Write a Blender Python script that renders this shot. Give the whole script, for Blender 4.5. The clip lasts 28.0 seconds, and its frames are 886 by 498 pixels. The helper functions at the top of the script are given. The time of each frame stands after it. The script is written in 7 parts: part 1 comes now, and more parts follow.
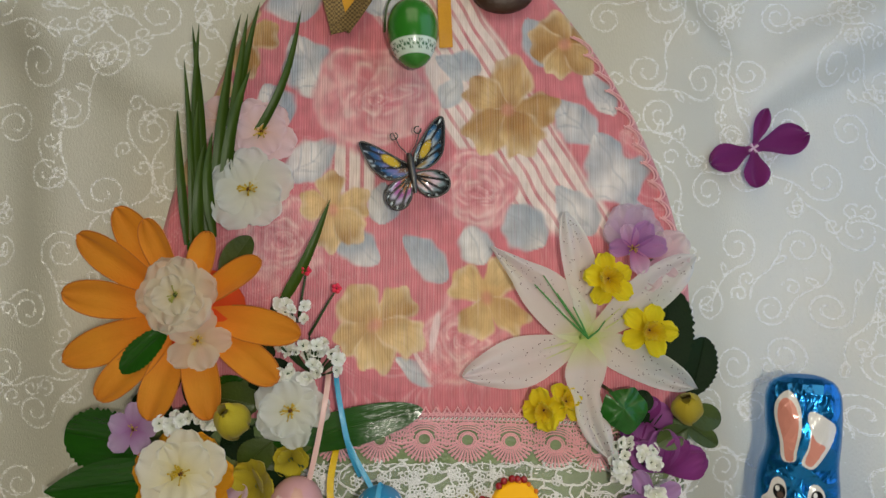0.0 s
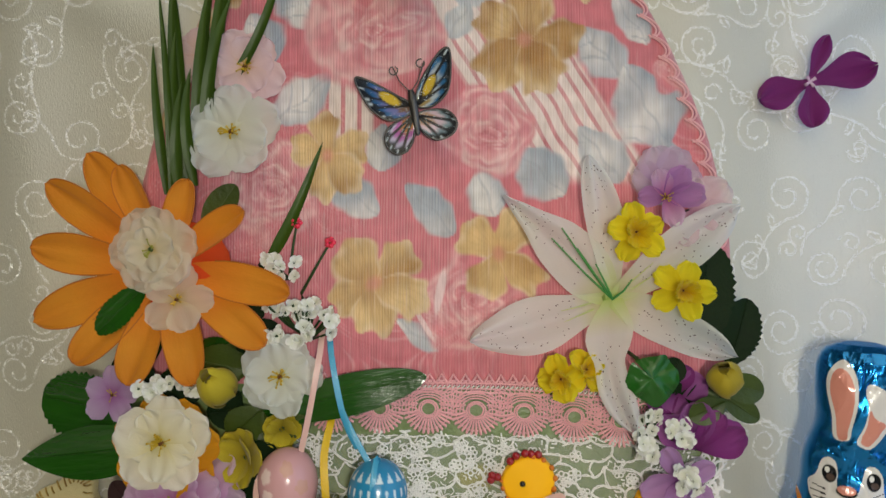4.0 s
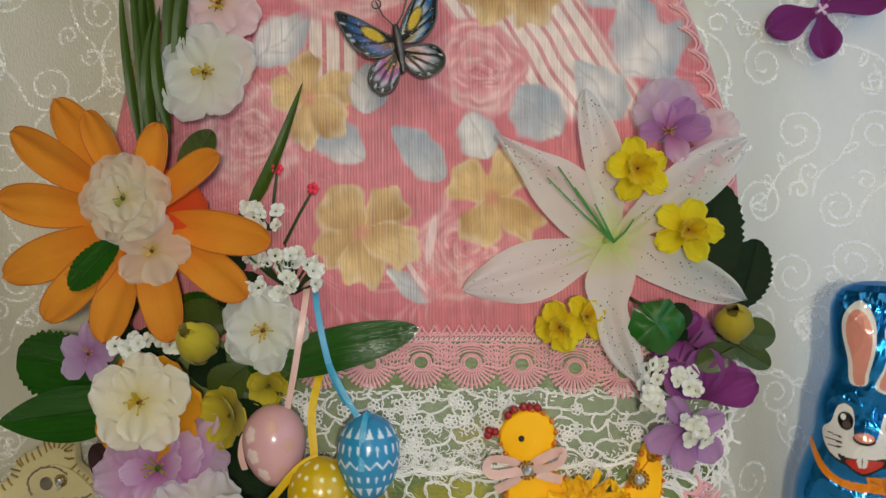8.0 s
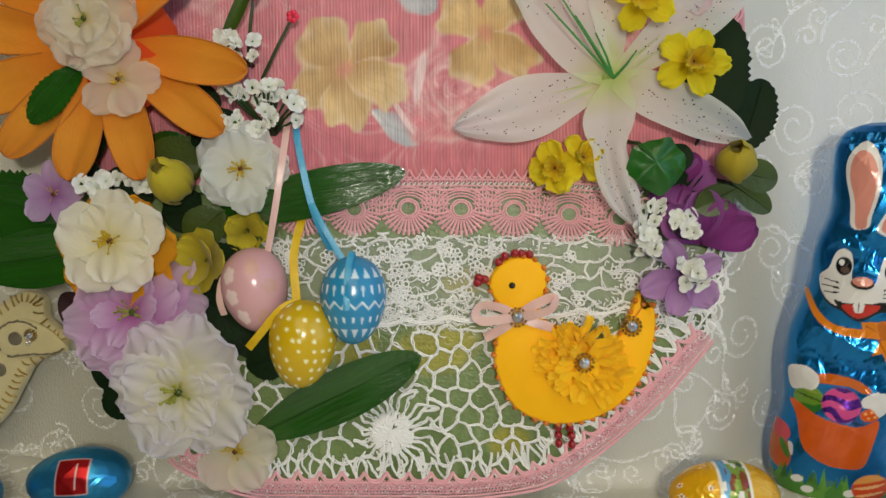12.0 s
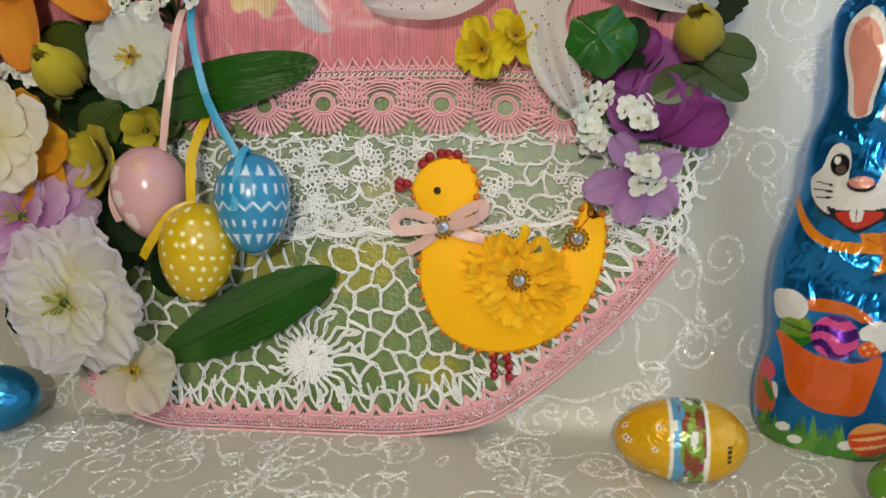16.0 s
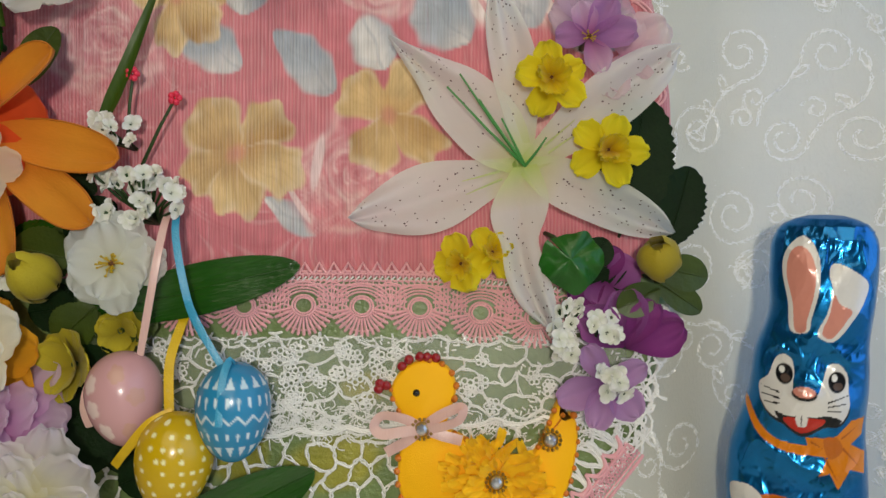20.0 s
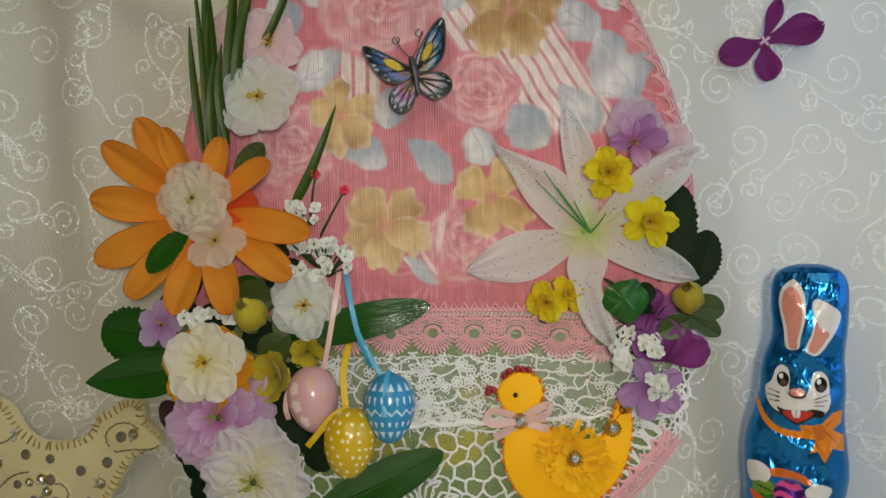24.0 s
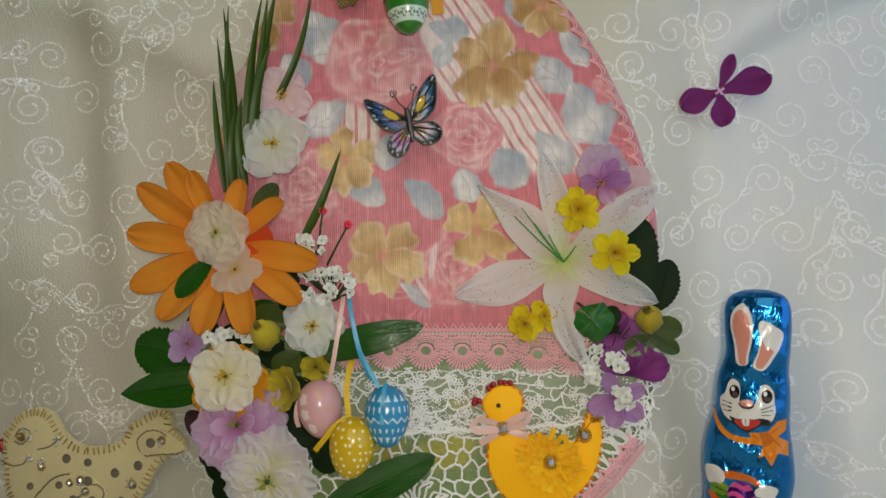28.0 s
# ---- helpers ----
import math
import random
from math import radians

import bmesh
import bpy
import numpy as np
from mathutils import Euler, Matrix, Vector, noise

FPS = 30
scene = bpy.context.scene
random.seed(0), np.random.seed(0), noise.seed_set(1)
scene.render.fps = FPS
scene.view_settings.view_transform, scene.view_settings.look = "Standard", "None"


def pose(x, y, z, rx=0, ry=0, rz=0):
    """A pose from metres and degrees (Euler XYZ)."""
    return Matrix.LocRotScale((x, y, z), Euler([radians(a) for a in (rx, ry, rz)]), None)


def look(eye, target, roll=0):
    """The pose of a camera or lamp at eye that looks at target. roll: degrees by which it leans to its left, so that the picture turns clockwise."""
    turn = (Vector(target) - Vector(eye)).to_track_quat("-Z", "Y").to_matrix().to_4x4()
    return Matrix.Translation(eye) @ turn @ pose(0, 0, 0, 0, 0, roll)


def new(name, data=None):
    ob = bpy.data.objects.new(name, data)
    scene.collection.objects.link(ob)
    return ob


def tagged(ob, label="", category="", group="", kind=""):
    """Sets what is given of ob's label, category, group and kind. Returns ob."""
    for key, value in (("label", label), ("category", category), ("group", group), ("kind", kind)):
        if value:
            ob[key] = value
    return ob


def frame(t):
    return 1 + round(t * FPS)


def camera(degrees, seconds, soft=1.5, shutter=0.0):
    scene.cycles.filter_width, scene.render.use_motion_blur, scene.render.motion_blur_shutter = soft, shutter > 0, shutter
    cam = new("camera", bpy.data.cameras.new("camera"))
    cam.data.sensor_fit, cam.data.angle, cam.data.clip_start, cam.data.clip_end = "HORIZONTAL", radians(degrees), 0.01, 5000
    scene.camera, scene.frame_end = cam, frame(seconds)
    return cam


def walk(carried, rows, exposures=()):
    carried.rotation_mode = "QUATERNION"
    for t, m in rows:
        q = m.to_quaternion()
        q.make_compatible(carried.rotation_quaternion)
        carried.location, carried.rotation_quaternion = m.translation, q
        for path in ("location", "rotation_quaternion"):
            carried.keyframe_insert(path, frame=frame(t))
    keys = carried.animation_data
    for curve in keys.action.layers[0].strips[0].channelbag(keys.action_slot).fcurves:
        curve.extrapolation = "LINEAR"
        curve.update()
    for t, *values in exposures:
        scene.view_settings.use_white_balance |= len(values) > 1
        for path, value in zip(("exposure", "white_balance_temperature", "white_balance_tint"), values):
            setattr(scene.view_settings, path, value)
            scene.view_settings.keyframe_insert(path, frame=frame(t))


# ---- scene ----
cam = camera(65.5, 28.0)
METRES, EYE, TILT, LEAN, TURN = 0.41, 0.198, 0.0, 0.0, 0.0
ROWS = [
    (0.0, 0.0, 0.0, 0.0, 0.0, 0.0, -0.0),
    (0.5, -0.0044, 0.0121, 0.0001, -0.77, -0.61, -0.16),
    (1.0, -0.0101, 0.0248, 0.0023, -1.46, -1.37, -0.29),
    (1.5, -0.0074, 0.0358, -0.0003, -1.33, -1.72, -0.33),
    (2.0, -0.0065, 0.0468, -0.0017, -1.11, -2.12, -0.31),
    (2.5, -0.0068, 0.0579, -0.0028, -0.77, -2.51, -0.29),
    (3.0, 0.0059, 0.0682, -0.005, 0.59, -2.78, -0.17),
    (3.5, 0.0179, 0.0773, -0.0069, 1.85, -3.1, -0.05),
    (5.5, 0.0558, 0.0963, -0.0126, 5.13, -4.77, 0.66),
    (6.0, 0.0561, 0.0984, -0.0185, 5.19, -4.85, 0.87),
    (6.5, 0.0563, 0.1048, -0.0249, 5.21, -4.89, 1.07),
    (7.0, 0.0553, 0.1107, -0.0329, 4.97, -4.89, 1.27),
    (7.5, 0.0487, 0.1144, -0.0411, 4.14, -4.83, 1.32),
    (8.0, 0.041, 0.1204, -0.0472, 3.29, -4.9, 1.26),
    (8.5, 0.0334, 0.1251, -0.0541, 2.46, -5.23, 1.16),
    (9.0, 0.0271, 0.1283, -0.063, 1.74, -5.74, 1.05),
    (9.5, 0.0195, 0.1313, -0.0795, 0.93, -6.1, 0.92),
    (10.0, 0.0197, 0.1338, -0.0897, 0.84, -7.05, 0.81),
    (10.5, 0.0184, 0.1362, -0.1021, 0.68, -7.8, 0.7),
    (11.0, 0.02, 0.1381, -0.1143, 0.82, -8.56, 0.62),
    (11.5, 0.0249, 0.1399, -0.1256, 1.24, -9.38, 0.58),
    (12.0, 0.03, 0.1415, -0.1373, 1.69, -10.15, 0.55),
    (12.5, 0.0444, 0.1434, -0.1487, 2.93, -10.95, 0.64),
    (14.5, 0.1116, 0.1885, -0.203, 7.49, -11.25, 1.3),
    (15.0, 0.1334, 0.2023, -0.2104, 8.58, -11.53, 1.43),
    (15.5, 0.1435, 0.2114, -0.2151, 8.39, -11.66, 1.37),
    (16.0, 0.1513, 0.2186, -0.2147, 7.81, -11.75, 1.26),
    (16.5, 0.1587, 0.2245, -0.2068, 7.05, -11.42, 1.16),
    (17.0, 0.1592, 0.2269, -0.1956, 5.8, -10.63, 0.99),
    (17.5, 0.1538, 0.2265, -0.1829, 4.4, -9.8, 0.77),
    (18.0, 0.1465, 0.2232, -0.1684, 3.25, -8.95, 0.55),
    (18.5, 0.1341, 0.2194, -0.1521, 1.95, -8.09, 0.33),
    (19.0, 0.1244, 0.2165, -0.1335, 1.23, -7.42, 0.19),
    (19.5, 0.1207, 0.2142, -0.1197, 1.38, -6.62, 0.23),
    (20.0, 0.1082, 0.2082, -0.1079, 1.38, -5.84, 0.31),
    (20.5, 0.0916, 0.1964, -0.0989, 1.64, -4.91, 0.42),
    (21.0, 0.0772, 0.1799, -0.09, 1.95, -4.09, 0.55),
    (21.5, 0.0653, 0.1578, -0.0797, 2.23, -3.58, 0.7),
    (23.5, 0.0492, 0.0195, -0.0596, 3.82, -3.16, 1.29),
    (24.0, 0.0545, -0.0223, -0.0652, 4.33, -3.52, 1.43),
    (24.5, 0.063, -0.0575, -0.0747, 4.95, -4.16, 1.56),
    (25.0, 0.0715, -0.0839, -0.0831, 5.49, -4.94, 1.68),
    (25.5, 0.0746, -0.1033, -0.0944, 5.48, -5.35, 1.69),
    (26.0, 0.0813, -0.1179, -0.0962, 5.38, -5.54, 1.66),
    (26.5, 0.0795, -0.1208, -0.0792, 5.01, -5.31, 1.58),
    (27.0, 0.0788, -0.1227, -0.0569, 4.78, -4.78, 1.55),
    (27.5, 0.0836, -0.1252, -0.0487, 4.98, -3.33, 1.56),
    (28.0, 0.0897, -0.1266, -0.0454, 5.32, -2.11, 1.59),
]
walk(cam, [(t, pose(0, 0, EYE, TILT, LEAN, TURN) @ pose(METRES * x, METRES * y, METRES * z, 90 + pitch, roll, yaw)) for t, x, y, z, yaw, pitch, roll in ROWS],
     [(0, -0.18), (3, -0.15), (8, -0.13), (12, -0.06), (15, 0.04), (17, 0.0), (20, -0.15), (25, -0.25), (28, -0.26)])

# ---- world and light ----
world = bpy.data.worlds.new("world")
scene.world = world
world.use_nodes = True
world.node_tree.nodes["Background"].inputs[0].default_value = (0.9, 0.92, 1.0, 1)
world.node_tree.nodes["Background"].inputs[1].default_value = 0.01


def area_lamp(name, eye, target, size, watts, colour, shape="SQUARE"):
    data = bpy.data.lights.new(name, "AREA")
    data.shape, data.size, data.energy, data.color = shape, size, watts, colour
    ob = new(name, data)
    ob.matrix_world = look(eye, target)
    return ob


# small torch beside the walker, the room's ceiling lamp and a window to the right
area_lamp("torch_lamp", (0.055, -0.10, 0.195), (0.03, 0.31, 0.15), 0.035, 0.88, (1.0, 0.95, 0.82), "DISK")
area_lamp("ceiling_lamp", (0.0, -0.8, 1.4), (0.0, 0.3, 0.1), 1.2, 9.4, (1.0, 0.88, 0.63))
area_lamp("window_lamp", (1.7, -0.25, 0.6), (0.1, 0.3, 0.1), 2.2, 20.0, (0.47, 0.67, 1.0))
# unseen bluish lamp added behind the hanging cloth so its right side glows
area_lamp("added_rear_lamp", (0.62, 0.95, 0.4), (0.25, 0.33, 0.17), 0.7, 15.0, (0.32, 0.52, 1.0))

# ---- tools ----
MM = 0.001
PANEL = Matrix(((1, 0, 0, 0), (0, 0.0995, -0.995, 0.304), (0, 0.995, 0.0995, 0.0), (0, 0, 0, 1)))


def at(u, v, w=0.0, rz=0.0, rx=0.0, ry=0.0):
    """Pose on the board, millimetres along it and out from it."""
    return PANEL @ pose(u * MM, v * MM, w * MM, rx, ry, rz)


def lin(code):
    """Linear colour from a hex code."""
    c = [int(code[i:i + 2], 16) / 255 for i in (0, 2, 4)]
    return tuple(x / 12.92 if x < 0.04045 else ((x + 0.055) / 1.055) ** 2.4 for x in c)


class Geo:
    """Gathers vertices and faces in millimetres, with one tint or one number a vertex."""

    def __init__(self):
        self.v, self.f, self.a, self.n = [], [], [], 0

    def add(self, v, f, a=None):
        v = np.asarray(v, float).reshape(-1, 3)
        self.f.extend((np.asarray(f) + self.n).tolist() if not isinstance(f, list) else [[i + self.n for i in q] for q in f])
        self.v.append(v)
        self.a.append(np.zeros(len(v)) if a is None else np.asarray(a))
        self.n += len(v)
        return self

    def grid(self, p, a=None, wrap_u=False, wrap_v=False):
        nu, nv = p.shape[:2]
        i, j = np.meshgrid(np.arange(nu if wrap_u else nu - 1), np.arange(nv if wrap_v else nv - 1), indexing="ij")
        i2, j2 = (i + 1) % nu, (j + 1) % nv
        f = np.stack([i * nv + j, i2 * nv + j, i2 * nv + j2, i * nv + j2], -1).reshape(-1, 4)
        return self.add(p.reshape(-1, 3), f, None if a is None else a.reshape(nu * nv, *a.shape[2:]))

    def tube(self, pts, r, sides=5, closed=False, a=None):
        p = np.asarray(pts, float)
        if len(p) < 2:
            return self
        t = np.roll(p, -1, 0) - np.roll(p, 1, 0) if closed else np.gradient(p, axis=0)
        t /= np.linalg.norm(t, axis=1)[:, None] + 1e-9
        up = np.where(np.abs(t[:, 2:3]) > 0.9, [[1.0, 0, 0]], [[0, 0, 1.0]])
        n = np.cross(t, up)
        n /= np.linalg.norm(n, axis=1)[:, None] + 1e-9
        b = np.cross(t, n)
        k = np.linspace(0, 2 * np.pi, sides, endpoint=False)
        r = np.broadcast_to(np.asarray(r, float), (len(p),))[:, None, None]
        ring = p[:, None] + r * (np.cos(k)[None, :, None] * n[:, None] + np.sin(k)[None, :, None] * b[:, None])
        return self.grid(ring, None if a is None else np.full(ring.shape[:2], a), wrap_u=closed, wrap_v=True)

    def ball(self, c, r, nu=6, nv=8, squash=(1, 1, 1)):
        th, ph = np.meshgrid(np.linspace(0.05, np.pi - 0.05, nu), np.linspace(0, 2 * np.pi, nv, endpoint=False), indexing="ij")
        p = np.stack([np.sin(th) * np.cos(ph), np.sin(th) * np.sin(ph), np.cos(th)], -1) * r * np.array(squash)
        return self.grid(p + np.array(c), wrap_v=True)

    def slab(self, outline, w0, w1, soft=1.0):
        """A flat piece with rounded rim from a closed outline."""
        o = np.asarray(outline, float)
        c = o.mean(0)
        t = np.roll(o, -1, 0) - np.roll(o, 1, 0)
        area = np.sum(o[:, 0] * np.roll(o[:, 1], -1) - np.roll(o[:, 0], -1) * o[:, 1])
        n = np.stack([t[:, 1], -t[:, 0]], -1) * (1 if area > 0 else -1)
        n /= np.linalg.norm(n, axis=1)[:, None] + 1e-9
        rows = [(0, w0), (0, w1 - soft), (-0.35 * soft, w1 - 0.35 * soft), (-soft, w1)]
        base = self.n
        for d, w in rows:
            self.add(np.column_stack([o + n * d, np.full(len(o), w)]), [])
        m = len(o)
        for k in range(3):
            for i in range(m):
                q = [k * m + i, k * m + (i + 1) % m, (k + 1) * m + (i + 1) % m, (k + 1) * m + i]
                self.f.append([base + x for x in (q if area > 0 else q[::-1])])
        top = [base + 3 * m + i for i in range(m)]
        self.f.append(top if area > 0 else top[::-1])
        return self

    def mesh(self, name, material, smooth=True):
        me = bpy.data.meshes.new(name)
        v = np.concatenate(self.v) * MM
        me.from_pydata(v.tolist(), [], self.f)
        a = np.concatenate([x if x.ndim == self.a[0].ndim else np.zeros((len(x), 4)) for x in self.a])
        if a.ndim == 2:
            me.color_attributes.new("tint", "FLOAT_COLOR", "POINT").data.foreach_set("color", a.astype(np.float32).ravel())
        else:
            me.attributes.new("along", "FLOAT", "POINT").data.foreach_set("value", a.astype(np.float32))
        for m in (material if isinstance(material, (list, tuple)) else [material]):
            me.materials.append(m)
        me.polygons.foreach_set("use_smooth", np.full(len(me.polygons), smooth))
        me.update()
        return me


def part(name, geo, material, parent, label="", smooth=True, m=None):
    me = geo if isinstance(geo, bpy.types.Mesh) else geo.mesh(name, material, smooth)
    ob = new(name, me)
    ob.parent = parent
    if m is not None:
        ob.matrix_basis = m
    return tagged(ob, label)


def thing(name, label, category, m, group="", kind=""):
    ob = new(name)
    ob.empty_display_size = 0.01
    ob.matrix_basis = m
    return tagged(ob, label, category, group, kind)


def smooth_loop(pts, n=6, closed=True):
    """A Catmull-Rom line through the points."""
    p = np.asarray(pts, float)
    out = []
    m = len(p)
    for i in range(m if closed else m - 1):
        idx = [(i + k) % m if closed else min(max(i + k, 0), m - 1) for k in (-1, 0, 1, 2)]
        a, b, c, d = p[idx]
        for t in np.linspace(0, 1, n, endpoint=False):
            out.append(0.5 * (2 * b + (c - a) * t + (2 * a - 5 * b + 4 * c - d) * t * t + (3 * b - a - 3 * c + d) * t ** 3))
    if not closed:
        out.append(p[-1])
    return np.array(out)


def step(a, b, x):
    t = np.clip((x - a) / (b - a), 0, 1)
    return t * t * (3 - 2 * t)


def fuzz(x, y, seed=0):
    """Smooth 2D noise from sums of sines, about -1 to 1."""
    r = np.random.RandomState(seed)
    out = np.zeros_like(np.asarray(x, float))
    for k in range(7):
        a, b, c = r.uniform(0, 6.28), r.uniform(0, 6.28), r.uniform(0.5, 1.6)
        out += np.sin(c * (x * np.cos(a) + y * np.sin(a)) + b + 0.8 * np.sin(0.7 * c * (y * np.cos(a) - x * np.sin(a)) + 2 * b))
    return out / 4.0


# ---- materials ----
def node_material(name):
    m = bpy.data.materials.new(name)
    m.use_nodes = True
    nt = m.node_tree
    return m, nt, nt.nodes["Principled BSDF"], nt.nodes["Material Output"]


def noise_node(nt, scale, detail=4.0, stretch=None, kind="ShaderNodeTexNoise"):
    tc = nt.nodes.new("ShaderNodeTexCoord")
    n = nt.nodes.new(kind)
    n.inputs["Scale"].default_value = scale
    if kind == "ShaderNodeTexNoise":
        n.inputs["Detail"].default_value = detail
    src = tc.outputs["Object"]
    if stretch:
        mp = nt.nodes.new("ShaderNodeMapping")
        mp.inputs["Scale"].default_value = stretch
        nt.links.new(src, mp.inputs["Vector"])
        src = mp.outputs["Vector"]
    nt.links.new(src, n.inputs["Vector"])
    return n


def mix_node(nt, fac, a, b, mode="MIX"):
    mx = nt.nodes.new("ShaderNodeMix")
    mx.data_type, mx.blend_type = "RGBA", mode
    for sock, val in ((mx.inputs[0], fac), (mx.inputs[6], a), (mx.inputs[7], b)):
        if hasattr(val, "links"):
            nt.links.new(val, sock)
        else:
            sock.default_value = val if isinstance(val, (int, float)) else (*val[:3], 1)
    return mx.outputs[2]


def surface(name, c1, c2=None, scale=150, rough=0.6, metal=0.0, bump=0.0, bump_scale=None, stretch=None, see=0.0, coat=0.0,
            tint=False, along=None, sheen=0.0, spec=0.5, crinkle=0.0, spread=0.35, clear=0.0, bump_depth=0.0006):
    """Procedural surface: two scales of colour change, bump, and light passing through where see > 0."""
    m, nt, bsdf, out = node_material(name)
    c2 = c2 or tuple(x * 0.72 for x in c1)
    n1 = noise_node(nt, scale, 3.0, stretch)
    n2 = noise_node(nt, scale * 7, 4.0, stretch)
    if tint:
        at_node = nt.nodes.new("ShaderNodeAttribute")
        at_node.attribute_name = "tint"
        base = at_node.outputs["Color"]
        if metal:
            scale_node = nt.nodes.new("ShaderNodeMath")
            scale_node.operation = "MULTIPLY"
            scale_node.inputs[1].default_value = metal
            nt.links.new(at_node.outputs["Alpha"], scale_node.inputs[0])
            nt.links.new(scale_node.outputs[0], bsdf.inputs["Metallic"])
        dark = mix_node(nt, 1.0, base, c2, "MULTIPLY")
        col = mix_node(nt, n1.outputs[0], base, dark)
        col = mix_node(nt, spread, col, mix_node(nt, n2.outputs[0], dark, base))
    else:
        if along:
            at_node = nt.nodes.new("ShaderNodeAttribute")
            at_node.attribute_name = "along"
            ramp = nt.nodes.new("ShaderNodeValToRGB")
            els = ramp.color_ramp.elements
            els[0].position, els[0].color = along[0][0], (*along[0][1], 1)
            els[1].position, els[1].color = along[-1][0], (*along[-1][1], 1)
            for pos, c in along[1:-1]:
                els.new(pos).color = (*c, 1)
            nt.links.new(at_node.outputs["Fac"], ramp.inputs[0])
            base = ramp.outputs[0]
            dark = mix_node(nt, 1.0, base, tuple(min(1, b / max(a, 1e-3)) for a, b in zip(c1, c2)), "MULTIPLY")
        else:
            base, dark = c1, c2
        col = mix_node(nt, n1.outputs[0], base, dark)
        col = mix_node(nt, spread, col, mix_node(nt, n2.outputs[0], dark, base))
    nt.links.new(col, bsdf.inputs["Base Color"])
    bsdf.inputs["Roughness"].default_value = rough
    bsdf.inputs["Metallic"].default_value = metal
    bsdf.inputs["Specular IOR Level"].default_value = spec
    bsdf.inputs["Coat Weight"].default_value = coat
    bsdf.inputs["Coat Roughness"].default_value = 0.12
    bsdf.inputs["Sheen Weight"].default_value = sheen
    if bump:
        bn = noise_node(nt, bump_scale or scale * 5, 4.0, stretch)
        bp = nt.nodes.new("ShaderNodeBump")
        bp.inputs["Strength"].default_value = min(1.0, bump)
        bp.inputs["Distance"].default_value = bump_depth
        nt.links.new(bn.outputs[0], bp.inputs["Height"])
        if crinkle:
            vo = noise_node(nt, crinkle, kind="ShaderNodeTexVoronoi")
            warp = noise_node(nt, crinkle * 0.35, 3.0)
            shift = mix_node(nt, 0.045, vo.inputs["Vector"].links[0].from_socket, warp.outputs["Color"])
            nt.links.new(shift, vo.inputs["Vector"])
            b2 = nt.nodes.new("ShaderNodeBump")
            b2.inputs["Strength"].default_value, b2.inputs["Distance"].default_value = 0.5, 0.001
            nt.links.new(vo.outputs["Distance"], b2.inputs["Height"])
            nt.links.new(b2.outputs[0], bp.inputs["Normal"])
        nt.links.new(bp.outputs[0], bsdf.inputs["Normal"])
    if see:
        tr = nt.nodes.new("ShaderNodeBsdfTranslucent")
        nt.links.new(col, tr.inputs["Color"])
        mx = nt.nodes.new("ShaderNodeMixShader")
        mx.inputs[0].default_value = see
        nt.links.new(bsdf.outputs[0], mx.inputs[1])
        nt.links.new(tr.outputs[0], mx.inputs[2])
        last = mx
        if clear:
            tp_node, last = nt.nodes.new("ShaderNodeBsdfTransparent"), nt.nodes.new("ShaderNodeMixShader")
            last.inputs[0].default_value = clear
            nt.links.new(mx.outputs[0], last.inputs[1])
            nt.links.new(tp_node.outputs[0], last.inputs[2])
        nt.links.new(last.outputs[0], out.inputs["Surface"])
    return m


m_cloth = surface("satin cloth", (0.74, 0.715, 0.59), (0.67, 0.645, 0.53), 25, 0.32, bump=0.75, bump_scale=1700, stretch=(1, 0.5, 0.35), sheen=0.2, spec=1.0, see=0.2)
m_thread = surface("silver thread", (1.0, 0.99, 0.95), (0.95, 0.94, 0.9), 400, 0.3, metal=0.12, spec=1.0)
m_wall = surface("room plaster", (0.27, 0.25, 0.22), (0.22, 0.21, 0.18), 6, 0.9, bump=0.2)
m_wood = surface("table wood", (0.25, 0.14, 0.07), (0.16, 0.09, 0.04), 9, 0.45, stretch=(1, 8, 1))
m_print = surface("printed crinkle cotton", (1, 1, 1), (0.82, 0.74, 0.75), 130, 0.75, bump=0.8, bump_scale=1500, stretch=(1, 0.05, 1), tint=True, sheen=0.25, spread=0.55)
m_greencloth = surface("green glazed cotton", (0.2, 0.29, 0.1), (0.13, 0.2, 0.06), 60, 0.34, bump=0.7, bump_scale=700, tint=True, spec=0.7)
m_crochet = surface("white crochet yarn", (0.9, 0.9, 0.88), (0.84, 0.84, 0.82), 500, 0.8, bump=0.6, bump_scale=1800, bump_depth=0.0005, sheen=0.3)
m_shinylace = surface("glossy white lace", (0.92, 0.92, 0.9), (0.86, 0.86, 0.84), 400, 0.2, spec=1.0, bump=0.4, bump_scale=1500)
m_pinklace = surface("pink lace thread", lin("FFCACE"), lin("EE9AA8"), 900, 0.35, bump=0.8, bump_scale=2200, bump_depth=0.0006, sheen=0.3, spread=0.5, spec=0.8)
m_pinktulle = surface("pink glitter tulle", lin("F6BEC6"), lin("E8A4B0"), 900, 0.4, see=0.15)
m_foil = surface("printed foil", (1, 1, 1), (0.85, 0.85, 0.85), 120, 0.26, metal=0.9, bump=0.12, bump_scale=220, crinkle=48, tint=True, coat=0.3)
m_eggfoil = surface("printed egg foil", (1, 1, 1), (0.88, 0.86, 0.86), 150, 0.26, metal=0.2, bump=0.2, bump_scale=500, crinkle=170, tint=True, coat=0.3)
m_plastic = surface("painted plastic egg", (1, 1, 1), (0.95, 0.95, 0.95), 120, 0.25, tint=True, coat=0.2)
m_blueegg = surface("blue sweet foil", (1, 1, 1), (0.85, 0.85, 0.9), 120, 0.28, metal=0.75, bump=0.3, bump_scale=260, crinkle=120, tint=True)

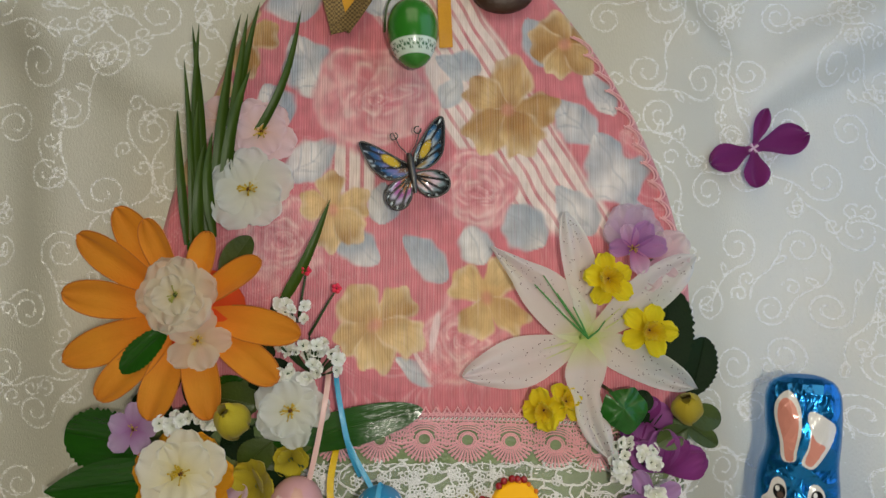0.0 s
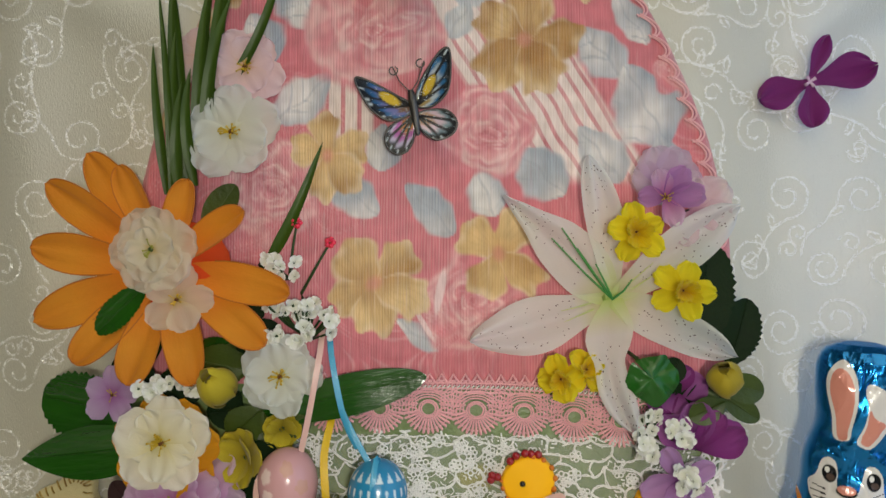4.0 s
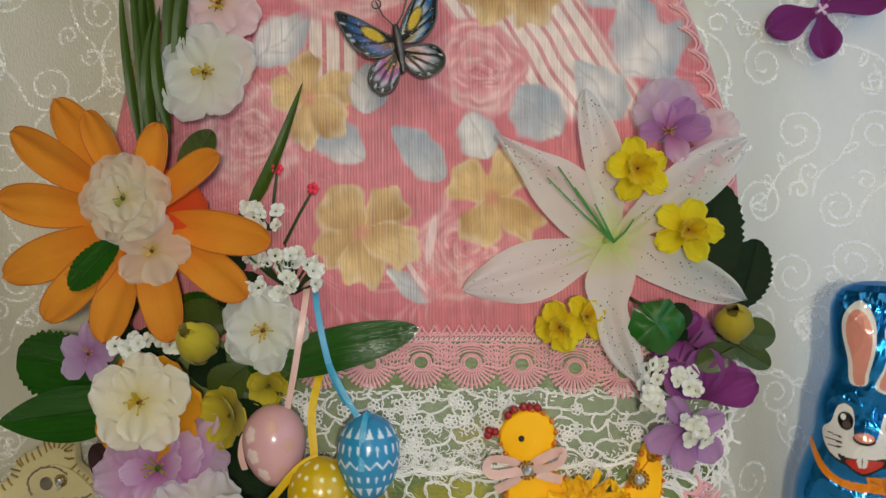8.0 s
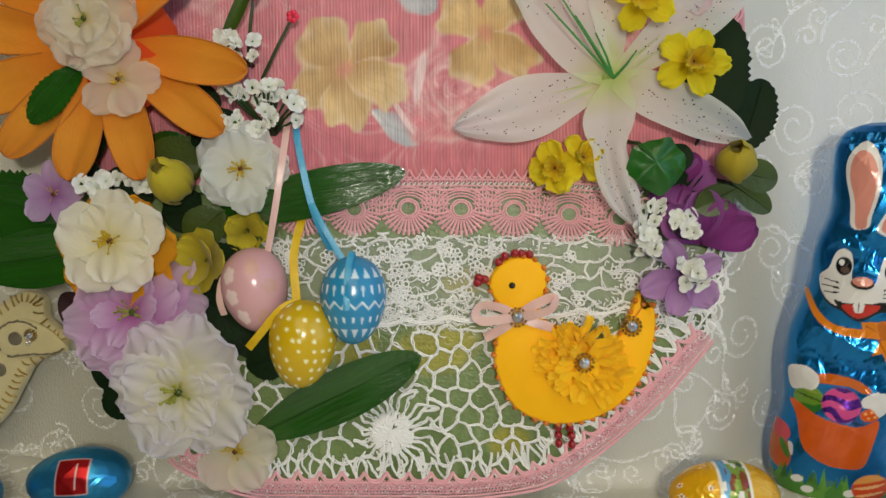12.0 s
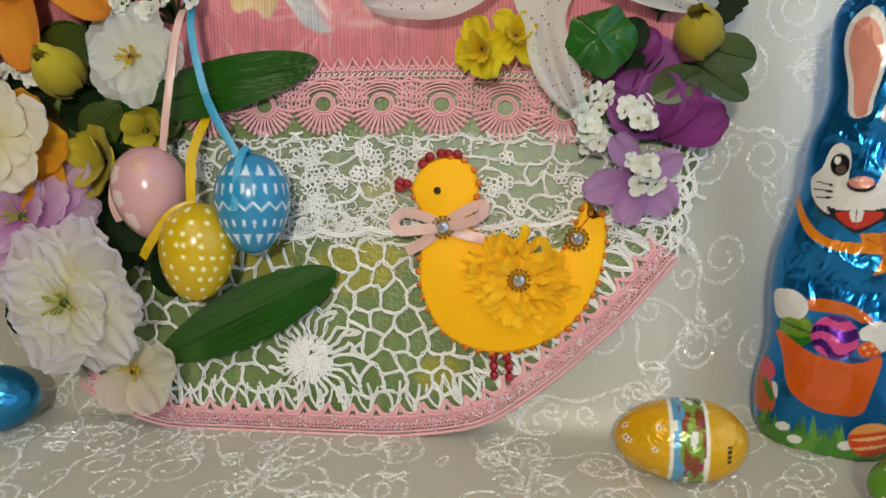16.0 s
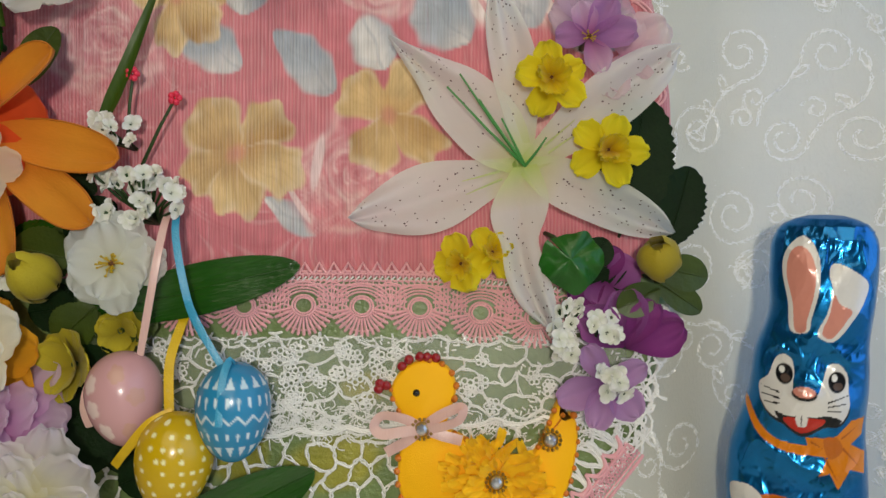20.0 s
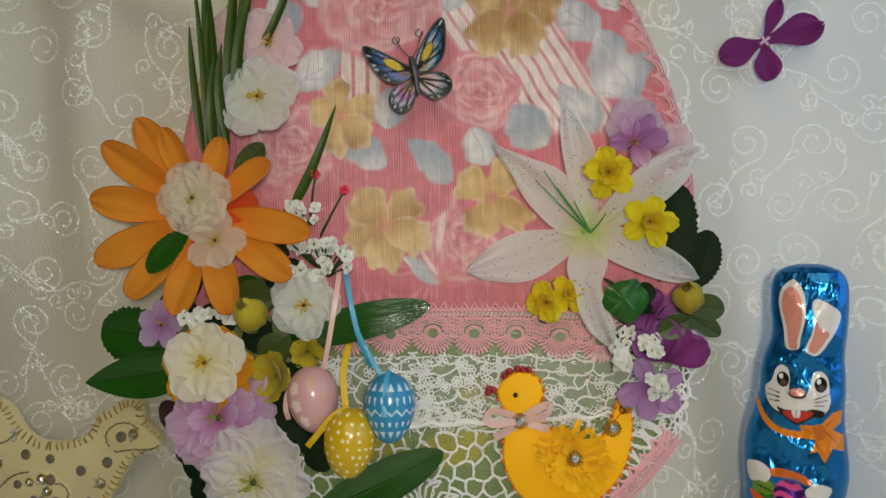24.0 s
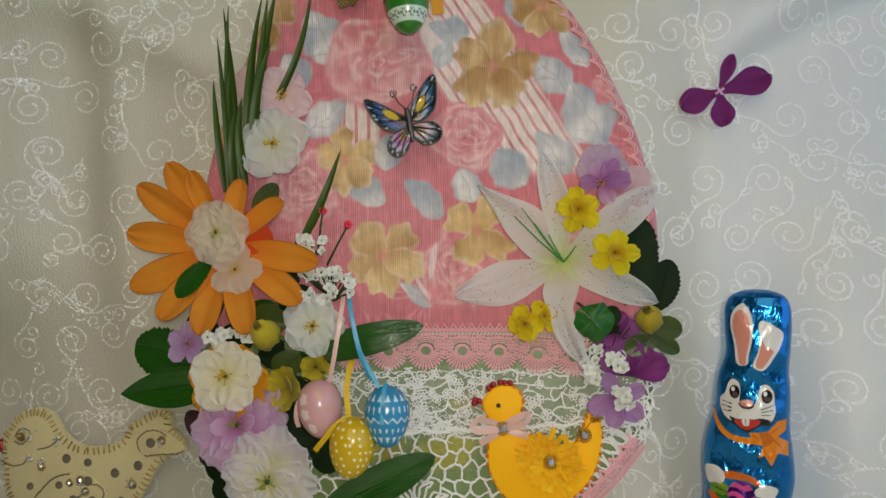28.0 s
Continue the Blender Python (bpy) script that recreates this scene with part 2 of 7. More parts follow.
# ---- room ----
def box(name, x0, x1, y0, y1, z0, z1, material, label):
    g = Geo()
    p = np.array([[x, y, z] for x in (x0, x1) for y in (y0, y1) for z in (z0, z1)], float) * 1000
    g.add(p, [[0, 1, 3, 2], [4, 6, 7, 5], [0, 4, 5, 1], [2, 3, 7, 6], [0, 2, 6, 4], [1, 5, 7, 3]])
    ob = new(name, g.mesh(name, material, False))
    return tagged(ob, label, name.split("_")[0], kind="structure")


box("floor", -2.1, 2.1, -2.6, 1.3, -0.85, -0.75, m_wood, "plain dark wooden floor of the room")
box("ceiling", -2.1, 2.1, -2.6, 1.3, 1.75, 1.85, m_wall, "plain off-white plaster ceiling of the room")
box("wall_north", -2.1, 2.1, 1.2, 1.3, -0.75, 1.75, m_wall, "plain off-white plaster wall behind the table")
# added, unseen: keeps the rear lamp off the cloth left of its edge
box("wall_partition", -2.0, 0.172, 0.41, 0.44, -0.75, 1.75, m_wall, "unseen plain panel added close behind the hung cloth to block the rear light")
box("wall_south", -2.1, 2.1, -2.6, -2.5, -0.75, 1.75, m_wall, "plain off-white plaster wall behind the viewer")
box("wall_west", -2.1, -2.0, -2.5, 1.2, -0.75, 1.75, m_wall, "plain off-white plaster side wall")
box("wall_east", 2.0, 2.1, -2.5, 1.2, -0.75, 1.75, m_wall, "plain off-white plaster side wall")


# ---- cloth over table and backdrop ----
def wall_back(x, z):
    """Depth of the hanging cloth, millimetres."""
    base = 313 + 0.1 * z + step(100, 150, x) * (22 - 0.03 * z) + step(-105, -165, x) * (17 - 0.03 * z - 13 * step(70, 180, z))
    # beyond the loose violet flower the cloth hangs free and swings forward near the table
    base = base - step(165, 210, x) * 42 * step(230, 70, z)
    # rounded ridge along the slanting fold and a shallow hollow under it
    s1 = (z - 258 - 0.5 * (x - 165)) / 1.12
    base = base - step(140, 185, x) * (13 * np.exp(-((s1 - 24) / 15.0) ** 2)) + 3.0 * np.exp(-((s1 - 2) / 9.0) ** 2) * step(150, 175, x)
    s2 = (z - 262 - 0.75 * (165 - x)) / 1.25
    base = base - step(172, 120, x) * step(85, 110, x) * (9.0 * np.exp(-((s2 - 13) / 11.0) ** 2))
    # soft folds on the other side of the board
    base = base - (step(-200, -262, x) * 16 + np.maximum(0, -x - 250) * 0.25) * step(90, 190, z)
    base = base - 6.0 * np.exp(-((x + 176 + 0.05 * z) / 17.0) ** 2) * step(30, 150, z)
    s3 = (z - 298 + 0.45 * (x + 180)) / 1.1
    base = base - 9.0 * np.exp(-(s3 / 17.0) ** 2) * step(-100, -125, x)
    far = step(190, 330, np.abs(x)) + step(330, 420, z)
    base = base + 5 * far * np.sin(0.045 * x + 0.8 * np.sin(0.011 * z + 1) + 0.01 * z)
    return base + 1.6 * (1 + fuzz(x * 0.028, z * 0.022, 3)) + 0.5 * fuzz(x * 0.09, z * 0.07, 7)


def cloth_point(x, p):
    """Point of the cloth: p runs along the table (p < 0) and then up the backdrop."""
    x, p = np.broadcast_arrays(np.asarray(x, float), np.asarray(p, float))
    r = 9.0
    q = np.clip((p + r * 0.8) / (r * 1.6), 0, 1)
    zz = np.where(p > r * 0.8, p, np.where(p < -r * 0.8, 0, r * 0.8 * q * q))
    yb = wall_back(x, np.maximum(zz, 0))
    y = np.where(p < 0, yb + p, yb) - np.where(np.abs(p) < r * 0.8, (1 - np.abs(p) / (r * 0.8)) * 2.0, 0)
    z = zz + np.where(p < 0, -0.5 + 0.5 * fuzz(x * 0.04, p * 0.05, 8), 0)
    ridge = 2.6 * np.exp(-((x + 92 - 0.5 * p) / 7.0) ** 2) * step(-4, -16, p) + 7.0 * np.exp(-((p + 5 + 0.03 * (x + 260)) / 9.0) ** 2) * step(-140, -185, x)
    ridge = ridge + 24 * np.exp(-((x - 228) / 13.0) ** 2 - ((p + 66) / 24.0) ** 2) * (1 + 0.12 * np.sin(0.5 * x + 0.2 * p))
    return np.stack([x, y, z + np.where(p < 0, ridge, 0)], -1)


xs, ps = np.meshgrid(np.linspace(-560, 560, 300), np.concatenate([np.linspace(-520, -22, 60), np.linspace(-20, 20, 16), np.linspace(24, 620, 150)]), indexing="ij")
cloth = new("backdrop_cloth", Geo().grid(cloth_point(xs, ps)).mesh("backdrop_cloth", m_cloth))
tagged(cloth, "ivory satin cloth with silver scroll embroidery, draped in soft folds", "cloth", kind="structure")
box("table", -0.7, 0.7, -0.3, 0.6, -0.06, -0.004, m_wood, "wooden table top hidden under the cloth")


def scroll_lines(rng):
    """Spirals, stems and small leaves of the embroidery as flat lines."""
    lines = []
    cell = 32.0
    for i in range(-12, 13):
        for j in range(-7, 15):
            cx, cy = (i + 0.5 * (j % 2)) * cell + rng.uniform(-6, 6), j * cell * 0.9 + rng.uniform(-6, 6)
            a0, turn = rng.uniform(0, 6.28), rng.choice([-1, 1])
            t = np.linspace(0, 1, 60)
            r = 2.0 + rng.uniform(6.5, 9.5) * t ** 0.9
            a = a0 + turn * t * rng.uniform(9, 11.5)
            spiral = np.stack([cx + r * np.cos(a), cy + r * np.sin(a)], -1)
            tip, d = spiral[-1], spiral[-1] - spiral[-2]
            d /= np.linalg.norm(d)
            k = -turn * rng.uniform(0.03, 0.06)
            stem, ang = [tip], math.atan2(d[1], d[0])
            for s in range(int(rng.uniform(26, 40))):
                ang += k * (1 if s < 18 else -1.6)
                stem.append(stem[-1] + np.array([math.cos(ang), math.sin(ang)]))
            stem = np.array(stem)
            lines += [spiral, stem]
            for m in (9, 20, len(stem) - 2):
                sgn = rng.choice([-1, 1])
                b = stem[m]
                aa = rng.uniform(0, 6.28)
                if rng.rand() < 0.6:
                    rr = np.linspace(1.2, 4.6, 26)
                    th = aa + sgn * np.linspace(0, 7.0, 26)
                    c = b + 5.5 * np.array([math.cos(aa), math.sin(aa)])
                    lines.append(np.stack([c[0] + rr * np.cos(th), c[1] + rr * np.sin(th)], -1))
                else:
                    th = np.linspace(0, 2 * np.pi, 22)
                    e = np.stack([3.4 + 3.4 * np.cos(th), 1.3 * np.sin(th)], -1)
                    lines.append(b + e @ np.array([[math.cos(aa), math.sin(aa)], [-math.sin(aa), math.cos(aa)]]))
    return lines


def embroidery():
    rng = np.random.RandomState(5)
    pos, way = [], []
    lines = scroll_lines(rng)
    # the table side carries a second, denser set
    lines += [ln + (15.0, 11.0) for ln in scroll_lines(np.random.RandomState(77)) if ln[:, 1].max() < -16]
    for ln in lines:
        seg = np.diff(ln, axis=0)
        dist = np.concatenate([[0], np.cumsum(np.linalg.norm(seg, axis=1))])
        s = np.arange(0, dist[-1], 0.62)
        p = np.stack([np.interp(s, dist, ln[:, 0]), np.interp(s, dist, ln[:, 1])], -1)
        g = np.gradient(p, axis=0) if len(p) > 2 else np.ones_like(p)
        a = np.arctan2(g[:, 1], g[:, 0])
        for off in (-0.32, 0.32):
            keep = rng.rand(len(p)) < 0.76
            aa = a + rng.normal(0, 0.42, len(p)) + off
            q = p + np.stack([-np.sin(a), np.cos(a)], -1) * (off * 0.9 + rng.normal(0, 0.14, (len(p), 1)))
            pos.append(q[keep])
            way.append(aa[keep])
    # loose flecks
    n = 2500
    pos.append(np.stack([rng.uniform(-380, 380, n), rng.uniform(-190, 420, n)], -1))
    way.append(rng.uniform(0, 6.28, n))
    pos, way = np.concatenate(pos), np.concatenate(way)
    L, W = rng.uniform(0.5, 1.05, len(pos)), rng.uniform(0.15, 0.28, len(pos))
    L[-n:] *= 0.4
    W[-n:] *= 0.6
    dx = np.stack([np.cos(way) * L, np.sin(way) * L], -1)
    dy = np.stack([-np.sin(way) * W, np.cos(way) * W], -1)
    corners = [pos - dx, pos + dy, pos + dx, pos - dy]
    lift = [0.12, 0.3, 0.12, 0.3]
    quads = []
    e = 0.5
    for c, h in zip(corners, lift):
        q = cloth_point(c[:, 0], c[:, 1])
        tx, tp = cloth_point(c[:, 0] + e, c[:, 1]) - q, cloth_point(c[:, 0], c[:, 1] + e) - q
        nn = np.cross(tx, tp)
        nn /= np.linalg.norm(nn, axis=1)[:, None]
        nn = np.where(nn[:, 1:2] * 1.0 + -nn[:, 2:3] > 0, -nn, nn)
        quads.append(q + nn * (h + rng.uniform(0.0, 0.5, (len(q), 1))))
    v = np.stack(quads, 1).reshape(-1, 3)
    f = np.arange(len(v)).reshape(-1, 4)
    tri = np.concatenate([f[:, [0, 1, 3]], f[:, [1, 2, 3]]])
    return Geo().add(v, tri)


part("embroidery", embroidery(), m_thread, cloth, "silver thread scrolls stitched on the cloth", smooth=False)["kind"] = "stuff"

# ---- board ----
EDGE_V = [0, 2, 10, 22, 43, 63, 90, 112, 150, 183, 205, 226, 245, 267, 294, 322, 345, 358, 364]
EDGE_R = [14, 39, 52, 68, 90, 106, 111.5, 115.5, 117.5, 116.5, 113, 108, 101, 91.5, 76.5, 56, 31, 10, -14]
EDGE_L = [-72, -76, -98, -109, -123, -130, -136, -139, -140.5, -139, -135, -130, -123.7, -115, -105, -89.3, -62, -39, -14]


def edges(v):
    """The board's two sides at height v."""
    k = np.array([0.25, 0.5, 0.25])
    f = lambda e: sum(w * np.interp(v + o, EDGE_V, e) for w, o in zip(k, (-3, 0, 3)))
    return f(EDGE_L), f(EDGE_R)


def board_grid(v0, v1, dv, n, lift=0.0):
    v = np.linspace(v0, v1, int((v1 - v0) / dv))
    lo, hi = edges(v)
    c = np.linspace(0, 1, n)
    c = np.where(c < 0.04, c * 0.25, np.where(c > 0.96, 1 - (1 - c) * 0.25, 0.01 + (c - 0.04) * 0.98 / 0.92))
    u = lo[:, None] + (hi - lo)[:, None] * c[None]
    V = np.repeat(v[:, None], n, 1)
    near = np.minimum(np.minimum(u - lo[:, None], hi[:, None] - u), np.minimum(364 - V, V + 1))
    w = lift - 5.5 * (1 - np.clip(near / 6.0, 0, 1)) ** 2.2
    return u, V, w


def lay(rgb, mask, colour):
    m = np.clip(mask, 0, 1)[..., None]
    return rgb * (1 - m) + np.array(colour) * m


def blob(u, v, cx, cy, rx, ry, rot=0.0, soft=0.12):
    c, s = math.cos(rot), math.sin(rot)
    x, y = (u - cx) * c + (v - cy) * s, -(u - cx) * s + (v - cy) * c
    d = np.sqrt((x / rx) ** 2 + (y / ry) ** 2)
    return 1 - step(1 - soft, 1 + soft, d)


def paint_print(u, v):
    """The printed cotton: roses, ochre flowers, grey leaves and stripes on pink."""
    wu, wv = u + 1.8 * fuzz(u * 0.14, v * 0.14, 1), v + 1.8 * fuzz(u * 0.14 + 9, v * 0.14, 2)
    tex = fuzz(u * 0.45, v * 0.45, 4)
    pink, deep = lin("D2747F"), lin("B24C5A")
    rgb = np.ones((*u.shape, 3)) * np.array(pink)
    rgb = lay(rgb, 0.35 * (0.5 + 0.5 * fuzz(u * 0.05, v * 0.05, 6)), lin("DE8F98"))
    white = lin("F0E3DC")
    # striped ribbons of the print
    across = 0.86 * wu + 0.51 * wv
    band = step(131, 134, across) * step(178.5, 175.5, across) * step(203, 210, wv)
    rgb = lay(rgb, band, white)
    line = np.abs(((0.86 * u + 0.51 * v + 0.6 * fuzz(u * 0.2, v * 0.2, 8) - 153.5) / 5.4 + 0.5) % 1 - 0.5)
    rgb = lay(rgb, band * step(0.2, 0.12, line) * (0.75 + 0.25 * fuzz(u * 0.3, v * 0.3, 9)), lin("CF8088"))
    b2 = step(-54, -52, wu) * step(-31, -33, wu) * step(222, 226, wv) * step(262, 256, wv)
    rgb = lay(rgb, b2, white)
    rgb = lay(rgb, b2 * step(0.17, 0.1, np.abs((u / 7.0) % 1 - 0.5)), lin("D08890"))
    b3 = blob(wu, wv, -2, 283, 8, 14, 0.3, 0.2)
    rgb = lay(rgb, b3, white)
    # grey-blue leaves
    for k, (cx, cy, rx, ry, rot) in enumerate(((62, 260, 8, 14.5, 0.7), (76, 275, 7, 14, 0.5), (81, 237, 14, 20, 0.5), (63, 218, 8.5, 16, 0.6), (37, 210, 10.5, 15.5, 0.8), (15, 202, 7.5, 11.5, 0.4), (-8, 195, 7, 14.5, 0.8),
                                (-43.5, 203.5, 8.5, 17.5, 0.95), (8, 289, 7, 12, 1.2), (4, 275, 6, 10, -0.6), (-64, 287, 12, 19, 0.5), (-63, 243, 10, 16, -0.8), (-28, 221, 7, 9.5, 0), (-13, 142, 4.2, 11, 1.1),
                                (-110, 256, 7, 8, 0), (-30, 330, 14, 16, 0), (90, 210, 12, 14, 0.2), (-72, 325, 14, 16, 0.3), (22, 338, 12, 14, 0), (-82, 268, 10, 12, 0.3), (47, 300, 8, 13, 0.5))):
        c, s = math.cos(rot), math.sin(rot)
        x, y = (wu - cx) * c + (wv - cy) * s, -(wu - cx) * s + (wv - cy) * c
        if rx > ry:
            x, y, rx, ry = y, -x, ry, rx
        # pointed leaf: width narrows to both ends, with a lobed rim
        t = np.clip(y / ry, -1, 1)
        half = rx * (1 - t * t) ** 0.9 * (1 - 0.35 * t) * (1 + 0.06 * np.sin(y * 0.7 + k) + 0.08 * tex)
        m = step(1.14, 0.78, np.abs(x) / (half + 0.4)) * step(1.0, 0.93, np.abs(y) / ry)
        tone = fuzz(u * 0.16 + k, v * 0.16, 12)
        rgb = lay(rgb, m * 0.95, lin("CBD2D4"))
        rgb = lay(rgb, m * step(-0.3, 0.6, tone) * 0.75, lin("9FB0BE"))
        rgb = lay(rgb, m * step(-0.1, -0.8, tone) * 0.9, lin("ECECE8"))
        side = step(0.0, 1.0, np.abs(x) / (half + 0.4) * (0.6 + 0.4 * np.sign(x)))
        rgb = lay(rgb, m * side * 0.5, lin("8C9FB0"))
        rgb = lay(rgb, m * step(0.9, 0.2, np.abs(x + 0.8 * np.sin(y * 0.4 + k))) * 0.35, lin("9AA6B2"))
        rgb = lay(rgb, m * step(0.75, 1.0, np.sin((y - 0.9 * np.abs(x)) * 0.8 + tone * 4 + k)) * 0.45 * step(-0.4, 0.6, fuzz(u * 0.2, v * 0.2 + k, 61)), lin("8798A8"))
    # roses built of overlapping petals with pale turned rims
    for j, (cx, cy, R) in enumerate(((-34, 271.5, 30), (9, 156, 25), (-79, 202, 25), (12, 227, 21), (95, 251, 12), (-104, 228, 16), (-30, 345, 18), (70, 176, 15))):
        gu, gv = wu + 3.4 * fuzz(u * 0.2, v * 0.2, 140 + j) + 0.8 * fuzz(u * 0.6, v * 0.6, 141), wv + 3.4 * fuzz(u * 0.2 + 5, v * 0.2, 160 + j) + 0.8 * fuzz(u * 0.6, v * 0.6, 161)
        r, a = np.hypot(gu - cx, (gv - cy) * 1.1), np.arctan2(wv - cy, wu - cx)
        m = step(R * 1.08, R * 0.9, r + 1.8 * np.sin(5 * a + j) + tex)
        rgb = lay(rgb, m * 0.9, lin("D9838D"))
        rr = np.random.RandomState(50 + j)
        ox, oy = cx + 0.12 * R, cy + 0.05 * R
        for k in range(30):
            f = (1 - k / 30.0) ** 0.85
            ang = k * 2.399 + rr.uniform(-0.5, 0.5)
            q = R * 0.74 * f * rr.uniform(0.75, 1.15)
            px, py = ox + q * math.cos(ang), oy + q * math.sin(ang) / 1.1
            s1 = R * (0.1 + 0.32 * f) * rr.uniform(0.75, 1.25)
            turn = ang + 1.57 + rr.uniform(-0.5, 0.5)
            far = (px - ox, py - oy)
            outer = blob(gu, gv, px, py, s1 * 1.2, s1 * 0.85, turn, 0.2) * m
            t = ((gu - px) * math.cos(ang) + (gv - py) * math.sin(ang)) / s1
            warm = lin(("DE8D96", "E09AA0", "D67E89", "E3A3A6")[k % 4])
            rgb = lay(rgb, outer * 0.8, warm)
            rgb = lay(rgb, outer * step(0.2, -0.9, t) * 0.7, deep)
            rim = np.exp(-((np.hypot((gu - px) / 1.2, (gv - py) / 0.95) / s1 - 0.8) / 0.2) ** 2)
            rgb = lay(rgb, outer * rim * step(-0.1, 0.6, t + 0.25 * tex) * rr.uniform(0.3, 0.75), lin("F8DEDA"))
            rgb = lay(rgb, outer * step(0.55, 1.0, np.sin(5.5 * (gu * math.sin(ang) - gv * math.cos(ang)) / s1 + 3 * t + k)) * 0.25, lin("EBBBBB"))
    for cx, cy, rx, ry, rot in ((-4, 160, 1.8, 10, -0.2), (-11, 146, 1.1, 7, 0.6), (60, 197, 2, 12, 0.2), (30, 150, 1.2, 8, 0.5)):
        rgb = lay(rgb, blob(wu, wv, cx, cy, rx, ry, rot, 0.2), lin("F0D6D6"))
    # ochre flowers, petal by petal
    for j, (cx, cy, R, ph, deepness, n) in enumerate(((31, 265, 25, 0.05, 1.0, 5), (59, 299, 19, 0.6, 0.9, 5), (-31, 163, 22.5, 0.89, 0.5, 5), (20, 176, 22, 1.0, 0.35, 4), (-51, 217, 19, 0.47, 0.4, 5), (-98, 300, 20, 0.2, 0.95, 5), (-111, 269, 17, 1.0, 0.95, 5), (-125, 240, 12, 0.5, 0.8, 5), (-60, 345, 16, 0.4, 0.7, 5))):
        rr = np.random.RandomState(80 + j)
        light, dark = np.array(lin("E6C98E")), np.array(lin("A87C34"))
        for k in range(n):
            ang = ph + 6.283 * k / n + rr.uniform(-0.2, 0.2)
            L, W = R * rr.uniform(0.85, 1.08), R * rr.uniform(0.42, 0.58)
            x, y = (wu - cx) * math.cos(ang) + (wv - cy) * math.sin(ang), -(wu - cx) * math.sin(ang) + (wv - cy) * math.cos(ang)
            fan = np.arctan2(y, np.maximum(x, 0.5))
            t = x / (L * (1 + 0.07 * np.sin(11 * fan + 2 * k) + 0.05 * tex))
            half = W * np.clip(t, 0.001, 1) ** 0.6 * np.sqrt(1 - np.clip(t, 0, 1) ** 3.4) * 1.12 * (1 + 0.1 * np.sin(0.5 * x + k))
            e = np.abs(y) / (half + 0.3)
            m = step(1.1, 0.86, e) * step(-0.02, 0.06, t) * step(1.02, 0.94, t)
            tone = np.clip(0.5 * deepness + 0.12 + 0.3 * (y / (half + 0.3)) * rr.choice([-1, 1]) + 0.42 * fuzz(u * 0.2 + k, v * 0.2, 95 + j), 0, 1)[..., None]
            m3 = m[..., None]
            rgb = rgb * (1 - m3) + (light * (1 - tone) + dark * tone) * m3
            rgb = lay(rgb, m * step(0.45, 1.0, np.sin(fan * 30 + 1.5 * tex + k)) * (0.1 + 0.1 * deepness), lin("A98345"))
            rgb = lay(rgb, m * step(0.5, 0.1, t) * 0.5, lin("A97C3C") if deepness > 0.6 else lin("CFA468"))
            rgb = lay(rgb, m * step(0.72, 0.95, np.maximum(e, t)) * 0.42 * step(-0.8, 0.2, tex), lin("F4E8CC"))
            rgb = lay(rgb, m * step(0.2, 0.9, t) * step(0.1, 0.9, fuzz(u * 0.13 + 2 * k, v * 0.13, 120 + j)) * (0.25 + 0.4 * deepness), lin("A67A30"))
        rgb = lay(rgb, step(R * 0.2, R * 0.06, np.hypot(wu - cx, wv - cy)) * 0.7, lin("D9937C"))
    # loose brush strokes of paler and deeper pink between the flowers
    pinkish = step(0.12, 0.3, rgb[..., 0] - rgb[..., 2]) * step(0.05, 0.16, rgb[..., 0] - rgb[..., 1]) * step(0.5, 0.7, rgb[..., 2] / (rgb[..., 1] + 1e-3))
    patch = step(0.05, 0.5, fuzz(u * 0.035, v * 0.035, 201))
    bend = fuzz(u * 0.06, v * 0.06, 202) * 2.2
    stroke = fuzz((u * np.cos(bend) + v * np.sin(bend)) * 0.16, (v * np.cos(bend) - u * np.sin(bend)) * 0.6, 203)
    rgb = lay(rgb, pinkish * patch * step(0.3, 0.9, stroke) * 0.34, lin("F0C8C6"))
    rgb = lay(rgb, pinkish * patch * step(-0.3, -0.9, stroke) * 0.4, lin("C8606E"))
    # dry brush texture over everything
    rgb = rgb * (1 + 0.1 * fuzz(u * 0.9, v * 0.4, 211) + 0.07 * fuzz(u * 0.35, v * 0.9, 212))[..., None]
    # crinkle streaks: paler along the ribs, darker between them, then finer uneven ones
    rib = np.sin(u * 5.2 + 1.6 * fuzz(u * 0.06, v * 0.03, 23) + 0.5 * fuzz(u * 0.5, v * 0.2, 24))
    rgb = lay(rgb, (0.13 + 0.09 * fuzz(u * 0.07, v * 0.05, 25)) * step(0.0, 1.0, rib), lin("F6E8E4"))
    rgb = lay(rgb, 0.11 * step(0.0, -1.0, rib), lin("96505C"))
    streak = fuzz(u * 2.6 + 0.6 * fuzz(u * 0.1, v * 0.1, 3), v * 0.11, 21) * 0.6 + 0.4 * fuzz(u * 5.5, v * 0.2, 22)
    rgb = lay(rgb, 0.2 * step(0.35, 1.0, streak), lin("F3E6E2"))
    rgb = lay(rgb, 0.16 * step(-0.35, -1.0, streak), lin("A85A64"))
    return np.concatenate([rgb, np.ones((*u.shape, 1))], -1)


